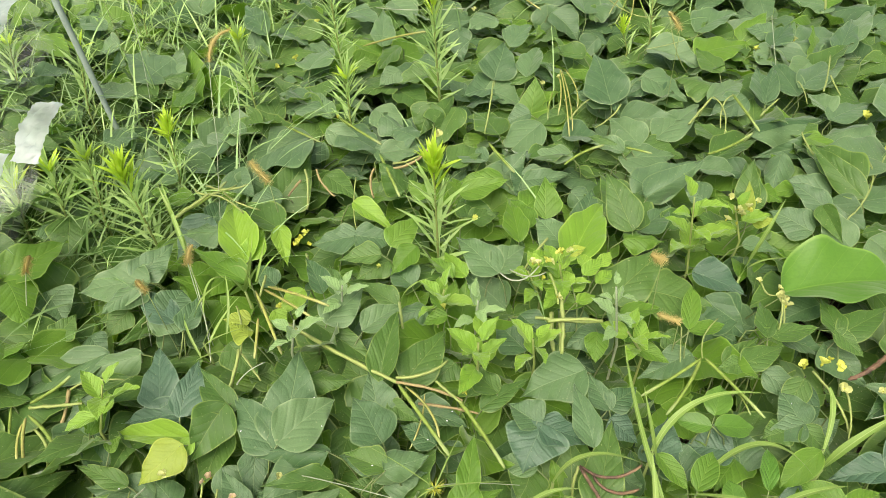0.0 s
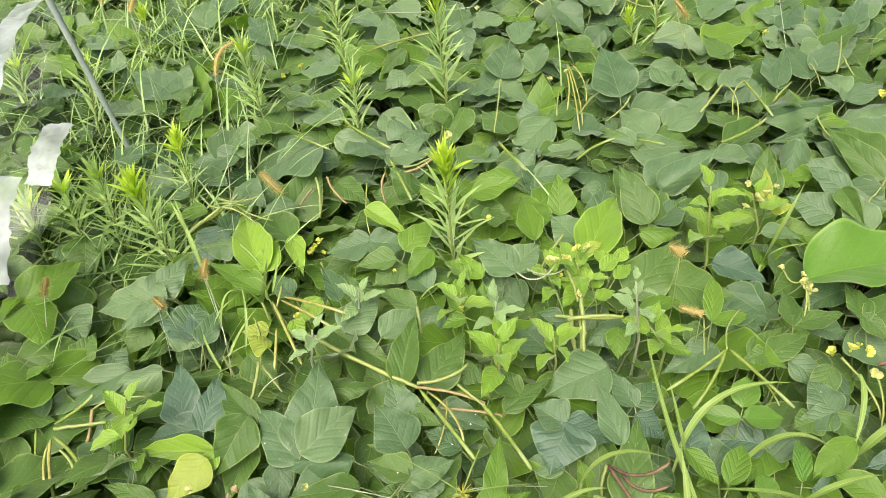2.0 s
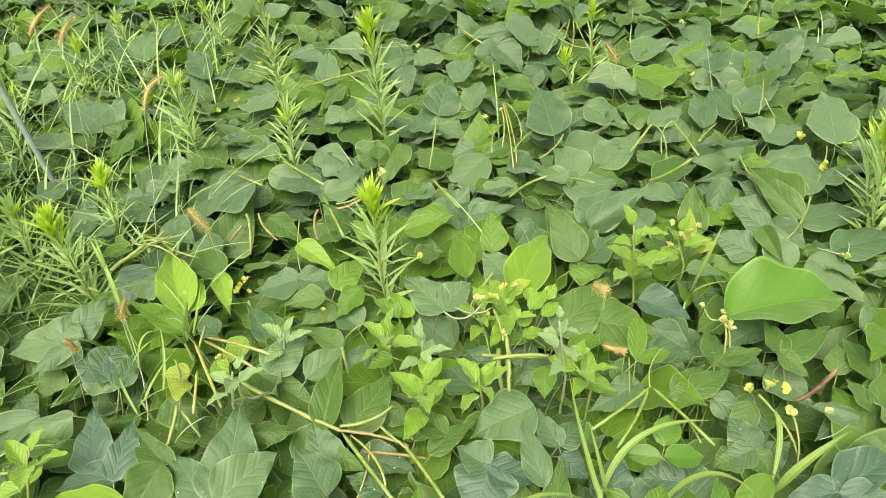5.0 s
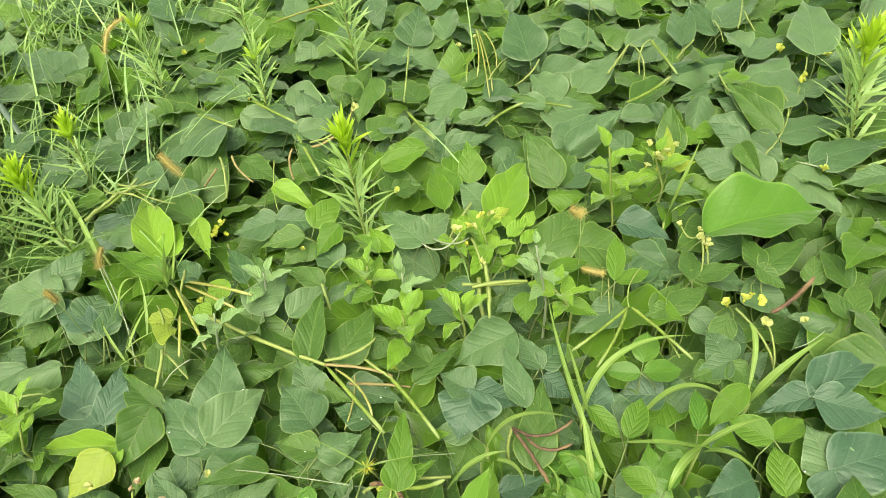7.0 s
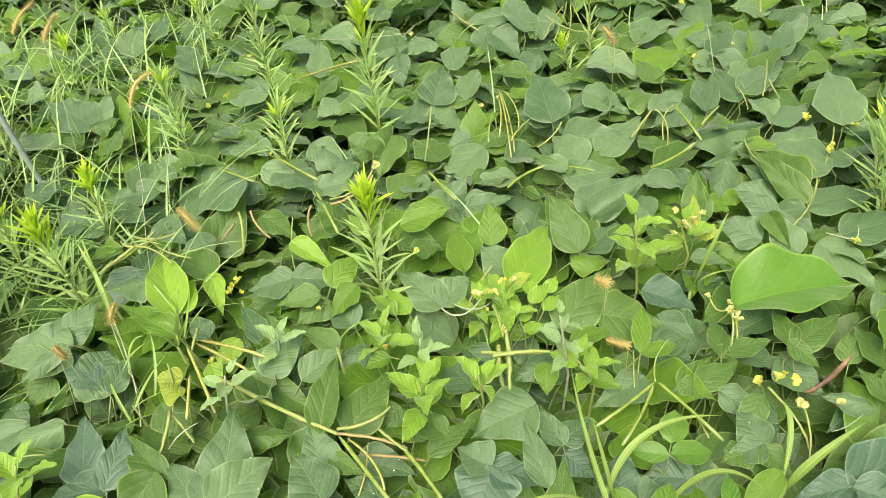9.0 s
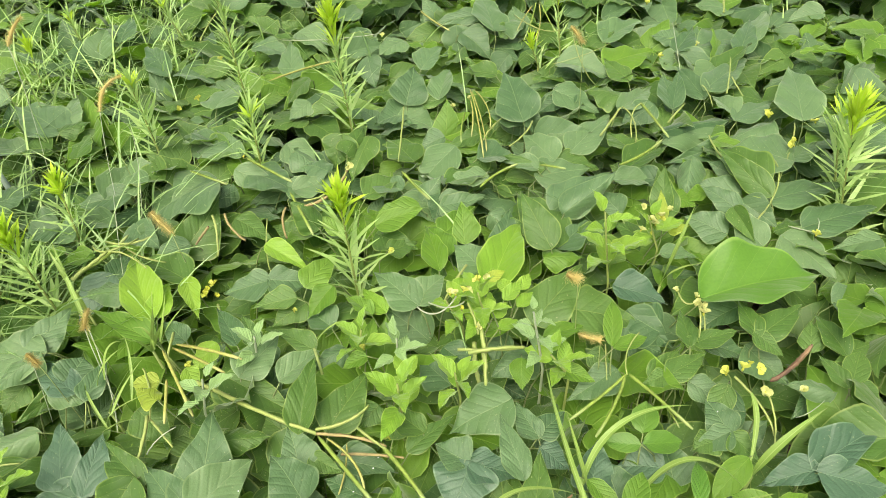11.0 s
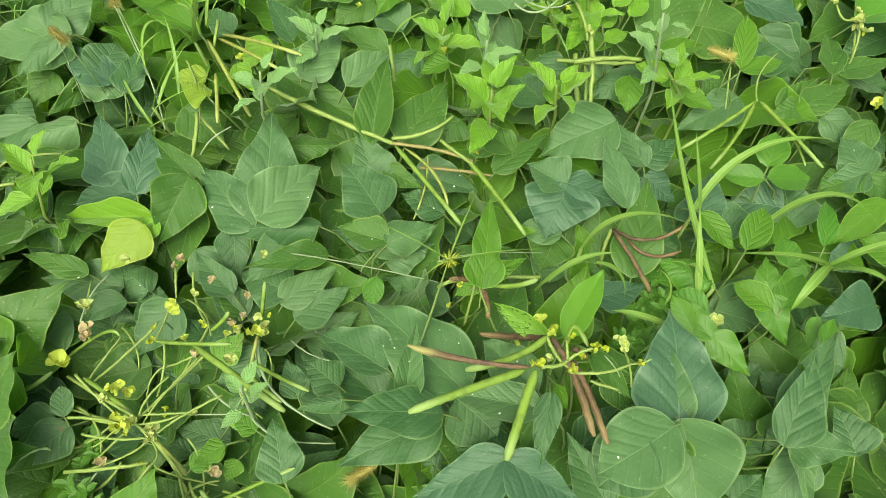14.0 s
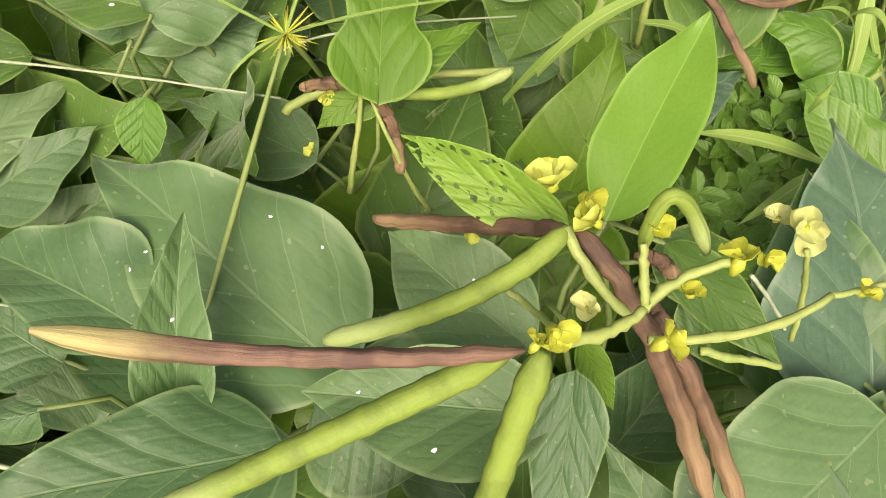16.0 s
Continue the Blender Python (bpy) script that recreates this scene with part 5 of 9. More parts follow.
leaf("p", -0.374, 0.419, 0.440, -14, -17, 124, 0.077, 0.060)
leaf("d", -0.319, 0.445, 0.435, -8, -13, 114, 0.070, 0.033, 1)
leaf("m", -0.281, 0.374, 0.420, -7, -13, 109, 0.079, 0.067)
leaf("d", -0.351, 0.306, 0.450, -9, -13, 111, 0.050, 0.045)
leaf("d", -0.334, 0.297, 0.450, -13, -21, 137, 0.061, 0.047)
leaf("d", -0.333, 0.306, 0.460, 9, 7, 20, 0.034, 0.023, 5)
leaf("d", -0.247, 0.513, 0.430, -29, -1, -137, 0.074, 0.048)
leaf("d", -0.130, 0.462, 0.440, -5, 0, 70, 0.066, 0.064)
leaf("d", -0.153, 0.389, 0.430, -16, -5, 139, 0.075, 0.042)
leaf("l", -0.166, 0.280, 0.460, -13, 0, 122, 0.033, 0.026)
leaf("l", -0.139, 0.299, 0.450, 5, -1, 62, 0.033, 0.024)
leaf("l", -0.155, 0.269, 0.440, -16, -8, 157, 0.023, 0.022)
leaf("l", -0.225, 0.351, 0.460, 6, 3, -23, 0.034, 0.016)
leaf("d", -0.098, 0.249, 0.470, 6, 7, 19, 0.059, 0.048)
leaf("d", -0.176, 0.293, 0.420, 0, 3, 78, 0.060, 0.042)
leaf("d", -0.270, 0.292, 0.420, -7, 2, 80, 0.052, 0.038, 2)
leaf("m", -0.211, 0.229, 0.420, 1, 4, 60, 0.051, 0.034)
leaf("d", -0.286, 0.243, 0.420, -7, 7, 78, 0.052, 0.041, 1)
leaf("d", -0.378, 0.343, 0.440, -1, 8, 53, 0.049, 0.040, 2)
leaf("d", -0.226, 0.343, 0.410, 4, -1, 50, 0.037, 0.039, 3)
leaf("d", -0.143, 0.330, 0.420, 0, -2, 63, 0.051, 0.045)
leaf("p", 0.071, 0.331, 0.515, -10, 1, 47, 0.143, 0.084)
leaf("d", -0.006, 0.349, 0.505, -10, 7, 58, 0.086, 0.054, 1)
leaf("p", 0.019, 0.314, 0.525, 21, 9, -5, 0.071, 0.028, 3)
leaf("d", 0.049, 0.300, 0.530, 19, 2, 98, 0.092, 0.050)
leaf("p", 0.144, 0.331, 0.510, -8, 4, 45, 0.071, 0.051, 9)
leaf("p", 0.142, 0.305, 0.535, -4, 8, 81, 0.081, 0.044, 9)
leaf("d", 0.053, 0.444, 0.440, -13, -10, 60, 0.089, 0.045)
leaf("p", -0.130, 0.447, 0.440, -4, 9, -49, 0.077, 0.043)
leaf("l", 0.094, 0.447, 0.505, 9, 1, -6, 0.097, 0.045, 8)
leaf("l", 0.091, 0.448, 0.500, 3, 6, -61, 0.058, 0.027)
leaf("l", 0.090, 0.453, 0.490, -15, -14, 125, 0.031, 0.023)
leaf("c", 0.112, 0.259, 0.525, -18, -3, 110, 0.092, 0.053, 2)
leaf("c", 0.115, 0.258, 0.530, -18, 3, -117, 0.074, 0.049, 1)
leaf("d", 0.121, 0.271, 0.470, 8, -3, 36, 0.063, 0.037, 4)
leaf("d", 0.152, 0.312, 0.545, -18, 13, 166, 0.065, 0.026)
leaf("c", 0.281, 0.300, 0.505, 5, 4, 0, 0.114, 0.094)
leaf("p", 0.269, 0.293, 0.525, 3, -1, 121, 0.089, 0.072, 5)
leaf("p", 0.277, 0.297, 0.515, -7, 20, -176, 0.083, 0.082, 9)
leaf("d", 0.394, 0.299, 0.484, 3, -5, -34, 0.123, 0.047, 2)
leaf("p", 0.399, 0.319, 0.480, -19, 7, -174, 0.093, 0.031, 3)
leaf("d", 0.427, 0.339, 0.430, 4, -23, 30, 0.048, 0.049, 1)
leaf("s", 0.339, 0.402, 0.470, 2, -17, 32, 0.056, 0.031)
leaf("s", 0.342, 0.402, 0.470, -15, 23, -142, 0.056, 0.036)
leaf("s", 0.410, 0.448, 0.470, 8, -13, -9, 0.050, 0.034)
leaf("s", 0.410, 0.448, 0.470, 3, -14, 65, 0.038, 0.026, 6)
leaf("s", 0.407, 0.445, 0.475, -27, 16, -163, 0.056, 0.038)
leaf("s", 0.465, 0.489, 0.470, -12, 2, 109, 0.033, 0.025, 6)
leaf("s", 0.466, 0.429, 0.460, -32, 9, 159, 0.038, 0.018, 6)
leaf("s", 0.457, 0.386, 0.460, -20, -5, 127, 0.028, 0.023, "s")
leaf("s", 0.457, 0.394, 0.470, 4, -12, -32, 0.035, 0.017, "n")
leaf("d", 0.209, 0.229, 0.480, 9, -2, 28, 0.073, 0.045, 2)
leaf("d", 0.427, 0.284, 0.440, -22, -3, 139, 0.079, 0.052)
leaf("d", 0.472, 0.287, 0.450, 6, -14, 11, 0.049, 0.047, 1)
leaf("d", 0.368, 0.456, 0.420, -13, 10, -109, 0.071, 0.061, 2)
leaf("d", 0.196, 0.288, 0.440, 5, 0, -47, 0.066, 0.047, 3)
leaf("m", 0.217, 0.449, 0.450, -2, -8, 75, 0.036, 0.040)
leaf("m", 0.254, 0.491, 0.430, -4, -20, 58, 0.067, 0.052, 4)
leaf("b", 0.280, 0.481, 0.440, 0, -10, -45, 0.037, 0.031, "s")
leaf("b", 0.301, 0.480, 0.440, -1, 1, -59, 0.043, 0.035, "s")
leaf("s", 0.323, 0.406, 0.470, 11, -24, 23, 0.046, 0.024, "s")
leaf("s", 0.328, 0.396, 0.460, -2, -6, 69, 0.021, 0.023, "s")
leaf("m", 0.217, 0.345, 0.500, -20, 9, -138, 0.055, 0.037)
leaf("m", 0.205, 0.360, 0.505, -14, 6, -104, 0.070, 0.035)
leaf("m", 0.237, 0.273, 0.490, 3, 3, 69, 0.023, 0.022)
leaf("d", -0.027, 0.521, 0.460, -8, -17, 78, 0.059, 0.039)
leaf("p", -0.026, 0.497, 0.470, 2, 24, -61, 0.075, 0.034, 4)
leaf("b", -0.025, 0.474, 0.455, -27, -3, 172, 0.036, 0.025, "s")
leaf("d", -0.095, 0.330, 0.470, 4, 11, 24, 0.041, 0.032)
leaf("d", -0.057, 0.345, 0.460, 5, 9, 59, 0.045, 0.044)
leaf("d", -0.047, 0.321, 0.490, -10, -6, 103, 0.046, 0.020, 4)
leaf("d", 0.084, 0.275, 0.480, 0, 1, 57, 0.029, 0.026, 1)
leaf("p", 0.191, 0.529, 0.460, -3, -20, 74, 0.051, 0.033, 5)
leaf("d", 0.197, 0.499, 0.420, 7, -15, 39, 0.062, 0.053, 2)
leaf("d", 0.293, 0.547, 0.430, -13, 13, -108, 0.056, 0.042)
leaf("v", 0.198, 0.845, 0.526, 7, -2, 21, 0.046, 0.025, "o")
leaf("v", 0.227, 0.865, 0.527, 3, 0, 22, 0.047, 0.026, "o")
leaf("v", 0.245, 0.866, 0.528, 17, 12, -18, 0.041, 0.022, "o")
leaf("v", 0.270, 0.839, 0.526, 11, 6, -44, 0.047, 0.026, "o")
leaf("v", 0.234, 0.821, 0.519, 9, -9, 42, 0.035, 0.024, "o")
leaf("v", 0.249, 0.810, 0.519, 4, 15, -43, 0.039, 0.024, "o")
leaf("y", 0.246, 0.879, 0.534, 7, 19, -62, 0.035, 0.020, "o")
leaf("v", 0.298, 0.859, 0.528, 14, 7, -34, 0.035, 0.023, "o")
leaf("v", 0.224, 0.805, 0.518, 5, -9, 45, 0.028, 0.022, "o")
leaf("v", 0.277, 0.856, 0.527, 10, 2, 22, 0.033, 0.025, "o")
leaf("v", 0.291, 0.828, 0.520, 2, 4, -44, 0.042, 0.024, "o")
leaf("v", 0.249, 0.813, 0.529, 9, -12, 29, 0.034, 0.022, "o")
leaf("v", 0.192, 0.876, 0.523, -3, 7, -50, 0.031, 0.024, "o")
leaf("v", 0.257, 0.795, 0.508, -5, 8, -61, 0.039, 0.023, "o")
leaf("y", -0.264, 0.741, 0.491, -6, -19, 93, 0.044, 0.033)
leaf("v", -0.229, 0.768, 0.483, -20, 4, -143, 0.043, 0.030)
leaf("m", -0.288, 0.704, 0.468, -26, 9, -130, 0.070, 0.062)
leaf("v", -0.196, 0.814, 0.486, -24, -3, 145, 0.055, 0.044)
leaf("m", 0.092, 0.639, 0.468, 5, -7, -28, 0.057, 0.039)
leaf("m", 0.116, 0.618, 0.467, 6, 5, -53, 0.082, 0.035)
leaf("d", 0.513, 0.798, 0.483, 4, -17, 55, 0.066, 0.089)
leaf("d", 0.470, 0.789, 0.471, -14, 20, -117, 0.052, 0.070)
leaf("m", 0.485, 0.717, 0.485, -22, 7, -123, 0.049, 0.053)
leaf("m", 0.476, 0.708, 0.485, 2, 13, -52, 0.076, 0.043, 1)
leaf("d", 0.392, 0.535, 0.451, 15, -8, 15, 0.058, 0.068)
leaf("d", 0.475, 0.558, 0.443, 3, -16, 0, 0.064, 0.077)
leaf("d", 0.595, 0.649, 0.471, -11, -17, 75, 0.050, 0.061)
leaf("m", 0.537, 0.602, 0.476, -18, 3, 105, 0.037, 0.045)
leaf("m", 0.549, 0.601, 0.466, -16, 15, -124, 0.050, 0.052)
leaf("m", -0.476, 0.755, 0.478, -27, -14, 157, 0.051, 0.052)
leaf("d", -0.515, 0.702, 0.472, -16, 5, -126, 0.048, 0.043)
leaf("p", -1.017, 1.776, 0.559, -18, -35, 109, 0.072, 0.071, 1)
leaf("d", -0.886, 1.617, 0.567, 0, -15, 57, 0.116, 0.060, 2)
leaf("p", -0.793, 1.506, 0.572, -12, -15, 101, 0.054, 0.073, 3)
leaf("d", -0.607, 1.341, 0.583, 4, -8, 55, 0.162, 0.103)
leaf("p", -0.614, 1.349, 0.579, 8, -4, -2, 0.110, 0.087)
leaf("m", -0.603, 1.327, 0.586, 1, 17, -53, 0.063, 0.053, 4)
leaf("m", -0.617, 1.292, 0.568, -5, -6, 83, 0.090, 0.063, 1)
leaf("p", -0.673, 1.285, 0.570, 0, -5, 68, 0.101, 0.074, 2)
leaf("d", -0.649, 1.119, 0.561, -5, 3, -53, 0.063, 0.085)
leaf("m", -0.554, 1.267, 0.563, 15, -19, -15, 0.062, 0.084)
leaf("m", -0.640, 1.533, 0.569, -55, 2, -97, 0.074, 0.089, 1)
leaf("m", -0.537, 1.355, 0.561, -16, -35, 119, 0.128, 0.050, 2)
leaf("p", -0.675, 1.735, 0.560, 31, 6, -3, 0.092, 0.083, 3)
leaf("d", -0.661, 1.860, 0.555, 12, -5, -5, 0.106, 0.081)
leaf("d", -0.458, 1.600, 0.573, 6, -21, 29, 0.160, 0.067, 7)
leaf("d", -0.397, 1.696, 0.571, 4, -2, 2, 0.139, 0.060, 4)
leaf("m", -0.330, 1.648, 0.560, -13, -38, 110, 0.074, 0.057, 1)
leaf("d", -0.441, 1.629, 0.562, -17, -12, -100, 0.094, 0.124, 2)
leaf("p", -0.312, 1.455, 0.560, 0, -12, -16, 0.109, 0.105)
leaf("m", -0.121, 1.569, 0.560, -40, 12, 117, 0.081, 0.109)
leaf("d", -0.271, 1.784, 0.560, -12, 6, -118, 0.102, 0.088, 1)
leaf("p", -0.163, 1.598, 0.556, 9, 8, 8, 0.152, 0.064)
leaf("p", -0.168, 1.832, 0.567, -21, 3, -132, 0.107, 0.095, 2)
leaf("m", -0.039, 1.450, 0.549, -16, -12, 100, 0.084, 0.061, 3)
leaf("p", -0.109, 1.467, 0.552, -22, -26, 144, 0.061, 0.053)
leaf("p", -0.264, 1.178, 0.547, -14, -20, 137, 0.106, 0.084)
leaf("d", -0.230, 1.180, 0.536, -17, -16, 151, 0.075, 0.048, 4)
leaf("m", -0.252, 1.289, 0.549, -12, -1, 107, 0.075, 0.098, 1)
leaf("d", -0.286, 1.301, 0.553, 0, 15, 37, 0.090, 0.068, 2)
leaf("p", -0.231, 1.268, 0.546, 2, -2, 33, 0.121, 0.046)
leaf("p", -0.438, 1.227, 0.553, -8, 27, -109, 0.086, 0.069, 1)
leaf("p", -0.460, 1.148, 0.546, 0, 26, -14, 0.115, 0.058, 2)
leaf("m", -0.358, 1.183, 0.554, -11, 7, 87, 0.082, 0.110, 3)
leaf("d", -0.192, 1.207, 0.541, -12, -6, -112, 0.103, 0.113)
leaf("p", -0.135, 1.299, 0.544, -27, 10, -129, 0.095, 0.076)
leaf("d", -0.040, 1.209, 0.539, -4, -10, 65, 0.062, 0.072, 4)
leaf("m", -0.021, 1.318, 0.552, -56, -8, 165, 0.070, 0.081)
leaf("p", -0.104, 1.167, 0.527, -7, 18, -67, 0.098, 0.061, 1)
leaf("d", -0.032, 1.710, 0.559, -10, 41, -60, 0.117, 0.061, 2)
leaf("p", 0.106, 1.758, 0.561, -12, -5, 130, 0.083, 0.086)
leaf("d", 0.018, 1.674, 0.557, -39, 19, -177, 0.087, 0.070)
leaf("d", -0.060, 1.903, 0.566, 0, 18, -26, 0.126, 0.065, 1)
leaf("m", 0.104, 1.468, 0.547, 3, -23, 52, 0.066, 0.043, 2)
leaf("d", 0.249, 1.791, 0.577, -73, 11, 170, 0.099, 0.088)
leaf("d", 0.266, 1.765, 0.573, -36, 16, -134, 0.098, 0.095, 3)
leaf("d", 0.322, 1.878, 0.576, -10, -29, 98, 0.139, 0.057)
leaf("p", 0.348, 1.768, 0.581, 5, 17, 10, 0.198, 0.107)
leaf("p", 0.357, 1.793, 0.577, -8, 6, -61, 0.102, 0.098, 4)
leaf("m", 0.359, 1.780, 0.577, -43, 16, -105, 0.050, 0.065, 1)
leaf("d", 0.154, 1.617, 0.553, 11, 10, -34, 0.099, 0.067, 2)
leaf("d", 0.119, 1.424, 0.565, 24, 14, -4, 0.103, 0.091)
leaf("p", 0.191, 1.439, 0.563, 15, -13, -21, 0.099, 0.067, 3)
leaf("m", 0.201, 1.441, 0.565, -22, -16, 105, 0.095, 0.035)
leaf("m", 0.329, 1.566, 0.552, -8, -25, 61, 0.099, 0.049, 1)
leaf("d", 0.365, 1.331, 0.568, 12, -12, 7, 0.155, 0.102)
leaf("d", 0.494, 1.451, 0.562, -25, -18, 117, 0.096, 0.071, 2)
leaf("d", 0.369, 1.350, 0.545, 4, -23, 62, 0.089, 0.071, 3)
leaf("d", 0.367, 1.342, 0.564, -43, 7, -141, 0.044, 0.024, 6)
leaf("p", 0.412, 1.215, 0.540, -1, -26, 28, 0.107, 0.077)
leaf("p", 0.382, 1.213, 0.534, 3, 4, -34, 0.151, 0.060)
leaf("m", 0.033, 1.320, 0.540, -25, 7, 158, 0.111, 0.075)
leaf("m", -0.008, 1.271, 0.535, 10, 32, -14, 0.102, 0.054, 4)
leaf("d", 0.113, 1.408, 0.545, -11, -7, 102, 0.071, 0.087, 1)
leaf("p", 0.103, 1.404, 0.545, -25, 12, -106, 0.096, 0.081, 2)
leaf("m", 0.128, 1.250, 0.530, 8, 11, 44, 0.086, 0.098)
leaf("d", 0.194, 1.316, 0.538, -19, -20, 115, 0.058, 0.049, 1)
leaf("p", 0.210, 1.266, 0.541, -33, -2, 129, 0.115, 0.094)
leaf("m", 0.267, 1.317, 0.539, -15, -29, 109, 0.073, 0.043, 2)
leaf("d", 0.262, 1.231, 0.538, -10, 1, -85, 0.079, 0.095, 3)
leaf("m", 0.276, 1.206, 0.525, 1, -13, 39, 0.063, 0.042)
leaf("m", 0.391, 1.186, 0.541, 3, -20, 64, 0.087, 0.039, 4)
leaf("m", 0.198, 1.163, 0.529, -7, -4, -60, 0.110, 0.079, 1)
leaf("d", 0.101, 1.161, 0.520, -5, -3, 55, 0.085, 0.069, 2)
leaf("d", 0.565, 1.882, 0.563, -2, 17, -38, 0.180, 0.069)
leaf("d", 0.731, 2.066, 0.558, -1, 13, -71, 0.135, 0.105, 1)
leaf("d", 0.660, 1.858, 0.561, 2, 35, -56, 0.134, 0.053, 2)
leaf("p", 0.848, 2.073, 0.553, -22, 24, -118, 0.098, 0.091, 3)
leaf("m", 0.923, 2.005, 0.552, 9, -7, -49, 0.168, 0.129)
leaf("p", 1.028, 1.894, 0.553, 0, -11, 74, 0.112, 0.089)
leaf("d", 1.140, 1.912, 0.551, -9, -15, 107, 0.167, 0.080, 4)
leaf("d", 1.072, 1.983, 0.549, -4, 3, -43, 0.310, 0.097, 1)
leaf("p", 0.629, 1.713, 0.560, 3, 5, -53, 0.157, 0.084, 2)
leaf("d", 0.810, 1.697, 0.561, -6, -25, 58, 0.068, 0.060)
leaf("d", 0.784, 1.626, 0.562, 8, 6, -38, 0.117, 0.061, 1)
leaf("d", 0.863, 1.650, 0.563, -8, 21, -64, 0.179, 0.092)
leaf("p", 0.973, 1.655, 0.564, 1, -18, -36, 0.209, 0.081)
leaf("l", 0.606, 1.579, 0.558, 2, 13, -66, 0.136, 0.102)
leaf("m", 0.633, 1.496, 0.558, 5, -27, 18, 0.102, 0.052, 2)
leaf("p", 0.490, 1.606, 0.556, -10, 10, -116, 0.136, 0.110, 3)
leaf("p", 0.456, 1.441, 0.565, -17, 17, -123, 0.106, 0.081)
leaf("m", 0.595, 1.410, 0.565, -5, -1, 60, 0.079, 0.089, 4)
leaf("p", 0.577, 1.351, 0.569, -5, 20, -46, 0.142, 0.055, 1)
leaf("p", 0.457, 1.240, 0.540, 4, 9, -41, 0.152, 0.076)
leaf("d", 0.647, 1.355, 0.568, -26, -23, 126, 0.089, 0.065)
leaf("m", 0.572, 1.232, 0.540, 1, 3, 26, 0.071, 0.075, 2)
leaf("p", 0.740, 1.587, 0.561, -13, 7, -109, 0.102, 0.097)
leaf("d", 0.792, 1.617, 0.562, -25, 0, -151, 0.142, 0.087, 3)
leaf("d", 0.696, 1.356, 0.565, 17, -19, -25, 0.107, 0.049)
leaf("p", 0.830, 1.511, 0.575, -28, -21, 146, 0.093, 0.059, 1)
leaf("d", 0.786, 1.408, 0.575, -2, 10, -46, 0.203, 0.068)
leaf("m", 0.799, 1.404, 0.565, -6, -7, -62, 0.111, 0.054, 2)
leaf("p", 0.812, 1.314, 0.563, 0, -7, 15, 0.080, 0.054, 3)
leaf("d", 0.647, 1.252, 0.566, -9, 20, -69, 0.209, 0.062, 4)
leaf("d", 0.813, 1.295, 0.561, -4, 5, -54, 0.133, 0.064)
leaf("p", 0.865, 1.260, 0.570, -18, 8, 104, 0.103, 0.077, 4)
leaf("l", 0.741, 1.238, 0.551, -9, 8, -117, 0.082, 0.051, 1)
leaf("m", 0.557, 1.181, 0.533, -2, 4, -53, 0.167, 0.062, 2)
leaf("m", 0.428, 1.218, 0.531, -16, 25, -103, 0.083, 0.060)
leaf("p", 0.927, 1.258, 0.583, 5, -6, -14, 0.190, 0.099)
leaf("p", 0.853, 1.141, 0.561, -4, 0, 61, 0.118, 0.146)
leaf("p", 0.856, 1.144, 0.557, -1, 13, -55, 0.097, 0.044, 1)
leaf("m", 0.780, 1.077, 0.545, -1, -15, 17, 0.155, 0.080, 3)
leaf("d", 0.739, 1.082, 0.533, -6, -27, 70, 0.086, 0.065)
leaf("d", 0.786, 1.048, 0.537, -4, 8, -73, 0.170, 0.072)
leaf("d", 0.823, 0.976, 0.530, 2, 9, -74, 0.146, 0.074)
leaf("p", 1.001, 1.238, 0.564, -11, -20, 67, 0.079, 0.045, 2)
leaf("d", 1.063, 1.363, 0.576, -1, 35, -51, 0.172, 0.067, 3)
leaf("p", 1.174, 1.549, 0.570, -8, 15, -90, 0.089, 0.081)
leaf("d", 0.938, 1.600, 0.565, 6, 3, -27, 0.163, 0.064)
leaf("d", 0.814, 1.608, 0.563, 0, 13, -68, 0.118, 0.093, 4)
leaf("p", 1.254, 1.829, 0.556, -16, -26, 92, 0.099, 0.063, 1)
leaf("d", 0.696, 1.355, 0.560, 12, 2, -1, 0.112, 0.059, 2)
leaf("d", 0.773, 1.393, 0.564, 6, -28, 8, 0.127, 0.053)
leaf("p", 0.643, 1.244, 0.555, -5, 7, -65, 0.195, 0.079, 4)
leaf("d", -0.263, 1.175, 0.552, -17, 9, 121, 0.154, 0.208)
leaf("d", -0.377, 1.063, 0.541, -21, 21, -141, 0.071, 0.061, 1)
leaf("d", -0.419, 1.156, 0.544, -7, -24, 104, 0.106, 0.062, 2)
leaf("d", -0.421, 1.071, 0.535, -9, -22, 68, 0.113, 0.043, 3)
leaf("p", -0.386, 1.171, 0.559, -11, -12, 93, 0.062, 0.068)
leaf("p", -0.220, 1.208, 0.548, -23, 25, -117, 0.101, 0.057)
leaf("d", -0.119, 1.282, 0.541, -26, -3, -120, 0.094, 0.076, 4)
leaf("p", -0.119, 1.177, 0.529, -14, 21, -99, 0.071, 0.055, 1)
leaf("m", -0.203, 1.084, 0.523, -21, 7, -118, 0.078, 0.058)
leaf("l", 0.134, 1.098, 0.523, -9, -18, 94, 0.087, 0.052)
leaf("m", 0.037, 1.146, 0.519, 0, 5, -53, 0.091, 0.066, 2)
leaf("p", 0.109, 1.131, 0.521, -27, -1, -121, 0.078, 0.066)
leaf("m", 0.061, 1.041, 0.508, -9, 18, -119, 0.081, 0.062, 1)
leaf("l", 0.187, 0.987, 0.502, 4, -4, 29, 0.084, 0.059)
leaf("d", -0.612, 1.153, 0.554, -21, -21, 129, 0.056, 0.071, 2)
leaf("d", -0.520, 1.068, 0.540, -7, -17, 110, 0.064, 0.077, 3)
leaf("d", -0.287, 1.311, 0.554, -11, -16, 85, 0.105, 0.080)
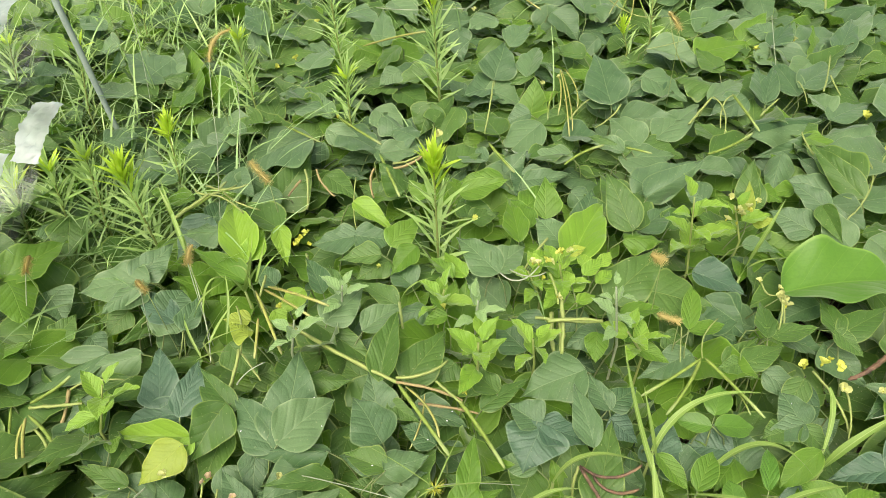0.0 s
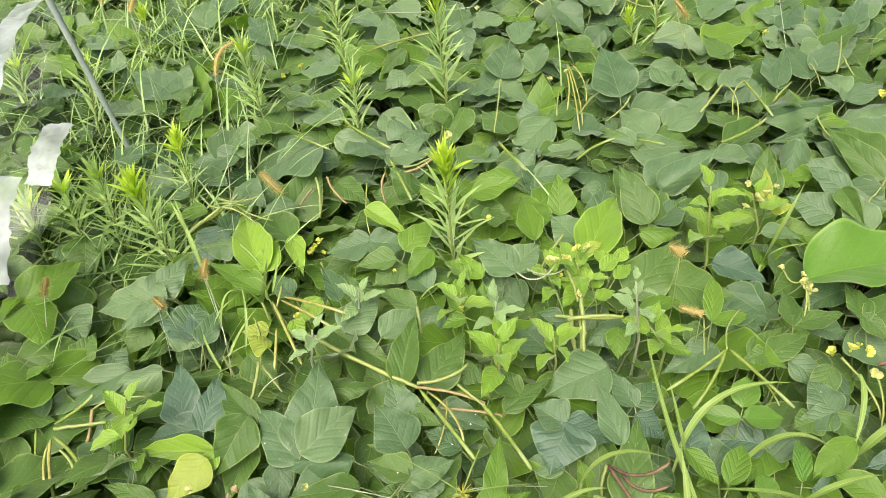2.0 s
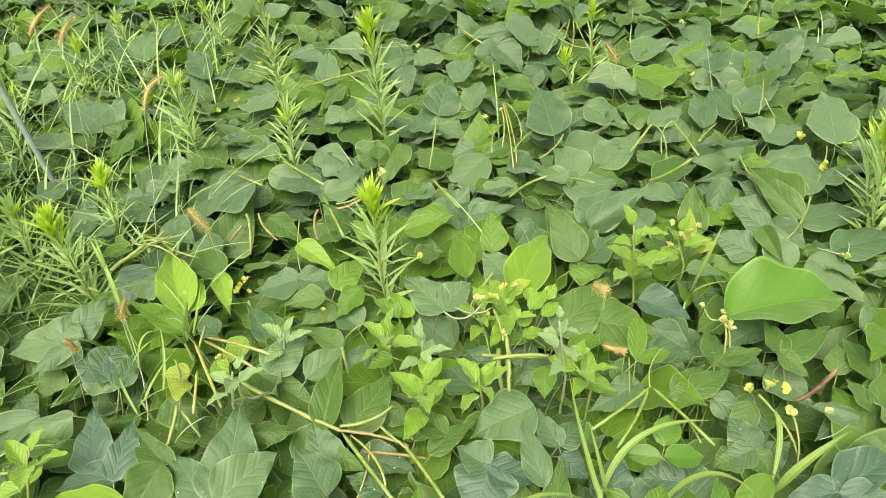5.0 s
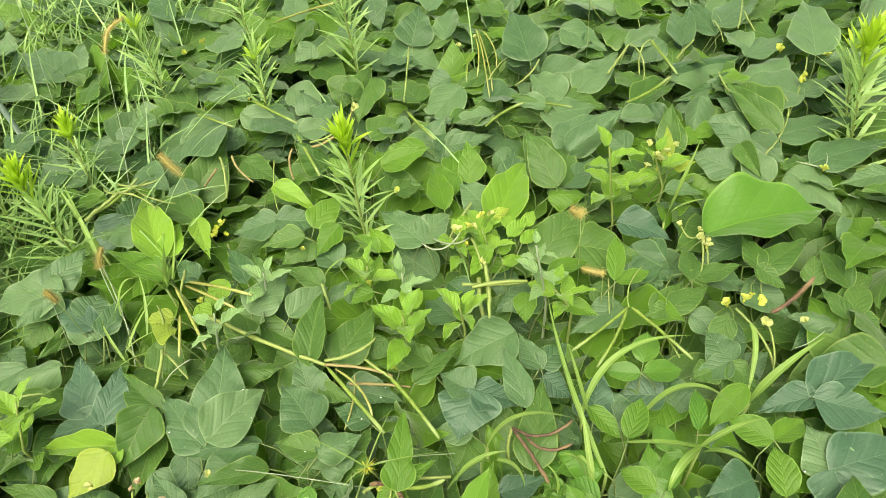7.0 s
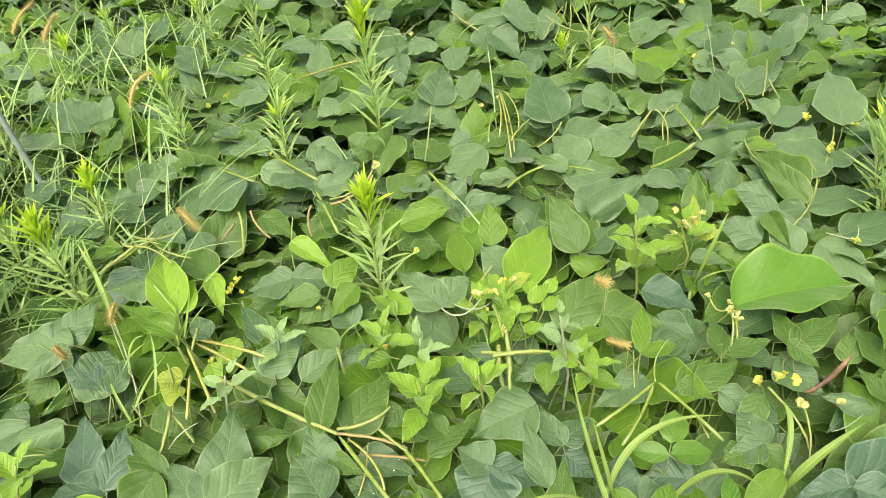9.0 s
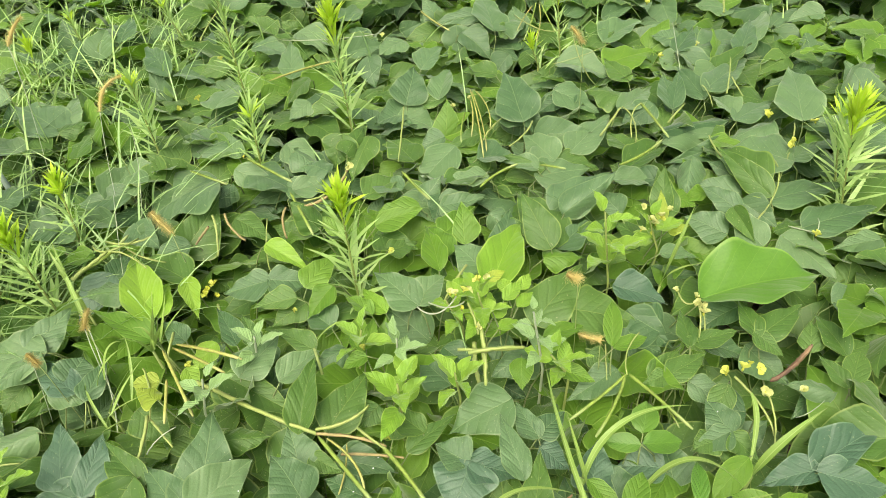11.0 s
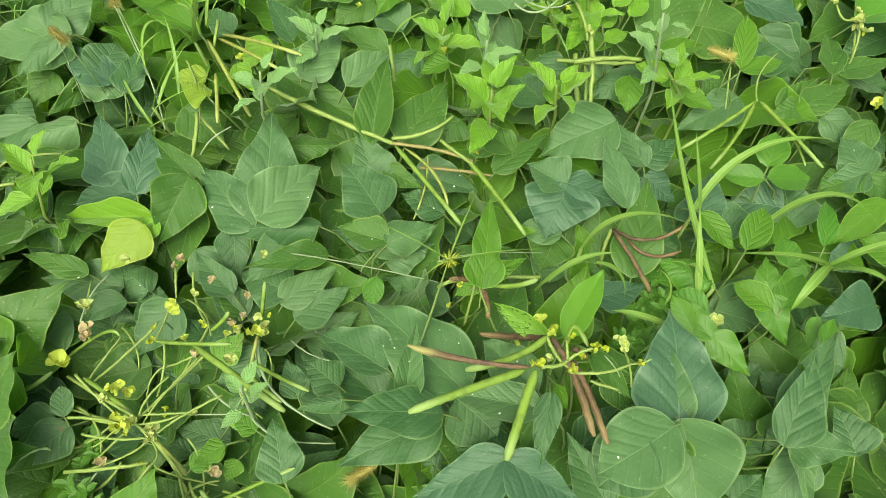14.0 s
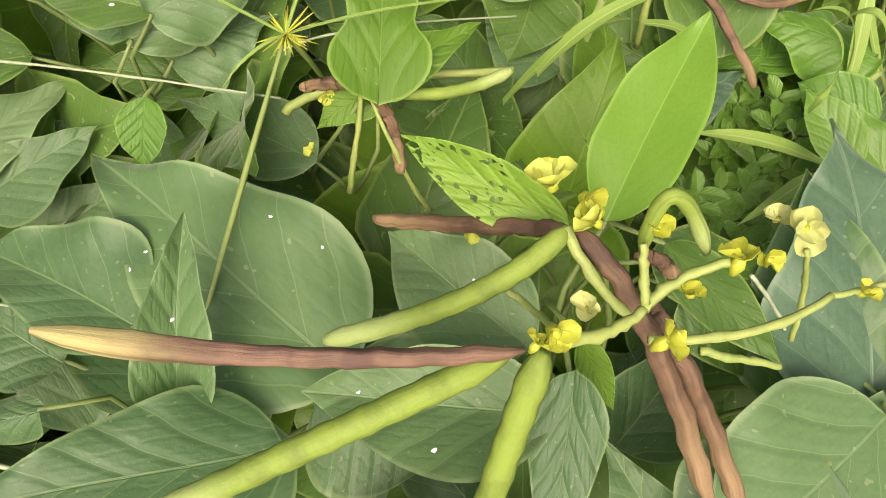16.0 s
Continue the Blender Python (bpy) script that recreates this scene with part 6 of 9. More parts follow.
leaf("d", -0.306, 1.271, 0.550, 1, 10, -45, 0.087, 0.070, 4)
leaf("m", 0.383, 0.991, 0.511, 2, 0, 21, 0.158, 0.099)
leaf("d", 0.394, 1.069, 0.523, 5, 15, -53, 0.153, 0.093)
leaf("p", 0.378, 1.174, 0.524, -2, 21, -76, 0.110, 0.085)
leaf("p", 0.372, 1.181, 0.540, -4, -10, 59, 0.085, 0.044, 1)
leaf("p", 0.273, 1.168, 0.531, -5, 1, 86, 0.092, 0.074, 2)
leaf("l", 0.185, 1.037, 0.506, 1, 7, -39, 0.095, 0.065)
leaf("d", 0.285, 0.991, 0.503, 18, 3, -14, 0.085, 0.055)
leaf("d", 0.384, 0.982, 0.505, 7, -1, -49, 0.088, 0.064, 1)
leaf("m", 0.437, 0.990, 0.507, 2, 3, -41, 0.079, 0.046, 2)
leaf("p", 0.523, 1.147, 0.528, -9, 12, -93, 0.085, 0.058, 3)
leaf("m", 0.595, 1.041, 0.520, 14, -5, -6, 0.115, 0.056)
leaf("l", 0.621, 1.085, 0.526, -13, 10, -119, 0.043, 0.050)
leaf("p", 0.726, 0.943, 0.527, 9, -16, 16, 0.091, 0.061)
leaf("d", 0.681, 0.986, 0.519, -1, -29, 50, 0.077, 0.068)
leaf("m", 0.829, 0.982, 0.526, -16, -1, 83, 0.059, 0.080, 4)


# ---- pods, stalks, flowers and grass ----
POD = {"g": M_POD, "y": M_POD_Y, "b": M_POD_B, "by": M_POD_BY}
POD_LABEL = {"g": "plump green pod", "y": "ripening yellow-green pod", "b": "shrivelled brown dry pod", "by": "half-ripe pod, brown with a yellow tip"}
STALK = {"s": M_STEM, "d": M_DRY, "p": M_PALE}
RNG = random.Random(77)


def pod(kind, a, b, c, r):
    plant = nearest_plant(a[0], a[1])[0]
    n = 30 if r > 0.0024 else 18
    pts, radii = bend(a, b, c, n), []
    seeds = max(5, int((Vector(c) - Vector(a)).length / (r * 2.4)))
    dry = kind in ("b", "by")
    rough = 0.05 if dry else 0.06
    for i in range(n + 1):
        v = i / n
        end = min(1.0, (v + 0.02) * 9) * min(1.0, (1.02 - v) * 11) ** 0.7
        swell = 0.66 + 0.5 * v ** 1.5 if kind == "by" else 1.0
        if kind == "by":
            end *= min(1.0, (1.02 - v) * 4.5) ** 0.8
            rough = 0.06 * (1 - v)
        radii.append(swell * r * max(0.12, end ** 0.6) * (1 + rough * math.sin(v * seeds * 6.28 + r * 9e3)))
    for i, p in enumerate(pts):
        if dry:
            p += (1.0 if kind == "b" else 1 - i / n) * Vector((0.12 * r * math.sin(i * 1.7), 0.12 * r * math.cos(i * 2.1), 0.25 * r * math.sin(i * 0.9)))
    tube("pod", pts, radii, POD[kind], plant, 16 if dry else 10, POD_LABEL[kind], 0.13 if dry else 0.0, 0.22)


def stalk(kind, a, b, c, r):
    plant = nearest_plant(a[0], a[1])[0]
    pts = bend(a, b, c, 12)
    for i, p in enumerate(pts[1:-1]):
        p += Vector((RNG.gauss(0, 0.14), RNG.gauss(0, 0.14), RNG.gauss(0, 0.14))) * r
    tube("stalk", pts, [r * (1.1 - 0.25 * i / 12) * (1.25 if i in (4, 8) else 1.0) for i in range(13)], STALK[kind], plant, 6)


def petal_data(seed):
    return leaf_data(10, 8, 0.55, 0.45, 0.0, 0.1, -0.35, 0.06, seed, curl=-0.7)


PETALS = {k: [mesh_of("petal", *petal_data(s), m) for s in (31, 32, 33)] for k, m in (("y", M_PETAL), ("w", M_PETAL_W), ("o", M_PETAL_O), ("g", M_BUD))}
FLOWER_LABEL = {"y": "small yellow bean flower", "w": "cream fading bean flower", "o": "withered brownish bean flower", "g": "yellow-green flower buds"}


def flower(kind, at, size):
    size *= 0.82
    plant = nearest_plant(at[0], at[1])[0]
    turn, tilt = RNG.uniform(0, 360), RNG.uniform(10, 60)
    base = pose(*at, tilt, 0, turn)
    v, f, t = tube_data([(0, -0.15 * size, -0.5 * size), (0, -0.05 * size, -0.2 * size), (0, 0.05 * size, 0.1 * size)], [0.08 * size, 0.2 * size, 0.12 * size], 6)
    head = piece("flower", mesh_of("calyx", v, f, t, M_BUD), plant, base, FLOWER_LABEL[kind])
    count = 5 if kind != "g" else 4
    for i in range(count):
        s = size * RNG.uniform(0.75, 1.1) * (0.6 if kind == "g" else 1.0)
        m = base @ pose(0, 0, 0, 25 + RNG.uniform(-20, 35), RNG.gauss(0, 15), 360 / count * i + RNG.uniform(-25, 25)) @ Matrix.Diagonal((s * 0.95, s, s, 1))
        ob = new("petal", RNG.choice(PETALS[kind]))
        ob.parent = head
        ob.matrix_basis = base.inverted() @ m


GRASSES = []


def grass_at(p):
    for g in GRASSES:
        if (g.location.xy - Vector((p[0], p[1]))).length < 0.09:
            return g
    g = thing("grass_plant", p[0], p[1], 0.0, "light green grass with broad arching blades", "grass", "grass among the beans")
    root = Vector((p[0], p[1], -0.005))
    tube("culm", bend(root, root + Vector((0.005, 0.004, p[2] / 2)), (p[0], p[1], p[2]), 6), [0.0022] * 7, M_THIN, g, 6)
    GRASSES.append(g)
    return g


def blade_data(pts, width, twist=0.0):
    verts, faces, uvs = [], [], []
    n = len(pts) - 1
    for i, p in enumerate(pts):
        v = i / n
        d = (pts[min(i + 1, n)] - pts[max(i - 1, 0)]).normalized()
        s = d.cross(Vector((0, 0.25, 1)))
        s = s.normalized() if s.length > 1e-3 else Vector((1, 0, 0))
        s = Matrix.Rotation(twist * v, 3, d) @ s
        u = s.cross(d)
        w = width * 0.5 * min(1.0, 0.55 + 1.8 * v) * max(0.03, 1 - v ** 2.4)
        for a in (-1, -0.5, 0, 0.5, 1):
            verts.append(p + s * (a * w) + u * (abs(a) * w * 0.22))
            uvs.append((a, v))
    for i in range(n):
        for k in range(4):
            q = i * 5 + k
            faces.append((q, q + 1, q + 6, q + 5))
    return verts, faces, uvs


def blade(a, b, c, width):
    g = grass_at(a)
    o = Vector(a)
    v, f, t = blade_data([p - o for p in bend(a, b, c, 18)], 1.15 * width, RNG.uniform(-0.5, 0.5))
    piece("blade", mesh_of("blade", v, f, t, M_BLADE), g, Matrix.Translation(o))


def spike(kind, a, b, c, width):
    """A foxtail: a bristly seed head."""
    width *= 1.7
    top = thing("foxtail_grass", a[0], a[1], 0.0, "tawny bristly foxtail seed head on a thin stem", "grass", "foxtails")
    end = Vector(c if c[2] < a[2] else a)
    root = Vector((end.x + 0.02, end.y - 0.01, 0.0))
    tube("stem", bend(root, root.lerp(end, 0.5) + Vector((0.006, 0, 0)), end, 10), [0.0011 - 0.00004 * i for i in range(11)], M_THIN, top, 5)
    pts = bend(a, b, c, 14)
    o = Vector(a)
    chunks = [tube_data([p - o for p in pts], [width * 0.18 * math.sin(math.pi * (0.12 + 0.8 * i / 14)) for i in range(15)], 7)]
    for k in range(900):
        i = RNG.random() * 13.9
        p = pts[int(i)].lerp(pts[int(i) + 1], i % 1) - o
        d = (pts[int(i) + 1] - pts[int(i)]).normalized()
        out = Vector((RNG.gauss(0, 1), RNG.gauss(0, 1), RNG.gauss(0, 1)))
        out = (out - out.dot(d) * d).normalized()
        tip = p + (out + d * RNG.uniform(0.1, 0.9)).normalized() * width * RNG.uniform(0.3, 0.95)
        side = d.cross(out) * 0.00035
        chunks.append(([p - side, p + side, tip], [(0, 1, 2)], [(0, 0), (1, 0), (0.5, 1)]))
    v, f, t = merge(chunks)
    piece("seed_head", mesh_of("seed_head", v, f, t, M_SPIKE), top, Matrix.Translation(o), "bristly tawny seed head")


def sedge(kind, a, b, c, r):
    """A sedge stem with a star of spikelets at its head; a is the head."""
    g = thing("sedge", c[0], c[1], 0.0, "thin sedge with a star-shaped yellow-green head", "sedge")
    pts = bend(a, b, c, 16)
    back = Vector((a[0] + 0.02, a[1] + 0.06, 0.0))
    tube("stalk", bend(back, back.lerp(Vector(a), 0.6) + Vector((0.01, 0.01, 0)), a, 10), [0.0013] * 11, M_THIN, g, 5)
    tube("stem", pts, [r * (0.55 + 0.5 * math.sin(math.pi * (i + 1) / 18)) for i in range(17)], M_THIN, g, 6)
    o = Vector(a)
    for k in range(26):
        d = Vector((RNG.gauss(0, 1), RNG.gauss(0, 1), RNG.gauss(0, 0.6))).normalized()
        far = RNG.uniform(0.009, 0.016)
        tube("spikelet", [o, o + d * far * 0.5, o + d * far], [0.0003, 0.0006, 0.0002], M_BUD, g, 4)
    for k, (dx, dy) in enumerate(((-0.10, 0.06), (0.10, 0.02), (0.03, 0.09), (-0.03, -0.02))):
        tip = o + Vector((dx, dy, -0.01))
        v, f, t = blade_data([p - o for p in bend(o, o.lerp(tip, 0.5) + Vector((0, 0, 0.006)), tip, 8)], 0.0022)
        piece("bract", mesh_of("bract", v, f, t, M_BLADE), g, Matrix.Translation(o))


def fleck(place, size):
    """A white fleck of dirt on a leaf."""
    plant = nearest_plant(place[0], place[1])[0]
    ring = [(0.0, 0.0, size * 0.25)]
    for k in range(9):
        an, r = k * 0.698, size * RNG.uniform(0.55, 1.1)
        ring.append((r * math.cos(an), 0.7 * r * math.sin(an), 0.0))
    faces = [(0, k + 1, (k + 1) % 9 + 1) for k in range(9)]
    piece("fleck", mesh_of("fleck", ring, faces, None, M_FLECK), plant, pose(*place, RNG.uniform(-15, 15), RNG.uniform(-15, 15), RNG.uniform(0, 360)))


pod("by", (0.127, 0.319, 0.607), (0.073, 0.321, 0.617), (0.026, 0.329, 0.627), 0.0029)
pod("g", (0.124, 0.319, 0.600), (0.076, 0.302, 0.597), (0.027, 0.285, 0.587), 0.0036)
pod("g", (0.133, 0.319, 0.600), (0.123, 0.292, 0.575), (0.111, 0.256, 0.545), 0.0042)
pod("b", (0.149, 0.353, 0.585), (0.167, 0.324, 0.580), (0.186, 0.275, 0.555), 0.0030)
pod("b", (0.167, 0.335, 0.578), (0.180, 0.314, 0.570), (0.199, 0.270, 0.548), 0.0028)
pod("g", (0.146, 0.353, 0.590), (0.118, 0.338, 0.578), (0.075, 0.331, 0.560), 0.0033)
pod("b", (0.148, 0.356, 0.578), (0.125, 0.367, 0.550), (0.090, 0.381, 0.520), 0.0027)
pod("g", (0.161, 0.342, 0.600), (0.164, 0.351, 0.618), (0.178, 0.341, 0.600), 0.0020)
pod("g", (0.089, 0.449, 0.500), (0.121, 0.443, 0.500), (0.152, 0.447, 0.510), 0.0028)
pod("b", (0.087, 0.449, 0.500), (0.074, 0.452, 0.498), (0.059, 0.455, 0.490), 0.0027)
pod("b", (0.089, 0.445, 0.500), (0.098, 0.436, 0.490), (0.102, 0.416, 0.475), 0.0030)
pod("b", (0.170, 0.348, 0.570), (0.178, 0.346, 0.570), (0.181, 0.340, 0.570), 0.0024)
stalk("s", (0.137, 0.321, 0.604), (0.150, 0.323, 0.600), (0.160, 0.328, 0.598), 0.0016)
stalk("s", (0.160, 0.328, 0.598), (0.169, 0.334, 0.600), (0.181, 0.337, 0.605), 0.0015)
stalk("s", (0.163, 0.321, 0.590), (0.191, 0.321, 0.590), (0.215, 0.329, 0.590), 0.0013)
stalk("s", (0.215, 0.329, 0.590), (0.225, 0.330, 0.592), (0.232, 0.332, 0.595), 0.0009)
stalk("s", (0.183, 0.318, 0.575), (0.196, 0.315, 0.572), (0.208, 0.312, 0.570), 0.0013)
stalk("s", (0.145, 0.353, 0.590), (0.155, 0.335, 0.585), (0.168, 0.325, 0.580), 0.0016)
stalk("s", (0.134, 0.344, 0.550), (0.140, 0.335, 0.560), (0.141, 0.324, 0.590), 0.0012)
stalk("s", (0.160, 0.329, 0.600), (0.159, 0.336, 0.605), (0.158, 0.342, 0.610), 0.0012)
stalk("s", (0.022, 0.304, 0.450), (0.040, 0.320, 0.450), (0.061, 0.335, 0.455), 0.0013)
stalk("p", (0.194, 0.336, 0.590), (0.204, 0.329, 0.580), (0.209, 0.322, 0.575), 0.0006)
stalk("s", (0.225, 0.321, 0.550), (0.220, 0.333, 0.570), (0.211, 0.342, 0.590), 0.0010)
stalk("s", (0.076, 0.414, 0.460), (0.082, 0.432, 0.480), (0.087, 0.447, 0.500), 0.0014)
stalk("s", (0.115, 0.406, 0.450), (0.104, 0.416, 0.475), (0.090, 0.445, 0.500), 0.0012)
stalk("p", (-0.134, 0.378, 0.500), (-0.115, 0.329, 0.490), (-0.055, 0.296, 0.470), 0.0013)
pod("g", (-0.197, 0.369, 0.505), (-0.151, 0.340, 0.495), (-0.104, 0.312, 0.475), 0.0036)
pod("g", (-0.235, 0.371, 0.510), (-0.200, 0.369, 0.510), (-0.156, 0.368, 0.515), 0.0020)
pod("y", (-0.133, 0.379, 0.510), (-0.138, 0.349, 0.500), (-0.146, 0.316, 0.480), 0.0019)
pod("g", (-0.135, 0.398, 0.500), (-0.133, 0.414, 0.510), (-0.130, 0.432, 0.525), 0.0022)
pod("y", (-0.245, 0.291, 0.460), (-0.223, 0.274, 0.455), (-0.204, 0.255, 0.440), 0.0027)
pod("g", (-0.180, 0.221, 0.450), (-0.134, 0.240, 0.460), (-0.087, 0.258, 0.475), 0.0018)
pod("g", (-0.185, 0.387, 0.500), (-0.172, 0.393, 0.510), (-0.163, 0.400, 0.520), 0.0022)
stalk("s", (-0.328, 0.255, 0.440), (-0.283, 0.259, 0.445), (-0.240, 0.264, 0.450), 0.0020)
stalk("s", (-0.348, 0.351, 0.450), (-0.301, 0.327, 0.460), (-0.252, 0.303, 0.470), 0.0018)
stalk("s", (-0.185, 0.362, 0.500), (-0.233, 0.327, 0.470), (-0.302, 0.264, 0.440), 0.0015)
stalk("s", (-0.300, 0.303, 0.460), (-0.249, 0.299, 0.465), (-0.211, 0.308, 0.470), 0.0014)
stalk("s", (-0.245, 0.288, 0.450), (-0.214, 0.257, 0.440), (-0.185, 0.205, 0.420), 0.0019)
stalk("s", (-0.199, 0.248, 0.440), (-0.181, 0.227, 0.440), (-0.146, 0.219, 0.430), 0.0018)
stalk("s", (-0.351, 0.290, 0.420), (-0.323, 0.284, 0.430), (-0.279, 0.311, 0.450), 0.0015)
stalk("s", (-0.191, 0.398, 0.490), (-0.200, 0.370, 0.490), (-0.218, 0.346, 0.470), 0.0013)
stalk("s", (-0.248, 0.399, 0.490), (-0.264, 0.382, 0.480), (-0.325, 0.339, 0.450), 0.0015)
stalk("s", (-0.322, 0.238, 0.420), (-0.293, 0.242, 0.430), (-0.268, 0.264, 0.450), 0.0015)
stalk("p", (-0.109, 0.389, 0.470), (-0.085, 0.371, 0.480), (-0.063, 0.367, 0.470), 0.0007)
stalk("p", (-0.202, 0.308, 0.470), (-0.169, 0.309, 0.470), (-0.137, 0.310, 0.470), 0.0007)
stalk("p", (-0.141, 0.310, 0.470), (-0.109, 0.289, 0.460), (-0.056, 0.289, 0.440), 0.0009)
stalk("p", (-0.184, 0.335, 0.480), (-0.164, 0.318, 0.475), (-0.139, 0.308, 0.470), 0.0011)
stalk("s", (-0.200, 0.730, 0.500), (-0.095, 0.671, 0.500), (-0.012, 0.630, 0.500), 0.0031)
pod("g", (-0.008, 0.623, 0.505), (0.033, 0.577, 0.490), (0.072, 0.535, 0.470), 0.0029)
pod("y", (0.004, 0.619, 0.505), (0.040, 0.589, 0.495), (0.056, 0.555, 0.480), 0.0019)
pod("g", (0.078, 0.607, 0.500), (0.108, 0.572, 0.490), (0.146, 0.520, 0.475), 0.0028)
pod("y", (0.031, 0.613, 0.500), (0.028, 0.581, 0.480), (0.015, 0.548, 0.460), 0.0013)
stalk("s", (-0.013, 0.637, 0.500), (0.029, 0.644, 0.505), (0.060, 0.665, 0.510), 0.0024)
stalk("d", (-0.012, 0.630, 0.500), (0.038, 0.622, 0.500), (0.085, 0.605, 0.500), 0.0021)
stalk("d", (0.022, 0.606, 0.485), (0.069, 0.602, 0.485), (0.108, 0.595, 0.485), 0.0020)
stalk("s", (0.046, 0.632, 0.505), (0.066, 0.613, 0.505), (0.085, 0.601, 0.500), 0.0020)
pod("y", (-0.242, 0.792, 0.515), (-0.187, 0.773, 0.520), (-0.132, 0.752, 0.520), 0.0025)
pod("y", (-0.257, 0.777, 0.520), (-0.223, 0.723, 0.510), (-0.190, 0.669, 0.500), 0.0025)
pod("y", (-0.241, 0.729, 0.510), (-0.237, 0.699, 0.500), (-0.233, 0.666, 0.490), 0.0023)
pod("y", (-0.249, 0.790, 0.510), (-0.206, 0.766, 0.510), (-0.161, 0.744, 0.500), 0.0022)
pod("g", (-0.201, 0.875, 0.500), (-0.183, 0.836, 0.500), (-0.172, 0.809, 0.490), 0.0020)
stalk("s", (-0.262, 0.681, 0.490), (-0.259, 0.629, 0.480), (-0.270, 0.593, 0.470), 0.0024)
stalk("s", (-0.262, 0.683, 0.480), (-0.238, 0.658, 0.480), (-0.220, 0.640, 0.470), 0.0017)
stalk("p", (-0.254, 0.631, 0.470), (-0.240, 0.648, 0.480), (-0.215, 0.660, 0.490), 0.0009)
stalk("s", (-0.250, 0.812, 0.520), (-0.248, 0.788, 0.520), (-0.252, 0.774, 0.510), 0.0021)
stalk("s", (-0.288, 0.760, 0.500), (-0.270, 0.723, 0.490), (-0.261, 0.678, 0.480), 0.0015)
pod("g", (0.430, 0.691, 0.515), (0.390, 0.667, 0.500), (0.343, 0.644, 0.480), 0.0024)
pod("g", (0.428, 0.689, 0.515), (0.404, 0.649, 0.500), (0.373, 0.614, 0.480), 0.0024)
pod("g", (0.434, 0.691, 0.515), (0.467, 0.662, 0.500), (0.510, 0.618, 0.480), 0.0025)
pod("g", (0.471, 0.670, 0.490), (0.487, 0.648, 0.480), (0.496, 0.628, 0.470), 0.0015)
stalk("s", (0.431, 0.691, 0.515), (0.440, 0.728, 0.520), (0.464, 0.756, 0.530), 0.0011)
stalk("s", (0.418, 0.761, 0.500), (0.416, 0.743, 0.490), (0.413, 0.711, 0.470), 0.0011)
pod("b", (0.637, 0.677, 0.500), (0.669, 0.690, 0.510), (0.709, 0.718, 0.525), 0.0031)
pod("b", (0.242, 0.521, 0.490), (0.263, 0.485, 0.485), (0.282, 0.453, 0.470), 0.0024)
pod("b", (0.243, 0.521, 0.492), (0.279, 0.505, 0.495), (0.321, 0.522, 0.500), 0.0019)
pod("b", (0.258, 0.510, 0.490), (0.282, 0.491, 0.485), (0.317, 0.497, 0.485), 0.0019)
stalk("s", (0.242, 0.521, 0.490), (0.236, 0.506, 0.470), (0.238, 0.497, 0.440), 0.0020)
stalk("s", (0.579, 0.674, 0.520), (0.608, 0.632, 0.500), (0.617, 0.601, 0.480), 0.0017)
stalk("s", (0.613, 0.645, 0.520), (0.617, 0.614, 0.500), (0.613, 0.579, 0.460), 0.0014)
stalk("s", (0.572, 0.764, 0.500), (0.579, 0.789, 0.510), (0.580, 0.809, 0.520), 0.0014)
stalk("s", (0.217, 0.769, 0.510), (0.216, 0.728, 0.500), (0.222, 0.707, 0.480), 0.0034)
stalk("s", (0.228, 0.752, 0.510), (0.229, 0.727, 0.500), (0.228, 0.701, 0.480), 0.0021)
stalk("s", (0.190, 0.749, 0.520), (0.248, 0.745, 0.520), (0.289, 0.747, 0.520), 0.0024)
stalk("s", (-0.032, 0.557, 0.470), (-0.028, 0.542, 0.460), (-0.022, 0.525, 0.450), 0.0027)
stalk("p", (0.150, 0.821, 0.550), (0.179, 0.803, 0.555), (0.205, 0.809, 0.560), 0.0011)
stalk("p", (0.045, 0.486, 0.470), (0.087, 0.497, 0.470), (0.166, 0.500, 0.470), 0.0006)
stalk("p", (-0.123, 0.494, 0.470), (-0.054, 0.480, 0.475), (0.046, 0.461, 0.470), 0.0007)
stalk("s", (0.046, 0.458, 0.460), (0.081, 0.466, 0.470), (0.159, 0.464, 0.480), 0.0024)
stalk("s", (-0.379, 0.678, 0.440), (-0.380, 0.634, 0.430), (-0.363, 0.602, 0.420), 0.0021)
stalk("p", (0.665, 0.634, 0.470), (0.684, 0.636, 0.480), (0.706, 0.647, 0.490), 0.0006)
pod("g", (-0.531, 0.566, 0.490), (-0.509, 0.591, 0.490), (-0.489, 0.610, 0.500), 0.0026)
pod("g", (-0.523, 0.547, 0.490), (-0.485, 0.522, 0.470), (-0.465, 0.490, 0.450), 0.0026)
pod("y", (-0.524, 0.543, 0.490), (-0.520, 0.511, 0.470), (-0.506, 0.473, 0.440), 0.0023)
pod("y", (-0.531, 0.540, 0.480), (-0.532, 0.519, 0.470), (-0.521, 0.491, 0.460), 0.0019)
stalk("s", (-0.536, 0.565, 0.480), (-0.498, 0.571, 0.480), (-0.463, 0.577, 0.480), 0.0024)
stalk("d", (-0.494, 0.599, 0.480), (-0.495, 0.573, 0.460), (-0.499, 0.539, 0.440), 0.0027)
stalk("s", (-0.518, 0.538, 0.470), (-0.494, 0.515, 0.450), (-0.499, 0.492, 0.430), 0.0020)
stalk("s", (-0.492, 0.599, 0.480), (-0.462, 0.609, 0.490), (-0.414, 0.615, 0.490), 0.0015)
pod("g", (-0.563, 0.565, 0.480), (-0.552, 0.523, 0.460), (-0.541, 0.472, 0.430), 0.0019)
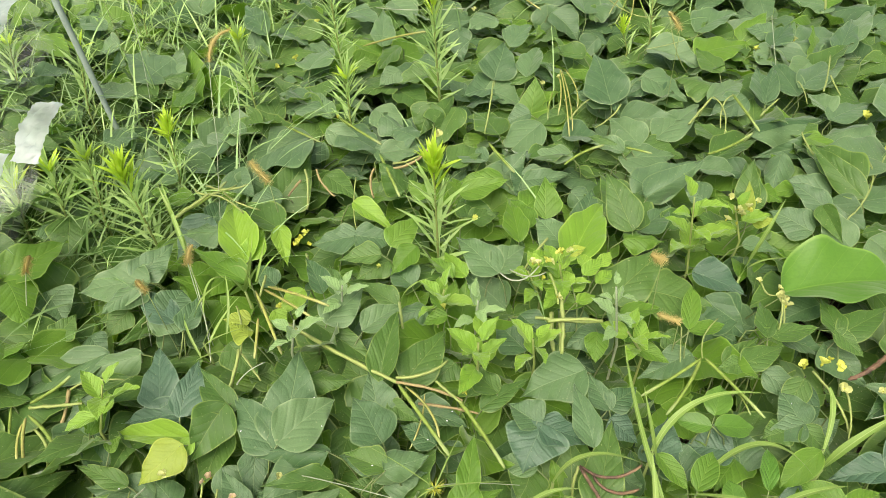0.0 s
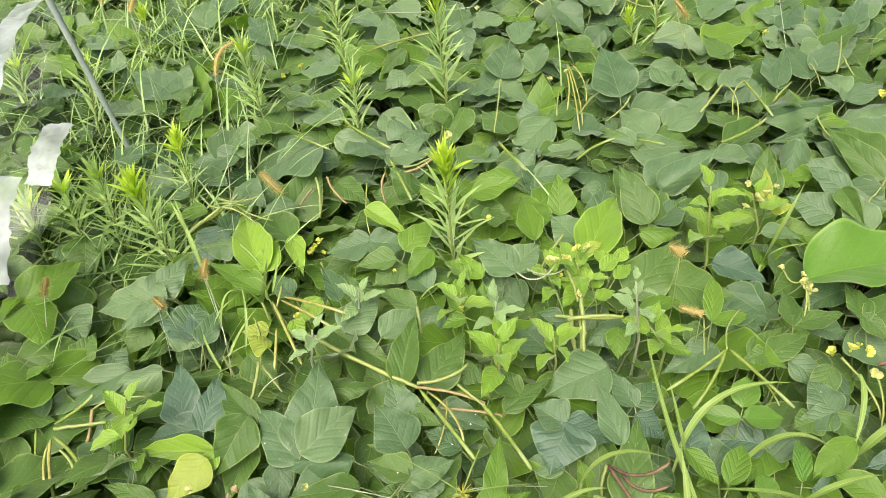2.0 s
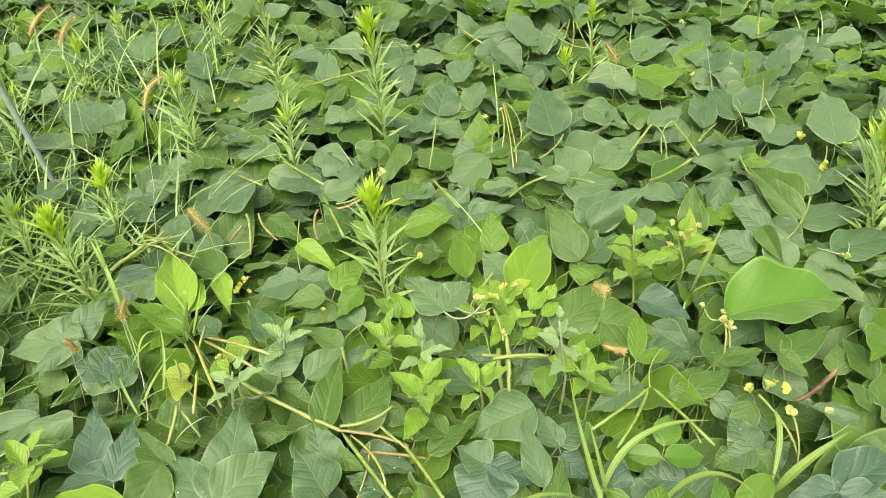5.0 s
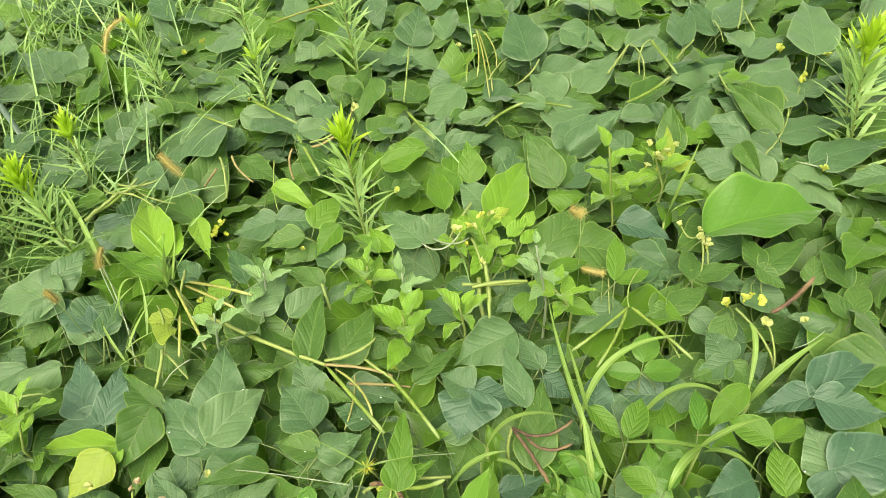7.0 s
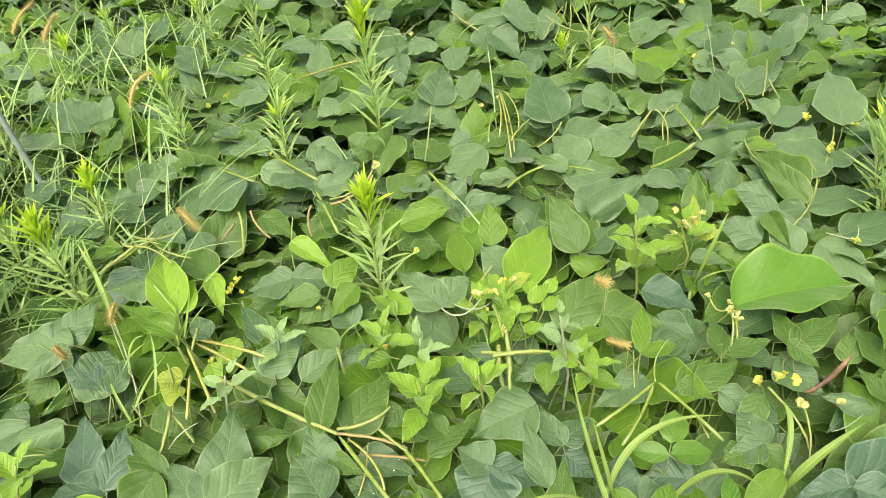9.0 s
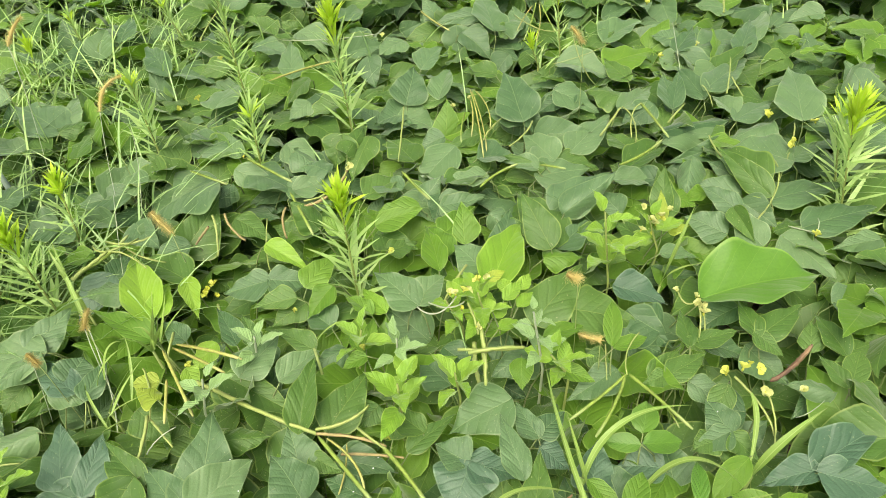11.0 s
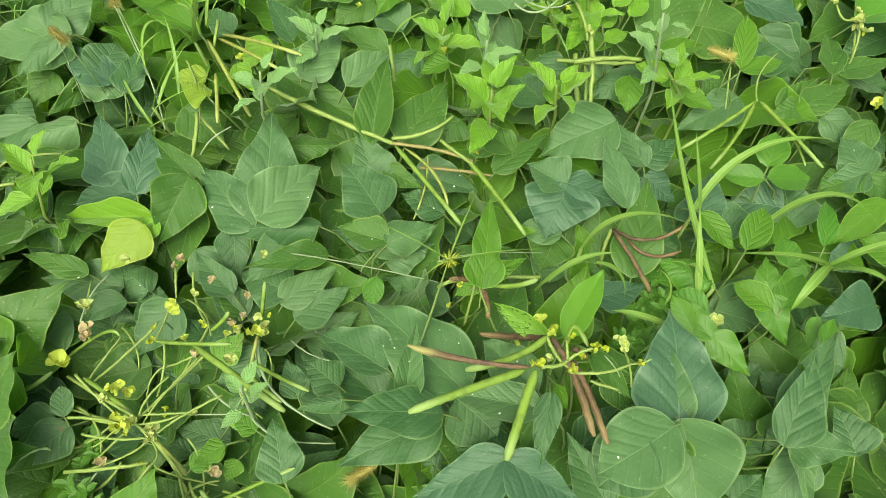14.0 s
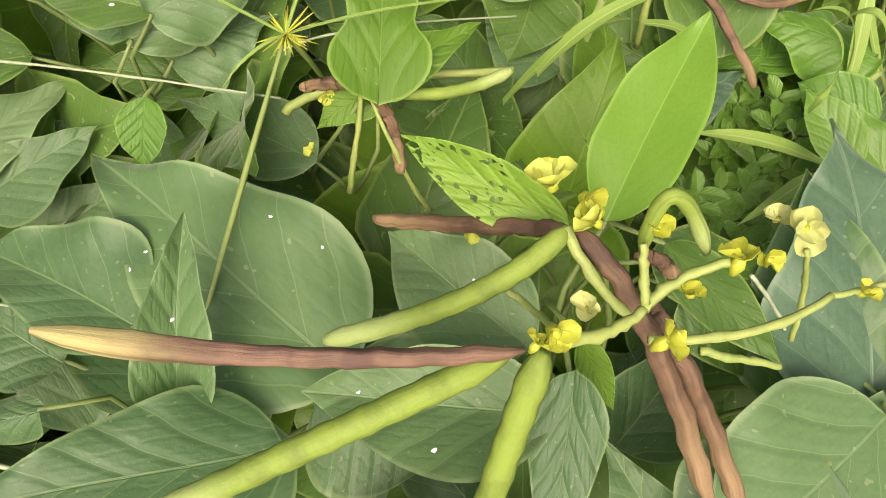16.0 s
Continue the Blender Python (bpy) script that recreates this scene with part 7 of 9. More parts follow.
pod("y", (-0.192, 1.489, 0.600), (-0.116, 1.521, 0.610), (-0.045, 1.556, 0.610), 0.0023)
pod("y", (0.158, 1.859, 0.600), (0.190, 1.790, 0.600), (0.231, 1.744, 0.590), 0.0022)
pod("g", (-0.196, 1.208, 0.580), (-0.149, 1.176, 0.570), (-0.102, 1.147, 0.560), 0.0027)
pod("g", (-0.302, 1.186, 0.570), (-0.272, 1.167, 0.570), (-0.225, 1.148, 0.560), 0.0024)
pod("g", (0.108, 1.151, 0.570), (0.134, 1.114, 0.560), (0.160, 1.083, 0.550), 0.0027)
pod("g", (-0.101, 1.113, 0.560), (-0.075, 1.061, 0.550), (-0.052, 1.020, 0.530), 0.0027)
pod("g", (0.612, 1.334, 0.590), (0.628, 1.288, 0.580), (0.643, 1.223, 0.570), 0.0026)
stalk("s", (0.510, 1.242, 0.570), (0.544, 1.289, 0.580), (0.566, 1.315, 0.590), 0.0024)
pod("g", (0.522, 1.136, 0.570), (0.571, 1.160, 0.575), (0.621, 1.200, 0.580), 0.0026)
pod("g", (0.255, 1.114, 0.550), (0.288, 1.140, 0.560), (0.331, 1.156, 0.570), 0.0026)
pod("g", (0.372, 1.149, 0.570), (0.393, 1.143, 0.570), (0.419, 1.132, 0.570), 0.0022)
stalk("s", (0.570, 1.318, 0.590), (0.586, 1.280, 0.580), (0.579, 1.226, 0.560), 0.0014)
stalk("s", (0.613, 1.329, 0.590), (0.589, 1.303, 0.580), (0.576, 1.247, 0.560), 0.0015)
pod("y", (0.258, 1.407, 0.600), (0.267, 1.319, 0.580), (0.271, 1.213, 0.550), 0.0016)
pod("y", (0.262, 1.394, 0.600), (0.275, 1.296, 0.580), (0.279, 1.235, 0.550), 0.0014)
pod("y", (0.252, 1.380, 0.600), (0.259, 1.342, 0.580), (0.251, 1.278, 0.560), 0.0016)
pod("y", (0.268, 1.402, 0.600), (0.292, 1.358, 0.580), (0.293, 1.309, 0.560), 0.0014)
pod("g", (0.242, 1.341, 0.580), (0.232, 1.298, 0.570), (0.229, 1.258, 0.560), 0.0017)
stalk("p", (-0.192, 1.710, 0.600), (-0.071, 1.678, 0.610), (0.058, 1.701, 0.610), 0.0010)
pod("g", (0.465, 1.835, 0.620), (0.446, 1.768, 0.600), (0.415, 1.688, 0.580), 0.0019)
pod("y", (0.472, 1.827, 0.620), (0.465, 1.752, 0.600), (0.444, 1.674, 0.580), 0.0016)
pod("g", (0.476, 1.836, 0.620), (0.489, 1.772, 0.600), (0.501, 1.731, 0.580), 0.0017)
pod("y", (0.455, 1.814, 0.620), (0.424, 1.760, 0.610), (0.398, 1.699, 0.600), 0.0014)
stalk("s", (0.406, 1.802, 0.600), (0.458, 1.705, 0.600), (0.512, 1.696, 0.600), 0.0015)
stalk("d", (-0.217, 1.070, 0.550), (-0.201, 1.040, 0.540), (-0.173, 1.015, 0.530), 0.0022)
stalk("d", (-0.244, 1.048, 0.540), (-0.255, 1.035, 0.530), (-0.260, 1.011, 0.530), 0.0022)
stalk("d", (-0.110, 1.094, 0.540), (-0.114, 1.066, 0.530), (-0.103, 1.028, 0.520), 0.0022)
stalk("d", (-0.077, 1.079, 0.550), (-0.025, 1.101, 0.560), (0.006, 1.151, 0.580), 0.0026)
stalk("s", (-0.072, 1.084, 0.560), (-0.026, 1.111, 0.560), (0.004, 1.142, 0.580), 0.0019)
pod("g", (-0.449, 0.953, 0.530), (-0.410, 0.969, 0.540), (-0.377, 1.022, 0.550), 0.0027)
stalk("s", (-0.411, 1.007, 0.550), (-0.371, 0.998, 0.550), (-0.333, 1.016, 0.550), 0.0019)
stalk("s", (-0.374, 0.993, 0.550), (-0.344, 0.975, 0.540), (-0.301, 0.967, 0.530), 0.0017)
stalk("s", (-0.239, 1.068, 0.550), (-0.230, 1.041, 0.530), (-0.229, 1.010, 0.500), 0.0022)
stalk("s", (0.114, 1.342, 0.600), (0.108, 1.269, 0.580), (0.100, 1.214, 0.550), 0.0017)
stalk("s", (0.379, 1.295, 0.580), (0.360, 1.265, 0.570), (0.324, 1.234, 0.560), 0.0017)
stalk("s", (0.867, 1.668, 0.750), (0.947, 1.800, 0.650), (0.945, 1.760, 0.600), 0.0034)
stalk("s", (0.765, 1.396, 0.590), (0.775, 1.378, 0.580), (0.772, 1.336, 0.570), 0.0012)
stalk("p", (0.732, 1.451, 0.600), (0.750, 1.551, 0.620), (0.758, 1.615, 0.640), 0.0009)
stalk("s", (0.638, 1.231, 0.600), (0.664, 1.265, 0.600), (0.694, 1.301, 0.600), 0.0020)
stalk("s", (0.721, 1.147, 0.570), (0.717, 1.187, 0.575), (0.717, 1.209, 0.580), 0.0015)
stalk("s", (0.273, 1.246, 0.570), (0.291, 1.275, 0.580), (0.317, 1.312, 0.580), 0.0015)
stalk("s", (-0.144, 1.076, 0.530), (-0.138, 1.006, 0.510), (-0.127, 0.966, 0.490), 0.0012)
stalk("s", (-0.202, 0.888, 0.500), (-0.184, 0.847, 0.500), (-0.165, 0.816, 0.490), 0.0024)
stalk("s", (0.216, 0.923, 0.530), (0.192, 0.889, 0.520), (0.174, 0.857, 0.510), 0.0020)
stalk("s", (-0.383, 1.906, 0.620), (-0.406, 1.787, 0.600), (-0.405, 1.715, 0.590), 0.0017)
stalk("s", (0.815, 1.131, 0.570), (0.804, 1.075, 0.560), (0.758, 1.013, 0.540), 0.0015)
stalk("s", (0.901, 1.239, 0.580), (0.875, 1.185, 0.570), (0.813, 1.088, 0.550), 0.0014)
stalk("s", (0.758, 1.013, 0.540), (0.736, 0.991, 0.540), (0.723, 0.973, 0.530), 0.0014)
stalk("p", (0.831, 0.961, 0.530), (0.811, 0.969, 0.530), (0.790, 0.982, 0.530), 0.0010)
stalk("p", (0.827, 0.953, 0.530), (0.836, 0.971, 0.540), (0.832, 0.974, 0.550), 0.0009)
stalk("s", (0.794, 1.336, 0.600), (0.817, 1.389, 0.610), (0.844, 1.460, 0.620), 0.0017)
stalk("s", (0.823, 1.389, 0.610), (0.828, 1.370, 0.600), (0.833, 1.339, 0.590), 0.0015)
flower("y", (0.567, 0.677, 0.525), 0.0130)
flower("y", (0.591, 0.680, 0.530), 0.0130)
flower("y", (0.615, 0.679, 0.530), 0.0120)
flower("g", (0.605, 0.688, 0.530), 0.0100)
flower("w", (0.605, 0.638, 0.530), 0.0140)
flower("w", (0.576, 0.805, 0.530), 0.0120)
flower("g", (0.572, 0.817, 0.530), 0.0090)
flower("y", (0.842, 1.238, 0.600), 0.0140)
flower("y", (0.864, 1.162, 0.580), 0.0130)
flower("y", (0.089, 0.612, 0.510), 0.0100)
flower("y", (0.049, 0.761, 0.520), 0.0100)
flower("y", (-0.209, 0.747, 0.520), 0.0100)
flower("y", (-0.072, 0.865, 0.500), 0.0080)
flower("w", (0.184, 0.818, 0.570), 0.0120)
flower("g", (0.200, 0.797, 0.560), 0.0100)
flower("w", (0.678, 0.659, 0.500), 0.0100)
flower("w", (0.010, 1.146, 0.590), 0.0130)
flower("w", (0.534, 0.946, 0.580), 0.0100)
flower("w", (0.512, 0.945, 0.570), 0.0100)
flower("w", (0.523, 0.982, 0.590), 0.0090)
flower("w", (0.564, 0.970, 0.590), 0.0090)
flower("y", (0.548, 0.957, 0.580), 0.0100)
flower("g", (0.526, 0.935, 0.570), 0.0090)
flower("y", (-0.328, 1.401, 0.610), 0.0120)
flower("y", (-0.365, 1.376, 0.600), 0.0110)
flower("y", (-0.320, 1.596, 0.610), 0.0100)
flower("y", (0.089, 0.956, 0.540), 0.0090)
flower("w", (0.803, 1.557, 0.610), 0.0110)
flower("y", (0.702, 1.504, 0.610), 0.0110)
flower("y", (0.751, 1.795, 0.620), 0.0120)
flower("w", (0.212, 0.830, 0.560), 0.0130)
flower("w", (0.216, 1.339, 0.600), 0.0090)
flower("w", (0.253, 1.368, 0.600), 0.0080)
flower("w", (0.058, 1.714, 0.600), 0.0090)
flower("y", (-0.208, 0.872, 0.540), 0.0120)
flower("g", (-0.191, 1.179, 0.600), 0.0090)
flower("y", (0.843, 1.247, 0.600), 0.0120)
flower("y", (0.923, 1.210, 0.600), 0.0120)
flower("y", (0.866, 1.174, 0.580), 0.0120)
flower("y", (0.819, 0.945, 0.540), 0.0120)
flower("y", (-0.225, 0.410, 0.510), 0.0120)
flower("y", (-0.135, 0.378, 0.520), 0.0130)
flower("w", (-0.124, 0.383, 0.515), 0.0100)
flower("g", (-0.158, 0.386, 0.510), 0.0090)
flower("o", (-0.323, 0.386, 0.480), 0.0100)
flower("w", (-0.324, 0.416, 0.490), 0.0100)
flower("y", (-0.261, 0.326, 0.490), 0.0110)
flower("y", (-0.280, 0.329, 0.485), 0.0080)
flower("y", (-0.255, 0.296, 0.480), 0.0120)
flower("g", (-0.268, 0.294, 0.475), 0.0100)
flower("w", (-0.297, 0.474, 0.490), 0.0100)
flower("o", (-0.240, 0.479, 0.480), 0.0100)
flower("w", (-0.163, 0.359, 0.490), 0.0100)
flower("g", (-0.196, 0.396, 0.500), 0.0080)
flower("g", (-0.242, 0.374, 0.505), 0.0090)
flower("w", (-0.238, 0.287, 0.460), 0.0100)
flower("o", (-0.289, 0.265, 0.450), 0.0090)
flower("o", (-0.173, 0.257, 0.450), 0.0090)
flower("y", (-0.230, 0.215, 0.420), 0.0180)
flower("w", (-0.181, 0.229, 0.440), 0.0110)
flower("w", (0.319, 0.392, 0.540), 0.0100)
flower("o", (-0.156, 0.428, 0.500), 0.0080)
flower("o", (-0.195, 0.445, 0.500), 0.0080)
flower("w", (-0.138, 0.466, 0.520), 0.0070)
flower("y", (0.137, 0.357, 0.615), 0.0095)
flower("y", (0.149, 0.350, 0.605), 0.0085)
flower("g", (0.148, 0.356, 0.605), 0.0120)
flower("g", (0.162, 0.319, 0.605), 0.0125)
flower("g", (0.134, 0.322, 0.612), 0.0115)
flower("g", (0.129, 0.320, 0.614), 0.0080)
flower("w", (0.145, 0.329, 0.600), 0.0060)
flower("g", (0.184, 0.338, 0.605), 0.0130)
flower("g", (0.191, 0.337, 0.605), 0.0105)
flower("g", (0.172, 0.331, 0.600), 0.0085)
flower("g", (0.223, 0.329, 0.592), 0.0090)
flower("w", (0.212, 0.348, 0.590), 0.0095)
flower("w", (0.208, 0.353, 0.585), 0.0065)
flower("g", (0.162, 0.346, 0.610), 0.0110)
flower("g", (0.089, 0.452, 0.505), 0.0060)
flower("y", (0.070, 0.450, 0.490), 0.0060)
flower("y", (0.060, 0.433, 0.470), 0.0050)
flower("y", (0.125, 0.370, 0.530), 0.0065)
spike("o", (-0.431, 1.196, 0.700), (-0.434, 1.248, 0.720), (-0.409, 1.275, 0.730), 0.0090)
spike("o", (-0.675, 1.409, 0.740), (-0.673, 1.442, 0.760), (-0.653, 1.457, 0.780), 0.0100)
spike("o", (0.471, 1.435, 0.720), (0.482, 1.420, 0.710), (0.491, 1.393, 0.700), 0.0090)
spike("o", (-0.321, 1.020, 0.600), (-0.301, 0.999, 0.595), (-0.276, 0.974, 0.590), 0.0100)
spike("o", (-0.359, 0.816, 0.580), (-0.361, 0.800, 0.575), (-0.357, 0.783, 0.570), 0.0090)
spike("o", (-0.607, 0.775, 0.580), (-0.606, 0.762, 0.575), (-0.602, 0.747, 0.570), 0.0090)
spike("o", (-0.416, 0.732, 0.580), (-0.408, 0.726, 0.575), (-0.398, 0.720, 0.570), 0.0080)
spike("o", (0.356, 0.807, 0.610), (0.363, 0.801, 0.610), (0.372, 0.800, 0.605), 0.0110)
spike("o", (-0.009, 0.264, 0.460), (-0.023, 0.258, 0.460), (-0.037, 0.249, 0.455), 0.0100)
spike("o", (0.367, 0.742, 0.550), (0.380, 0.735, 0.550), (0.398, 0.733, 0.545), 0.0090)
spike("o", (-0.750, 1.440, 0.750), (-0.746, 1.479, 0.770), (-0.719, 1.502, 0.790), 0.0100)
stalk("p", (-0.675, 1.409, 0.740), (-0.639, 1.331, 0.650), (-0.612, 1.230, 0.500), 0.0007)
stalk("p", (-0.602, 0.747, 0.570), (-0.604, 0.712, 0.520), (-0.617, 0.667, 0.420), 0.0006)
stalk("p", (-0.357, 0.783, 0.570), (-0.341, 0.751, 0.530), (-0.329, 0.724, 0.440), 0.0007)
stalk("p", (-0.375, 1.155, 0.700), (-0.374, 1.146, 0.620), (-0.363, 0.988, 0.480), 0.0006)
stalk("p", (-0.385, 1.045, 0.620), (-0.373, 0.968, 0.550), (-0.370, 0.923, 0.480), 0.0005)
stalk("p", (-0.431, 1.196, 0.700), (-0.416, 1.133, 0.650), (-0.399, 1.074, 0.600), 0.0006)
stalk("s", (0.473, 1.436, 0.720), (0.490, 1.387, 0.660), (0.532, 1.393, 0.600), 0.0009)
stalk("s", (0.455, 1.508, 0.600), (0.526, 1.507, 0.620), (0.585, 1.517, 0.640), 0.0008)
stalk("s", (0.843, 1.810, 0.700), (0.848, 1.803, 0.660), (0.840, 1.767, 0.630), 0.0008)
stalk("s", (0.936, 1.878, 0.620), (0.968, 1.908, 0.640), (1.000, 1.918, 0.660), 0.0008)
stalk("p", (-0.414, 0.728, 0.560), (-0.415, 0.718, 0.520), (-0.417, 0.700, 0.460), 0.0005)
blade((0.343, 0.552, 0.470), (0.397, 0.601, 0.530), (0.503, 0.630, 0.520), 0.0090)
blade((0.357, 0.463, 0.460), (0.322, 0.570, 0.520), (0.306, 0.678, 0.570), 0.0082)
blade((0.208, 0.501, 0.480), (0.254, 0.516, 0.530), (0.339, 0.517, 0.500), 0.0090)
blade((0.410, 0.527, 0.480), (0.469, 0.539, 0.540), (0.538, 0.515, 0.500), 0.0098)
blade((0.568, 0.550, 0.470), (0.601, 0.567, 0.520), (0.669, 0.602, 0.540), 0.0115)
blade((0.579, 0.631, 0.540), (0.582, 0.599, 0.510), (0.564, 0.553, 0.460), 0.0082)
blade((0.471, 0.475, 0.500), (0.406, 0.470, 0.530), (0.353, 0.485, 0.500), 0.0090)
blade((0.471, 0.475, 0.500), (0.509, 0.483, 0.530), (0.562, 0.499, 0.520), 0.0082)
blade((0.470, 0.474, 0.500), (0.430, 0.439, 0.520), (0.418, 0.421, 0.490), 0.0098)
blade((0.472, 0.468, 0.500), (0.499, 0.446, 0.530), (0.536, 0.417, 0.500), 0.0090)
blade((0.537, 0.880, 0.500), (0.556, 0.895, 0.570), (0.583, 0.928, 0.630), 0.0090)
blade((0.537, 0.880, 0.500), (0.557, 0.876, 0.540), (0.612, 0.887, 0.540), 0.0049)
blade((-0.415, 0.882, 0.500), (-0.411, 0.872, 0.580), (-0.440, 0.908, 0.630), 0.0082)
blade((-0.470, 0.874, 0.500), (-0.499, 0.866, 0.550), (-0.555, 0.875, 0.560), 0.0082)
blade((-0.331, 0.706, 0.470), (-0.301, 0.716, 0.520), (-0.272, 0.739, 0.550), 0.0049)
blade((-0.347, 0.733, 0.500), (-0.331, 0.747, 0.530), (-0.309, 0.769, 0.540), 0.0066)
blade((-0.288, 0.802, 0.490), (-0.256, 0.796, 0.550), (-0.224, 0.820, 0.580), 0.0082)
blade((-0.291, 0.802, 0.490), (-0.259, 0.788, 0.570), (-0.251, 0.809, 0.620), 0.0057)
blade((-0.291, 0.802, 0.490), (-0.298, 0.783, 0.540), (-0.324, 0.783, 0.540), 0.0066)
blade((-0.329, 0.683, 0.460), (-0.355, 0.714, 0.490), (-0.354, 0.723, 0.520), 0.0041)
blade((-0.329, 0.683, 0.460), (-0.313, 0.692, 0.490), (-0.254, 0.699, 0.520), 0.0041)
blade((-0.336, 0.678, 0.460), (-0.303, 0.679, 0.480), (-0.274, 0.676, 0.490), 0.0057)
blade((0.154, 0.452, 0.470), (0.187, 0.464, 0.510), (0.220, 0.471, 0.500), 0.0066)
blade((0.218, 0.473, 0.500), (0.241, 0.461, 0.500), (0.250, 0.442, 0.480), 0.0066)
blade((0.313, 0.472, 0.490), (0.322, 0.464, 0.510), (0.337, 0.447, 0.480), 0.0057)
blade((0.165, 0.450, 0.500), (0.194, 0.461, 0.530), (0.233, 0.469, 0.530), 0.0070)
blade((0.301, 0.406, 0.480), (0.253, 0.408, 0.510), (0.228, 0.417, 0.500), 0.0086)
blade((0.308, 0.408, 0.460), (0.282, 0.394, 0.470), (0.263, 0.384, 0.460), 0.0074)
blade((0.285, 0.424, 0.500), (0.283, 0.434, 0.530), (0.270, 0.446, 0.540), 0.0041)
blade((0.346, 0.538, 0.480), (0.336, 0.553, 0.520), (0.318, 0.592, 0.580), 0.0082)
blade((0.338, 0.456, 0.460), (0.335, 0.486, 0.490), (0.329, 0.529, 0.530), 0.0082)
blade((0.330, 0.457, 0.470), (0.316, 0.470, 0.500), (0.297, 0.475, 0.500), 0.0049)
blade((-0.249, 0.263, 0.440), (-0.248, 0.238, 0.440), (-0.260, 0.199, 0.420), 0.0066)
sedge("p", (0.058, 0.463, 0.520), (0.040, 0.398, 0.520), (0.021, 0.340, 0.510), 0.0012)
stalk("s", (-0.267, 0.307, 0.470), (-0.234, 0.282, 0.460), (-0.204, 0.252, 0.450), 0.0015)
stalk("s", (-0.329, 0.319, 0.450), (-0.299, 0.299, 0.460), (-0.291, 0.273, 0.450), 0.0012)
stalk("s", (-0.229, 0.374, 0.505), (-0.229, 0.350, 0.490), (-0.238, 0.326, 0.470), 0.0012)
stalk("s", (-0.168, 0.326, 0.480), (-0.204, 0.307, 0.475), (-0.230, 0.289, 0.470), 0.0013)
stalk("s", (-0.250, 0.306, 0.475), (-0.242, 0.324, 0.480), (-0.222, 0.341, 0.490), 0.0012)
stalk("s", (-0.144, 0.343, 0.490), (-0.148, 0.325, 0.485), (-0.127, 0.306, 0.470), 0.0011)
stalk("s", (-0.310, 0.289, 0.460), (-0.277, 0.285, 0.460), (-0.239, 0.285, 0.465), 0.0014)
stalk("s", (-0.202, 0.287, 0.460), (-0.188, 0.266, 0.450), (-0.183, 0.240, 0.440), 0.0012)
stalk("s", (-0.164, 0.240, 0.440), (-0.134, 0.228, 0.440), (-0.116, 0.211, 0.430), 0.0013)
stalk("s", (-0.293, 0.400, 0.470), (-0.274, 0.380, 0.470), (-0.269, 0.358, 0.460), 0.0011)
stalk("s", (-0.215, 0.213, 0.430), (-0.197, 0.239, 0.440), (-0.166, 0.248, 0.450), 0.0012)
pod("g", (-0.136, 0.354, 0.500), (-0.112, 0.343, 0.490), (-0.081, 0.332, 0.480), 0.0022)
pod("g", (-0.319, 0.344, 0.470), (-0.288, 0.326, 0.465), (-0.263, 0.309, 0.460), 0.0026)
pod("g", (-0.145, 0.219, 0.440), (-0.162, 0.222, 0.450), (-0.183, 0.239, 0.450), 0.0026)
pod("g", (-0.351, 0.365, 0.460), (-0.313, 0.393, 0.470), (-0.288, 0.387, 0.480), 0.0018)
pod("g", (-0.424, 0.326, 0.450), (-0.387, 0.330, 0.460), (-0.354, 0.350, 0.470), 0.0024)
pod("b", (-0.381, 0.265, 0.420), (-0.356, 0.282, 0.440), (-0.334, 0.300, 0.450), 0.0024)
stalk("s", (-0.329, 0.348, 0.470), (-0.308, 0.329, 0.460), (-0.280, 0.308, 0.450), 0.0014)
stalk("s", (-0.337, 0.317, 0.450), (-0.305, 0.309, 0.450), (-0.275, 0.301, 0.450), 0.0014)
stalk("d", (-0.493, 0.418, 0.440), (-0.462, 0.404, 0.440), (-0.422, 0.383, 0.440), 0.0014)
stalk("p", (-0.330, 0.468, 0.460), (-0.337, 0.438, 0.470), (-0.334, 0.402, 0.480), 0.0012)
flower("y", (-0.345, 0.357, 0.480), 0.0180)
flower("o", (-0.324, 0.395, 0.480), 0.0120)
flower("w", (-0.337, 0.421, 0.480), 0.0100)
flower("y", (-0.276, 0.331, 0.480), 0.0120)
flower("g", (-0.337, 0.320, 0.460), 0.0100)
flower("y", (-0.277, 0.301, 0.460), 0.0130)
flower("w", (-0.241, 0.294, 0.460), 0.0110)
flower("g", (-0.225, 0.312, 0.475), 0.0080)
flower("g", (-0.265, 0.289, 0.465), 0.0090)
flower("y", (-0.165, 0.379, 0.510), 0.0080)
flower("y", (-0.208, 0.375, 0.505), 0.0080)
flower("w", (-0.292, 0.323, 0.470), 0.0080)
flower("g", (-0.242, 0.387, 0.505), 0.0070)
flower("g", (-0.244, 0.373, 0.505), 0.0080)
flower("g", (-0.191, 0.390, 0.505), 0.0080)
flower("o", (-0.163, 0.396, 0.505), 0.0080)
flower("o", (-0.153, 0.400, 0.505), 0.0080)
flower("w", (-0.154, 0.386, 0.505), 0.0090)
flower("g", (-0.127, 0.403, 0.505), 0.0080)
flower("w", (-0.136, 0.402, 0.505), 0.0080)
flower("w", (-0.128, 0.390, 0.505), 0.0090)
flower("o", (-0.195, 0.362, 0.505), 0.0060)
flower("g", (-0.274, 0.306, 0.475), 0.0070)
flower("w", (-0.253, 0.299, 0.475), 0.0090)
flower("w", (-0.239, 0.285, 0.465), 0.0090)
flower("g", (-0.246, 0.264, 0.455), 0.0070)
flower("g", (-0.224, 0.305, 0.475), 0.0060)
flower("w", (-0.195, 0.308, 0.475), 0.0070)
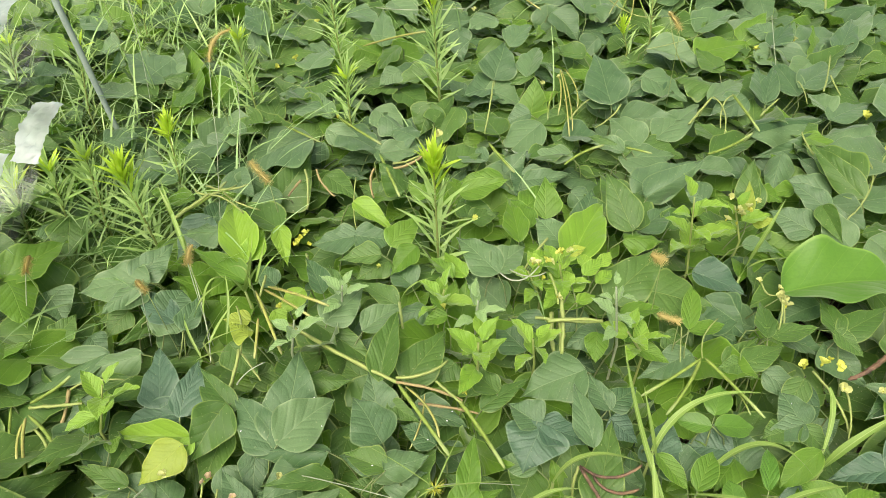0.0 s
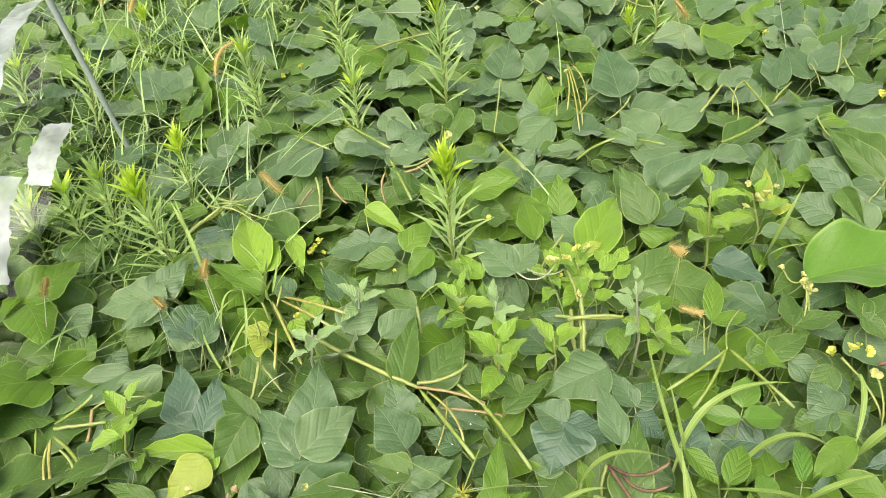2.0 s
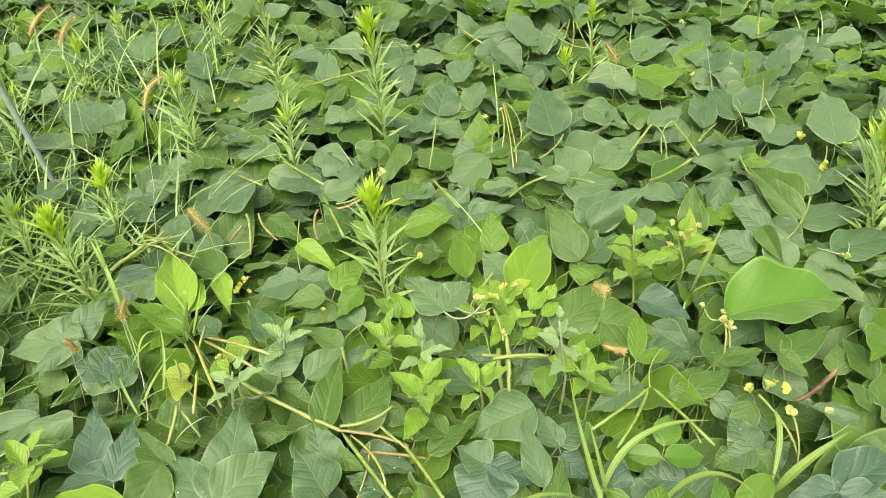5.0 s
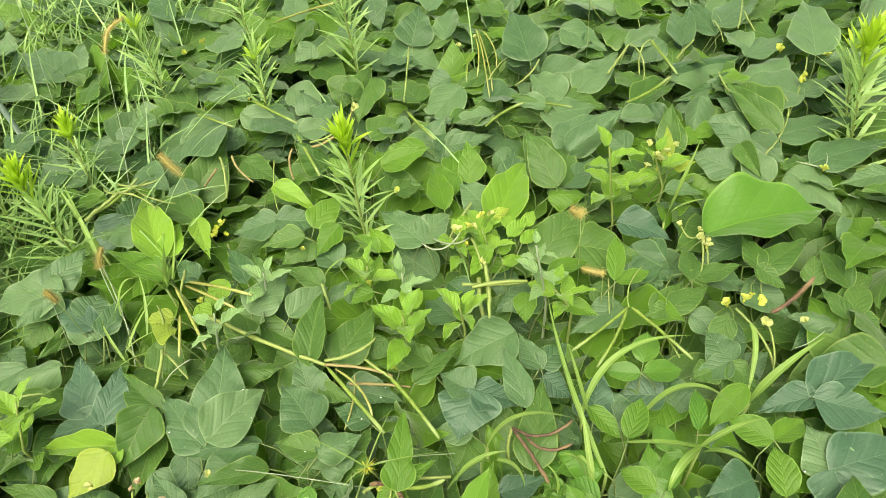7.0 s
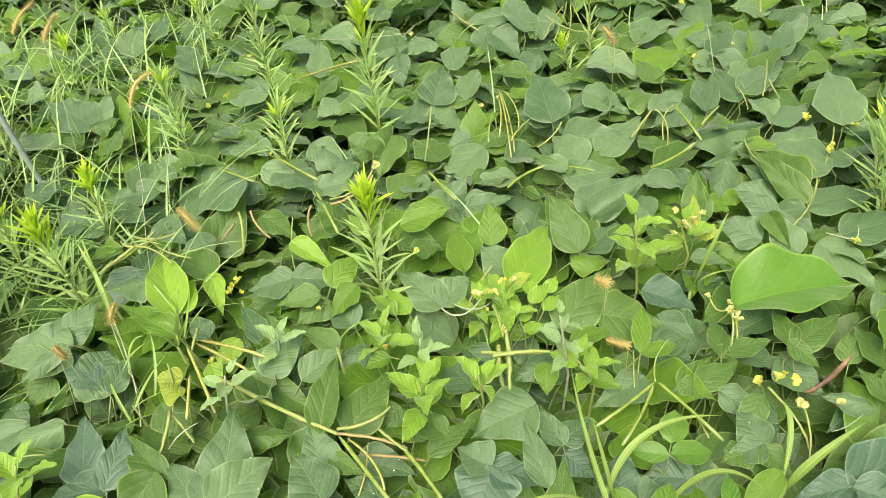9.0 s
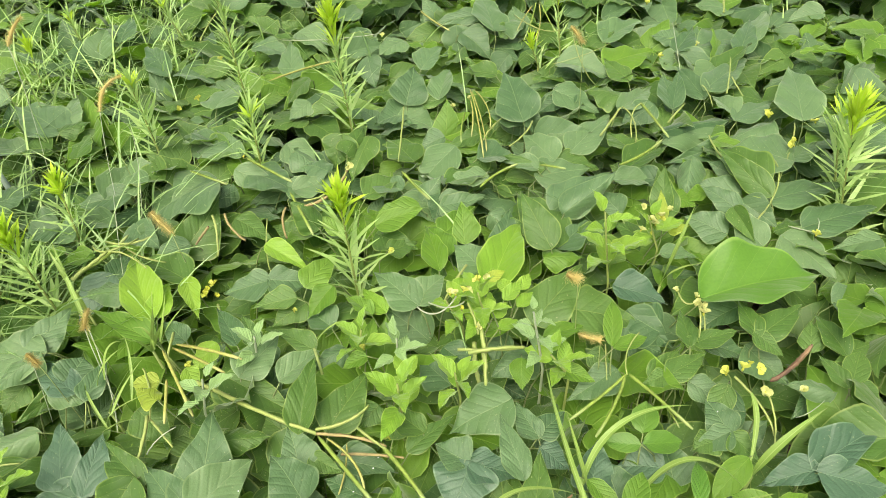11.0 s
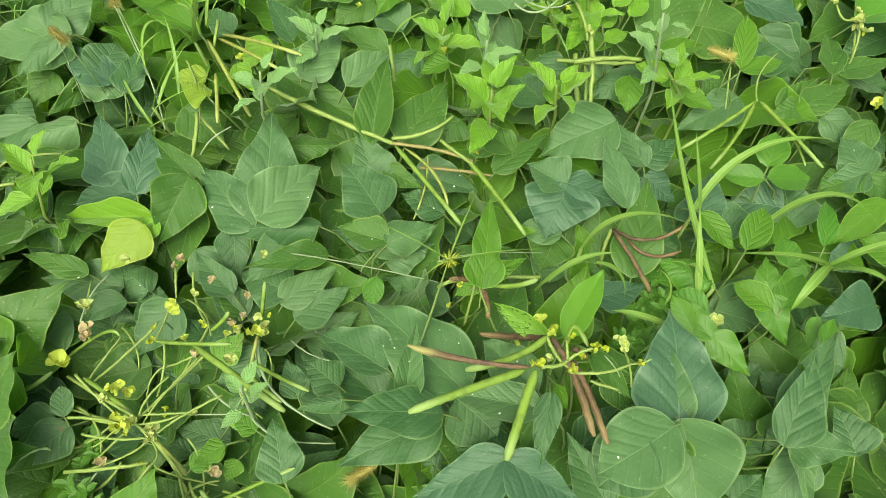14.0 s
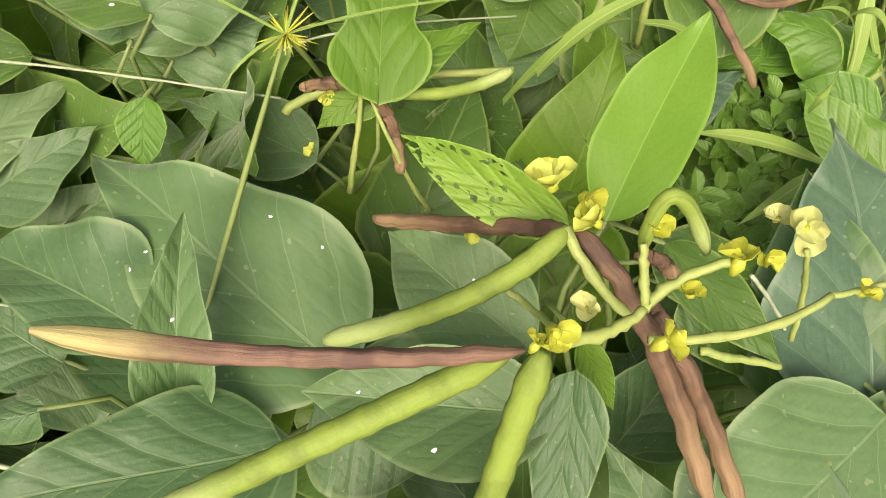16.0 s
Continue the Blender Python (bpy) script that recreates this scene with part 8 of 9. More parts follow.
flower("w", (-0.177, 0.257, 0.450), 0.0080)
flower("w", (-0.158, 0.226, 0.445), 0.0070)
flower("w", (-0.185, 0.211, 0.440), 0.0070)
flower("y", (-0.178, 0.209, 0.440), 0.0080)
flower("w", (-0.217, 0.436, 0.485), 0.0070)
flower("o", (-0.247, 0.472, 0.480), 0.0070)
stalk("s", (-0.189, 0.365, 0.500), (-0.209, 0.356, 0.495), (-0.234, 0.351, 0.485), 0.0011)
stalk("s", (-0.234, 0.351, 0.485), (-0.247, 0.335, 0.475), (-0.243, 0.310, 0.470), 0.0009)
stalk("s", (-0.234, 0.410, 0.500), (-0.235, 0.395, 0.500), (-0.238, 0.374, 0.505), 0.0010)
stalk("s", (-0.225, 0.463, 0.480), (-0.216, 0.430, 0.480), (-0.190, 0.393, 0.495), 0.0014)
stalk("s", (-0.225, 0.430, 0.480), (-0.200, 0.410, 0.490), (-0.184, 0.382, 0.500), 0.0010)
stalk("s", (-0.251, 0.473, 0.470), (-0.247, 0.456, 0.470), (-0.247, 0.441, 0.460), 0.0014)
stalk("s", (-0.329, 0.305, 0.460), (-0.297, 0.303, 0.465), (-0.269, 0.297, 0.470), 0.0016)
stalk("s", (-0.269, 0.295, 0.470), (-0.293, 0.281, 0.455), (-0.302, 0.279, 0.450), 0.0009)
stalk("s", (-0.237, 0.285, 0.465), (-0.262, 0.270, 0.455), (-0.298, 0.259, 0.445), 0.0011)
stalk("s", (-0.239, 0.285, 0.465), (-0.232, 0.273, 0.455), (-0.237, 0.262, 0.450), 0.0009)
stalk("s", (-0.237, 0.262, 0.450), (-0.253, 0.238, 0.440), (-0.262, 0.201, 0.420), 0.0018)
stalk("s", (-0.253, 0.307, 0.470), (-0.227, 0.307, 0.475), (-0.200, 0.309, 0.475), 0.0011)
stalk("s", (-0.246, 0.298, 0.470), (-0.228, 0.324, 0.480), (-0.189, 0.362, 0.500), 0.0008)
stalk("s", (-0.234, 0.262, 0.450), (-0.216, 0.254, 0.445), (-0.170, 0.245, 0.440), 0.0010)
stalk("s", (-0.128, 0.370, 0.495), (-0.120, 0.353, 0.490), (-0.127, 0.331, 0.480), 0.0008)
stalk("s", (-0.140, 0.370, 0.495), (-0.137, 0.362, 0.490), (-0.138, 0.351, 0.485), 0.0008)
stalk("s", (-0.150, 0.382, 0.500), (-0.158, 0.369, 0.495), (-0.167, 0.360, 0.485), 0.0007)
stalk("s", (-0.325, 0.389, 0.470), (-0.335, 0.382, 0.460), (-0.354, 0.374, 0.450), 0.0012)
stalk("s", (-0.297, 0.393, 0.460), (-0.320, 0.360, 0.450), (-0.334, 0.341, 0.440), 0.0011)
stalk("s", (-0.337, 0.415, 0.470), (-0.340, 0.434, 0.470), (-0.348, 0.461, 0.460), 0.0012)
stalk("s", (-0.206, 0.250, 0.450), (-0.194, 0.226, 0.440), (-0.178, 0.240, 0.440), 0.0012)
stalk("s", (-0.176, 0.227, 0.445), (-0.155, 0.233, 0.450), (-0.134, 0.240, 0.455), 0.0010)
stalk("s", (-0.169, 0.205, 0.430), (-0.168, 0.218, 0.440), (-0.160, 0.225, 0.445), 0.0012)
stalk("p", (-0.295, 0.255, 0.440), (-0.300, 0.246, 0.440), (-0.303, 0.239, 0.440), 0.0010)
pod("g", (-0.144, 0.347, 0.500), (-0.129, 0.334, 0.490), (-0.107, 0.320, 0.480), 0.0022)
blade((-0.374, 0.814, 0.560), (-0.412, 0.875, 0.590), (-0.448, 0.934, 0.620), 0.0065)
blade((-0.243, 0.759, 0.560), (-0.234, 0.776, 0.590), (-0.224, 0.796, 0.630), 0.0060)
blade((-0.240, 0.756, 0.560), (-0.222, 0.764, 0.590), (-0.198, 0.783, 0.610), 0.0060)
blade((-0.252, 0.753, 0.550), (-0.256, 0.760, 0.585), (-0.282, 0.769, 0.580), 0.0040)
blade((-0.320, 0.718, 0.530), (-0.310, 0.740, 0.570), (-0.293, 0.754, 0.570), 0.0050)
blade((-0.290, 0.660, 0.530), (-0.276, 0.693, 0.550), (-0.252, 0.724, 0.570), 0.0050)
blade((-0.275, 0.686, 0.520), (-0.279, 0.727, 0.550), (-0.287, 0.756, 0.580), 0.0040)
blade((-0.018, 0.740, 0.550), (0.003, 0.748, 0.580), (0.035, 0.768, 0.580), 0.0050)
stalk("p", (-0.307, 0.669, 0.470), (-0.336, 0.743, 0.500), (-0.374, 0.814, 0.560), 0.0009)
stalk("s", (-0.426, 0.902, 0.560), (-0.405, 0.929, 0.565), (-0.384, 0.957, 0.570), 0.0031)
stalk("s", (-0.384, 0.957, 0.570), (-0.351, 0.951, 0.565), (-0.312, 0.921, 0.560), 0.0016)
stalk("s", (-0.422, 0.984, 0.560), (-0.384, 0.957, 0.570), (-0.345, 0.993, 0.565), 0.0018)
flower("g", (-0.196, 0.859, 0.565), 0.0130)
flower("g", (-0.180, 0.850, 0.560), 0.0120)
flower("y", (-0.190, 0.871, 0.565), 0.0100)
flower("w", (0.191, 0.802, 0.585), 0.0100)
flower("y", (0.204, 0.809, 0.585), 0.0100)
flower("y", (0.227, 0.830, 0.585), 0.0110)
flower("w", (0.240, 0.834, 0.585), 0.0090)
flower("w", (0.219, 0.749, 0.570), 0.0090)
flower("w", (0.552, 0.774, 0.565), 0.0120)
flower("w", (0.556, 0.762, 0.560), 0.0120)
flower("w", (0.553, 0.791, 0.565), 0.0080)
flower("w", (0.526, 0.801, 0.570), 0.0080)
flower("w", (0.527, 0.948, 0.590), 0.0110)
flower("w", (0.544, 0.954, 0.590), 0.0110)
stalk("s", (0.527, 0.797, 0.570), (0.533, 0.778, 0.565), (0.550, 0.779, 0.565), 0.0013)
stalk("s", (0.552, 0.774, 0.565), (0.551, 0.754, 0.550), (0.548, 0.739, 0.530), 0.0014)
stalk("p", (0.133, 0.793, 0.570), (0.162, 0.778, 0.570), (0.192, 0.801, 0.580), 0.0012)
stalk("s", (0.209, 0.795, 0.570), (0.216, 0.766, 0.570), (0.220, 0.742, 0.560), 0.0020)
stalk("s", (0.225, 0.753, 0.560), (0.228, 0.716, 0.540), (0.226, 0.681, 0.520), 0.0031)
stalk("s", (0.204, 0.716, 0.550), (0.244, 0.718, 0.555), (0.285, 0.722, 0.550), 0.0028)


# ---- weeds ----
NEEDLE = leaf_data(8, 2, 0.45, 0.9, 0.0, 0.025, 0.35, 0.006, 41)
NEEDLE_B = leaf_data(8, 2, 0.45, 0.9, 0.0, 0.025, 0.12, 0.008, 42)
NEEDLES = {k: [mesh_of("leaf", *d, m) for d in (NEEDLE, NEEDLE_B)] for k, m in (("m", M_NEEDLE), ("b", M_NEEDLE_TOP))}
WEED = random.Random(5)


def narrow_weed(kind, base, top, size, count):
    """An upright weed: one stem set all round with narrow leaves, the youngest in a bright tuft at the top."""
    base, top = Vector(base), Vector(top)
    foot = Vector((base.x - (top.x - base.x) * 0.5, base.y - (top.y - base.y) * 0.5, 0.0))
    g = thing("narrow_leaf_weed", foot.x, foot.y, 0.0, "upright weed with many narrow pointed leaves" + (", tip yellow-green" if kind == "b" else ""), "weed", "upright weeds")
    pts = [foot.lerp(base, i / 7) for i in range(7)] + [base.lerp(top, i / 7) for i in range(8)]
    tube("stem", pts, [0.0032 - 0.0019 * i / 14 for i in range(15)], M_STEM, g, 6)
    count = int(count * 1.25)
    for i in range(count):
        v = (i + 0.5) / count
        h = v ** 0.6
        p = top.lerp(base - (top - base).normalized() * 0.10, 1 - h)
        young = max(0.0, (h - 0.6) / 0.4)
        an = i * 137.5 + WEED.uniform(-15, 15)
        rise = 36 + 36 * young + WEED.gauss(0, 9)
        s = (1.2 - 0.4 * young) * size * WEED.uniform(0.7, 1.2)
        m = Matrix.Translation(p) @ pose(0, 0, 0, 0, 0, an) @ pose(0, 0, 0, rise, 0, 0) @ pose(0, 0, 0, 0, WEED.gauss(0, 20), 0) @ Matrix.Diagonal((s * 0.098, s * 1.12, s * 0.6, 1))
        mats = NEEDLES["b" if kind == "b" and young > 0.55 else "m"]
        piece("leaf", mats[i % 2], g, m)
    for i in range(24 if kind == "b" else 8):
        v = i / 24
        s = size * WEED.uniform(0.6, 0.95)
        m = Matrix.Translation(top - (top - base).normalized() * 0.022 * (1 - v)) @ pose(0, 0, 0, 0, 0, i * 137.5) @ pose(0, 0, 0, 38 + 42 * v + WEED.gauss(0, 6), 0, 0) @ Matrix.Diagonal((s * 0.17, s, s * 0.8, 1))
        piece("leaf", NEEDLES["b"][i % 2], g, m)


WEED_LEAF = {"o": mesh_of("leaf", *LOBED, LEAF["v"]), "p": mesh_of("leaf", *LOBED, leaf_material("mealy_leaf", (0.15, 0.26, 0.08), (0.22, 0.35, 0.13), (0.3, 0.42, 0.2), 0.35, 0.6))}


def lobed_weed(kind, base, top, size, count):
    """A soft-leaved weed with lobed leaves round its stem."""
    base, top = Vector(base), Vector(top)
    g = thing("lobed_weed", base.x, base.y, 0.0, "pale soft-leaved weed with lobed leaves" if kind == "p" else "light green weed with lobed leaves", "weed", "lobed weeds")
    foot = Vector((base.x, base.y, 0.0))
    tube("stem", [foot.lerp(base, i / 6) for i in range(6)] + [base.lerp(top, i / 6) for i in range(7)], [0.0028 - 0.0014 * i / 12 for i in range(13)], M_PALE if kind == "p" else M_STEM, g, 6)
    count = max(6, int(count * 0.36))
    for i in range(count):
        v = (i + 0.5) / count
        p = base.lerp(top, 0.2 + 0.8 * v)
        s = 1.75 * size * (1.1 - 0.45 * v) * WEED.uniform(0.75, 1.2)
        an = i * 137.5 + WEED.uniform(-20, 20)
        m = Matrix.Translation(p) @ pose(0, 0, 0, 0, 0, an) @ pose(0, 0, 0, 4 + 38 * v * v + WEED.gauss(0, 12), WEED.gauss(0, 14), 0) @ pose(0, 0.008, 0) @ Matrix.Diagonal((s * 0.52, s, s, 1))
        piece("leaf", WEED_LEAF[kind], g, m)


CLOVER = mesh_of("leaflet", *SMALL, LEAF["s"])


def clover(kind, base, top, size, count):
    """A low creeping weed with small oval leaflets in threes."""
    base, top = Vector(base), Vector(top)
    g = thing("small_leaf_weed", base.x, base.y, 0.0, "low weed with small oval bright green leaflets", "weed", "small-leaved weeds")
    foot = Vector((base.x, base.y, 0.0))
    tube("stem", bend(foot, foot.lerp(base, 0.6) + Vector((0.004, 0.003, 0)), base, 6), [0.0012] * 7, M_STEM, g, 5)
    for i in range(count):
        p = base.lerp(top, i / count) + Vector((WEED.gauss(0, 0.008), WEED.gauss(0, 0.008), WEED.gauss(0, 0.006)))
        tube("stalk", [base, base.lerp(p, 0.5), p], [0.0006, 0.0005, 0.0004], M_STEM, g, 4)
        turn = WEED.uniform(0, 360)
        for off in (0, 120, 240):
            s = size * WEED.uniform(0.85, 1.2)
            m = Matrix.Translation(p) @ pose(0, 0, 0, 0, 0, turn + off) @ pose(0, 0.0008, 0, 14 + WEED.gauss(0, 10), 0, 0) @ Matrix.Diagonal((s * 0.55, s, s, 1))
            piece("leaflet", CLOVER, g, m)


narrow_weed("b", (0.026, 0.924, 0.479), (0.021, 0.924, 0.676), 0.062, 46)
narrow_weed("b", (-0.005, 1.376, 0.526), (-0.018, 1.375, 0.784), 0.058, 70)
narrow_weed("m", (-0.188, 1.267, 0.523), (-0.187, 1.268, 0.651), 0.050, 46)
narrow_weed("m", (-0.228, 1.417, 0.536), (-0.238, 1.414, 0.837), 0.045, 80)
narrow_weed("m", (-0.400, 1.294, 0.538), (-0.406, 1.291, 0.716), 0.055, 60)
narrow_weed("b", (-0.482, 1.046, 0.515), (-0.473, 1.052, 0.644), 0.050, 36)
narrow_weed("b", (-0.484, 0.908, 0.498), (-0.491, 0.903, 0.653), 0.058, 60)
narrow_weed("b", (-0.788, 1.638, 0.546), (-0.780, 1.642, 0.643), 0.040, 36)
narrow_weed("b", (0.513, 1.704, 0.539), (0.494, 1.709, 0.690), 0.040, 40)
narrow_weed("b", (0.447, 1.639, 0.536), (0.423, 1.644, 0.593), 0.040, 30)
narrow_weed("b", (0.913, 1.030, 0.516), (0.877, 1.057, 0.710), 0.065, 60)
narrow_weed("m", (-0.594, 0.950, 0.508), (-0.581, 0.960, 0.652), 0.055, 50)
narrow_weed("m", (-0.661, 0.942, 0.509), (-0.651, 0.951, 0.630), 0.055, 40)
narrow_weed("m", (-0.720, 0.909, 0.506), (-0.705, 0.923, 0.611), 0.055, 40)
narrow_weed("m", (-0.475, 1.836, 0.538), (-0.515, 1.822, 0.668), 0.045, 40)
narrow_weed("m", (-0.767, 1.860, 0.534), (-0.775, 1.857, 0.633), 0.045, 40)
narrow_weed("m", (-0.757, 1.255, 0.548), (-0.731, 1.273, 0.699), 0.050, 40)
narrow_weed("m", (-0.911, 1.264, 0.549), (-0.886, 1.285, 0.699), 0.050, 40)
narrow_weed("m", (0.940, 1.112, 0.527), (0.910, 1.135, 0.669), 0.060, 44)
lobed_weed("o", (0.452, 0.888, 0.499), (0.428, 0.896, 0.652), 0.034, 26)
lobed_weed("p", (0.318, 0.733, 0.484), (0.297, 0.738, 0.606), 0.022, 26)
lobed_weed("o", (0.037, 0.770, 0.487), (0.048, 0.772, 0.549), 0.034, 14)
lobed_weed("o", (0.105, 0.659, 0.479), (0.104, 0.659, 0.563), 0.034, 16)
lobed_weed("o", (0.203, 0.818, 0.489), (0.178, 0.819, 0.551), 0.024, 20)
lobed_weed("o", (0.243, 0.817, 0.489), (0.226, 0.818, 0.568), 0.028, 24)
lobed_weed("p", (-0.120, 0.776, 0.490), (-0.114, 0.778, 0.540), 0.022, 14)
lobed_weed("o", (-0.422, 0.540, 0.469), (-0.402, 0.565, 0.548), 0.034, 18)
lobed_weed("p", (-0.181, 0.685, 0.484), (-0.168, 0.692, 0.553), 0.026, 14)
lobed_weed("o", (0.554, 0.959, 0.510), (0.529, 0.970, 0.579), 0.030, 16)
lobed_weed("p", (-0.137, 0.306, 0.467), (-0.131, 0.316, 0.542), 0.018, 14)
lobed_weed("o", (0.355, 0.717, 0.484), (0.326, 0.726, 0.525), 0.030, 14)
lobed_weed("o", (0.190, 0.691, 0.481), (0.183, 0.691, 0.539), 0.030, 12)
lobed_weed("p", (0.099, 0.751, 0.485), (0.101, 0.751, 0.550), 0.022, 16)
clover(".", (0.302, 0.449, 0.427), (0.295, 0.458, 0.453), 0.0135, 14)
clover(".", (0.280, 0.440, 0.427), (0.271, 0.450, 0.443), 0.0135, 10)
clover(".", (0.270, 0.393, 0.429), (0.259, 0.410, 0.455), 0.0135, 16)
clover(".", (0.281, 0.386, 0.430), (0.274, 0.398, 0.442), 0.0135, 10)
clover(".", (0.259, 0.384, 0.430), (0.253, 0.395, 0.448), 0.0135, 10)
clover(".", (0.303, 0.424, 0.428), (0.296, 0.431, 0.452), 0.0135, 12)
clover(".", (-0.311, 0.215, 0.421), (-0.309, 0.237, 0.440), 0.014, 16)
clover(".", (-0.317, 0.276, 0.420), (-0.314, 0.289, 0.431), 0.012, 12)
clover(".", (-0.279, 0.207, 0.422), (-0.279, 0.224, 0.439), 0.012, 14)
clover(".", (-0.500, 0.343, 0.414), (-0.490, 0.366, 0.453), 0.014, 16)
clover(".", (-0.474, 0.329, 0.414), (-0.465, 0.349, 0.443), 0.014, 14)


FILM_A = (-0.825, 1.337, 0.800)
FILM_B = (-0.718, 0.949, 0.780)
FILM_C = (-0.609, 0.967, 0.740)
FILM_D = (-0.604, 0.854, 0.700)
FILM_E = (-0.615, 0.824, 0.740)
FILM_F = (-0.616, 0.699, 0.640)
POLE_A = (-0.695, 1.200, 0.878)
POLE_C = (-0.673, 1.200, 0.555)


# ---- plastic film and its pole ----
def film_material():
    m = Nodes("white_film")
    pos = m.add("ShaderNodeTexCoord").outputs["Object"]
    n = m.noise(26.0, 4.0, pos)
    m.link(m.mix(n, (0.28, 0.34, 0.31), (0.42, 0.49, 0.45)), m.bsdf.inputs["Base Color"])
    m.bsdf.inputs["Roughness"].default_value = 0.3
    m.bump(m.noise(45.0, 3.0, pos), 0.6, 0.004)
    trans = m.add("ShaderNodeBsdfTranslucent")
    trans.inputs[0].default_value = (0.36, 0.42, 0.37, 1)
    both = m.add("ShaderNodeMixShader")
    both.inputs[0].default_value = 0.4
    clear = m.add("ShaderNodeBsdfTransparent")
    last = m.add("ShaderNodeMixShader")
    m.link(m.math("MULTIPLY", m.ramp(m.noise(11.0, 3.0, pos), 0.35, 0.75), 0.6), last.inputs[0])
    m.link(m.bsdf.outputs[0], both.inputs[1])
    m.link(trans.outputs[0], both.inputs[2])
    m.link(both.outputs[0], last.inputs[1])
    m.link(clear.outputs[0], last.inputs[2])
    m.link(last.outputs[0], m.out.inputs[0])
    return m.mat


M_FILM = film_material()


def clear_material():
    m = Nodes("clear_film")
    pos = m.add("ShaderNodeTexCoord").outputs["Object"]
    m.bsdf.inputs["Base Color"].default_value = (0.6, 0.62, 0.6, 1)
    m.bsdf.inputs["Roughness"].default_value = 0.25
    m.bump(m.noise(30.0, 3.0, pos), 0.5, 0.004)
    clear, last = m.add("ShaderNodeBsdfTransparent"), m.add("ShaderNodeMixShader")
    m.link(m.math("ADD", m.math("MULTIPLY", m.ramp(m.noise(9.0, 3.0, pos), 0.45, 0.75), 0.12), 0.015), last.inputs[0])
    m.link(clear.outputs[0], last.inputs[1])
    m.link(m.bsdf.outputs[0], last.inputs[2])
    m.link(last.outputs[0], m.out.inputs[0])
    return m.mat


M_CLEAR = clear_material()
M_POLE = plain_material("grey_pole", (0.19, 0.25, 0.20), (0.28, 0.35, 0.29), 30.0, 0.6)


def film_strip(parent, a, b, width, seed, bow=0.02):
    """A crumpled strip of plastic film from a to b."""
    a, b = Vector(a), Vector(b)
    along = b - a
    side = along.cross(Vector((0.1, -0.75, 0.65))).normalized()
    face = side.cross(along).normalized()
    rows, cols, verts, faces = 22, 8, [], []
    for i in range(rows + 1):
        v = i / rows
        w = width * (0.8 + 0.18 * noise.noise(Vector((v * 3, seed, 0.5))))
        for k in range(cols + 1):
            u = k / cols - 0.5
            lift = bow * math.sin(math.pi * v) + 0.006 * noise.noise(Vector((v * 6, u * 5, seed))) + 0.005 * noise.noise(Vector((v * 17, u * 14, seed + 4)))
            ragged = 0.006 * noise.noise(Vector((v * 12, u * 3, seed + 9)))
            verts.append(along * v + side * (u * w + ragged) + face * lift)
    for i in range(rows):
        for k in range(cols):
            p = i * (cols + 1) + k
            faces.append((p, p + 1, p + cols + 2, p + cols + 1))
    piece("strip", mesh_of("strip", verts, faces, None, M_FILM), parent, Matrix.Translation(a))


def clear_film(parent):
    """The clear sheet that the white folds belong to; its foot rests on the leaves."""
    o = Vector(FILM_E)
    top, low = Vector(FILM_A), Vector(FILM_F) + Vector((-0.03, 0.01, -0.05))
    rows, cols, verts, faces = 24, 12, [], []
    for i in range(rows + 1):
        v = i / rows
        edge = top.lerp(low, v) + Vector((0.03, 0.01, 0.02 * math.sin(math.pi * v))) - o
        for k in range(cols + 1):
            u = k / cols
            z = 0.02 * noise.noise(Vector((v * 5, u * 4, 2.0))) + 0.006 * noise.noise(Vector((v * 16, u * 13, 7.0)))
            hem = 0.05 * noise.noise(Vector((v * 7, 0.3, u * 2))) + 0.02 * noise.noise(Vector((v * 23, 1.7, u * 3)))
            verts.append(edge + Vector((-0.32 * u + 0.05 * (1 - v) + hem, -0.03 * u + 0.05 * v * noise.noise(Vector((u * 6, 4.0, 0.0))), z)))
    for i in range(rows):
        for k in range(cols):
            p = i * (cols + 1) + k
            faces.append((p, p + 1, p + cols + 2, p + cols + 1))
    sheet = piece("clear_sheet", mesh_of("clear_sheet", verts, faces, None, M_CLEAR), parent, Matrix.Translation(o), "hazy clear plastic sheet")
    sheet.visible_shadow = False


def make_film():
    sheet = thing("plastic_film", -0.76, 0.98, 0.0, "torn strips of crumpled white plastic film hung over the plants", "plastic film")
    film_strip(sheet, FILM_A, FILM_B, 0.072, 1.0)
    film_strip(sheet, FILM_C, FILM_D, 0.056, 2.3, 0.008)
    film_strip(sheet, FILM_E, FILM_F, 0.056, 3.9)
    clear_film(sheet)
    pole = thing("garden_pole", POLE_C[0], POLE_C[1], 0.0, "thin grey leaning pole standing among the weeds", "pole")
    foot = Vector(POLE_C) + (Vector(POLE_C) - Vector(POLE_A)) * 1.74
    up = Vector(POLE_A) + (Vector(POLE_A) - Vector(POLE_C)) * 0.6
    tube("shaft", bend(foot, POLE_C, up, 16), [0.0036 + 0.00022 * i for i in range(17)], M_POLE, pole, 10)


make_film()


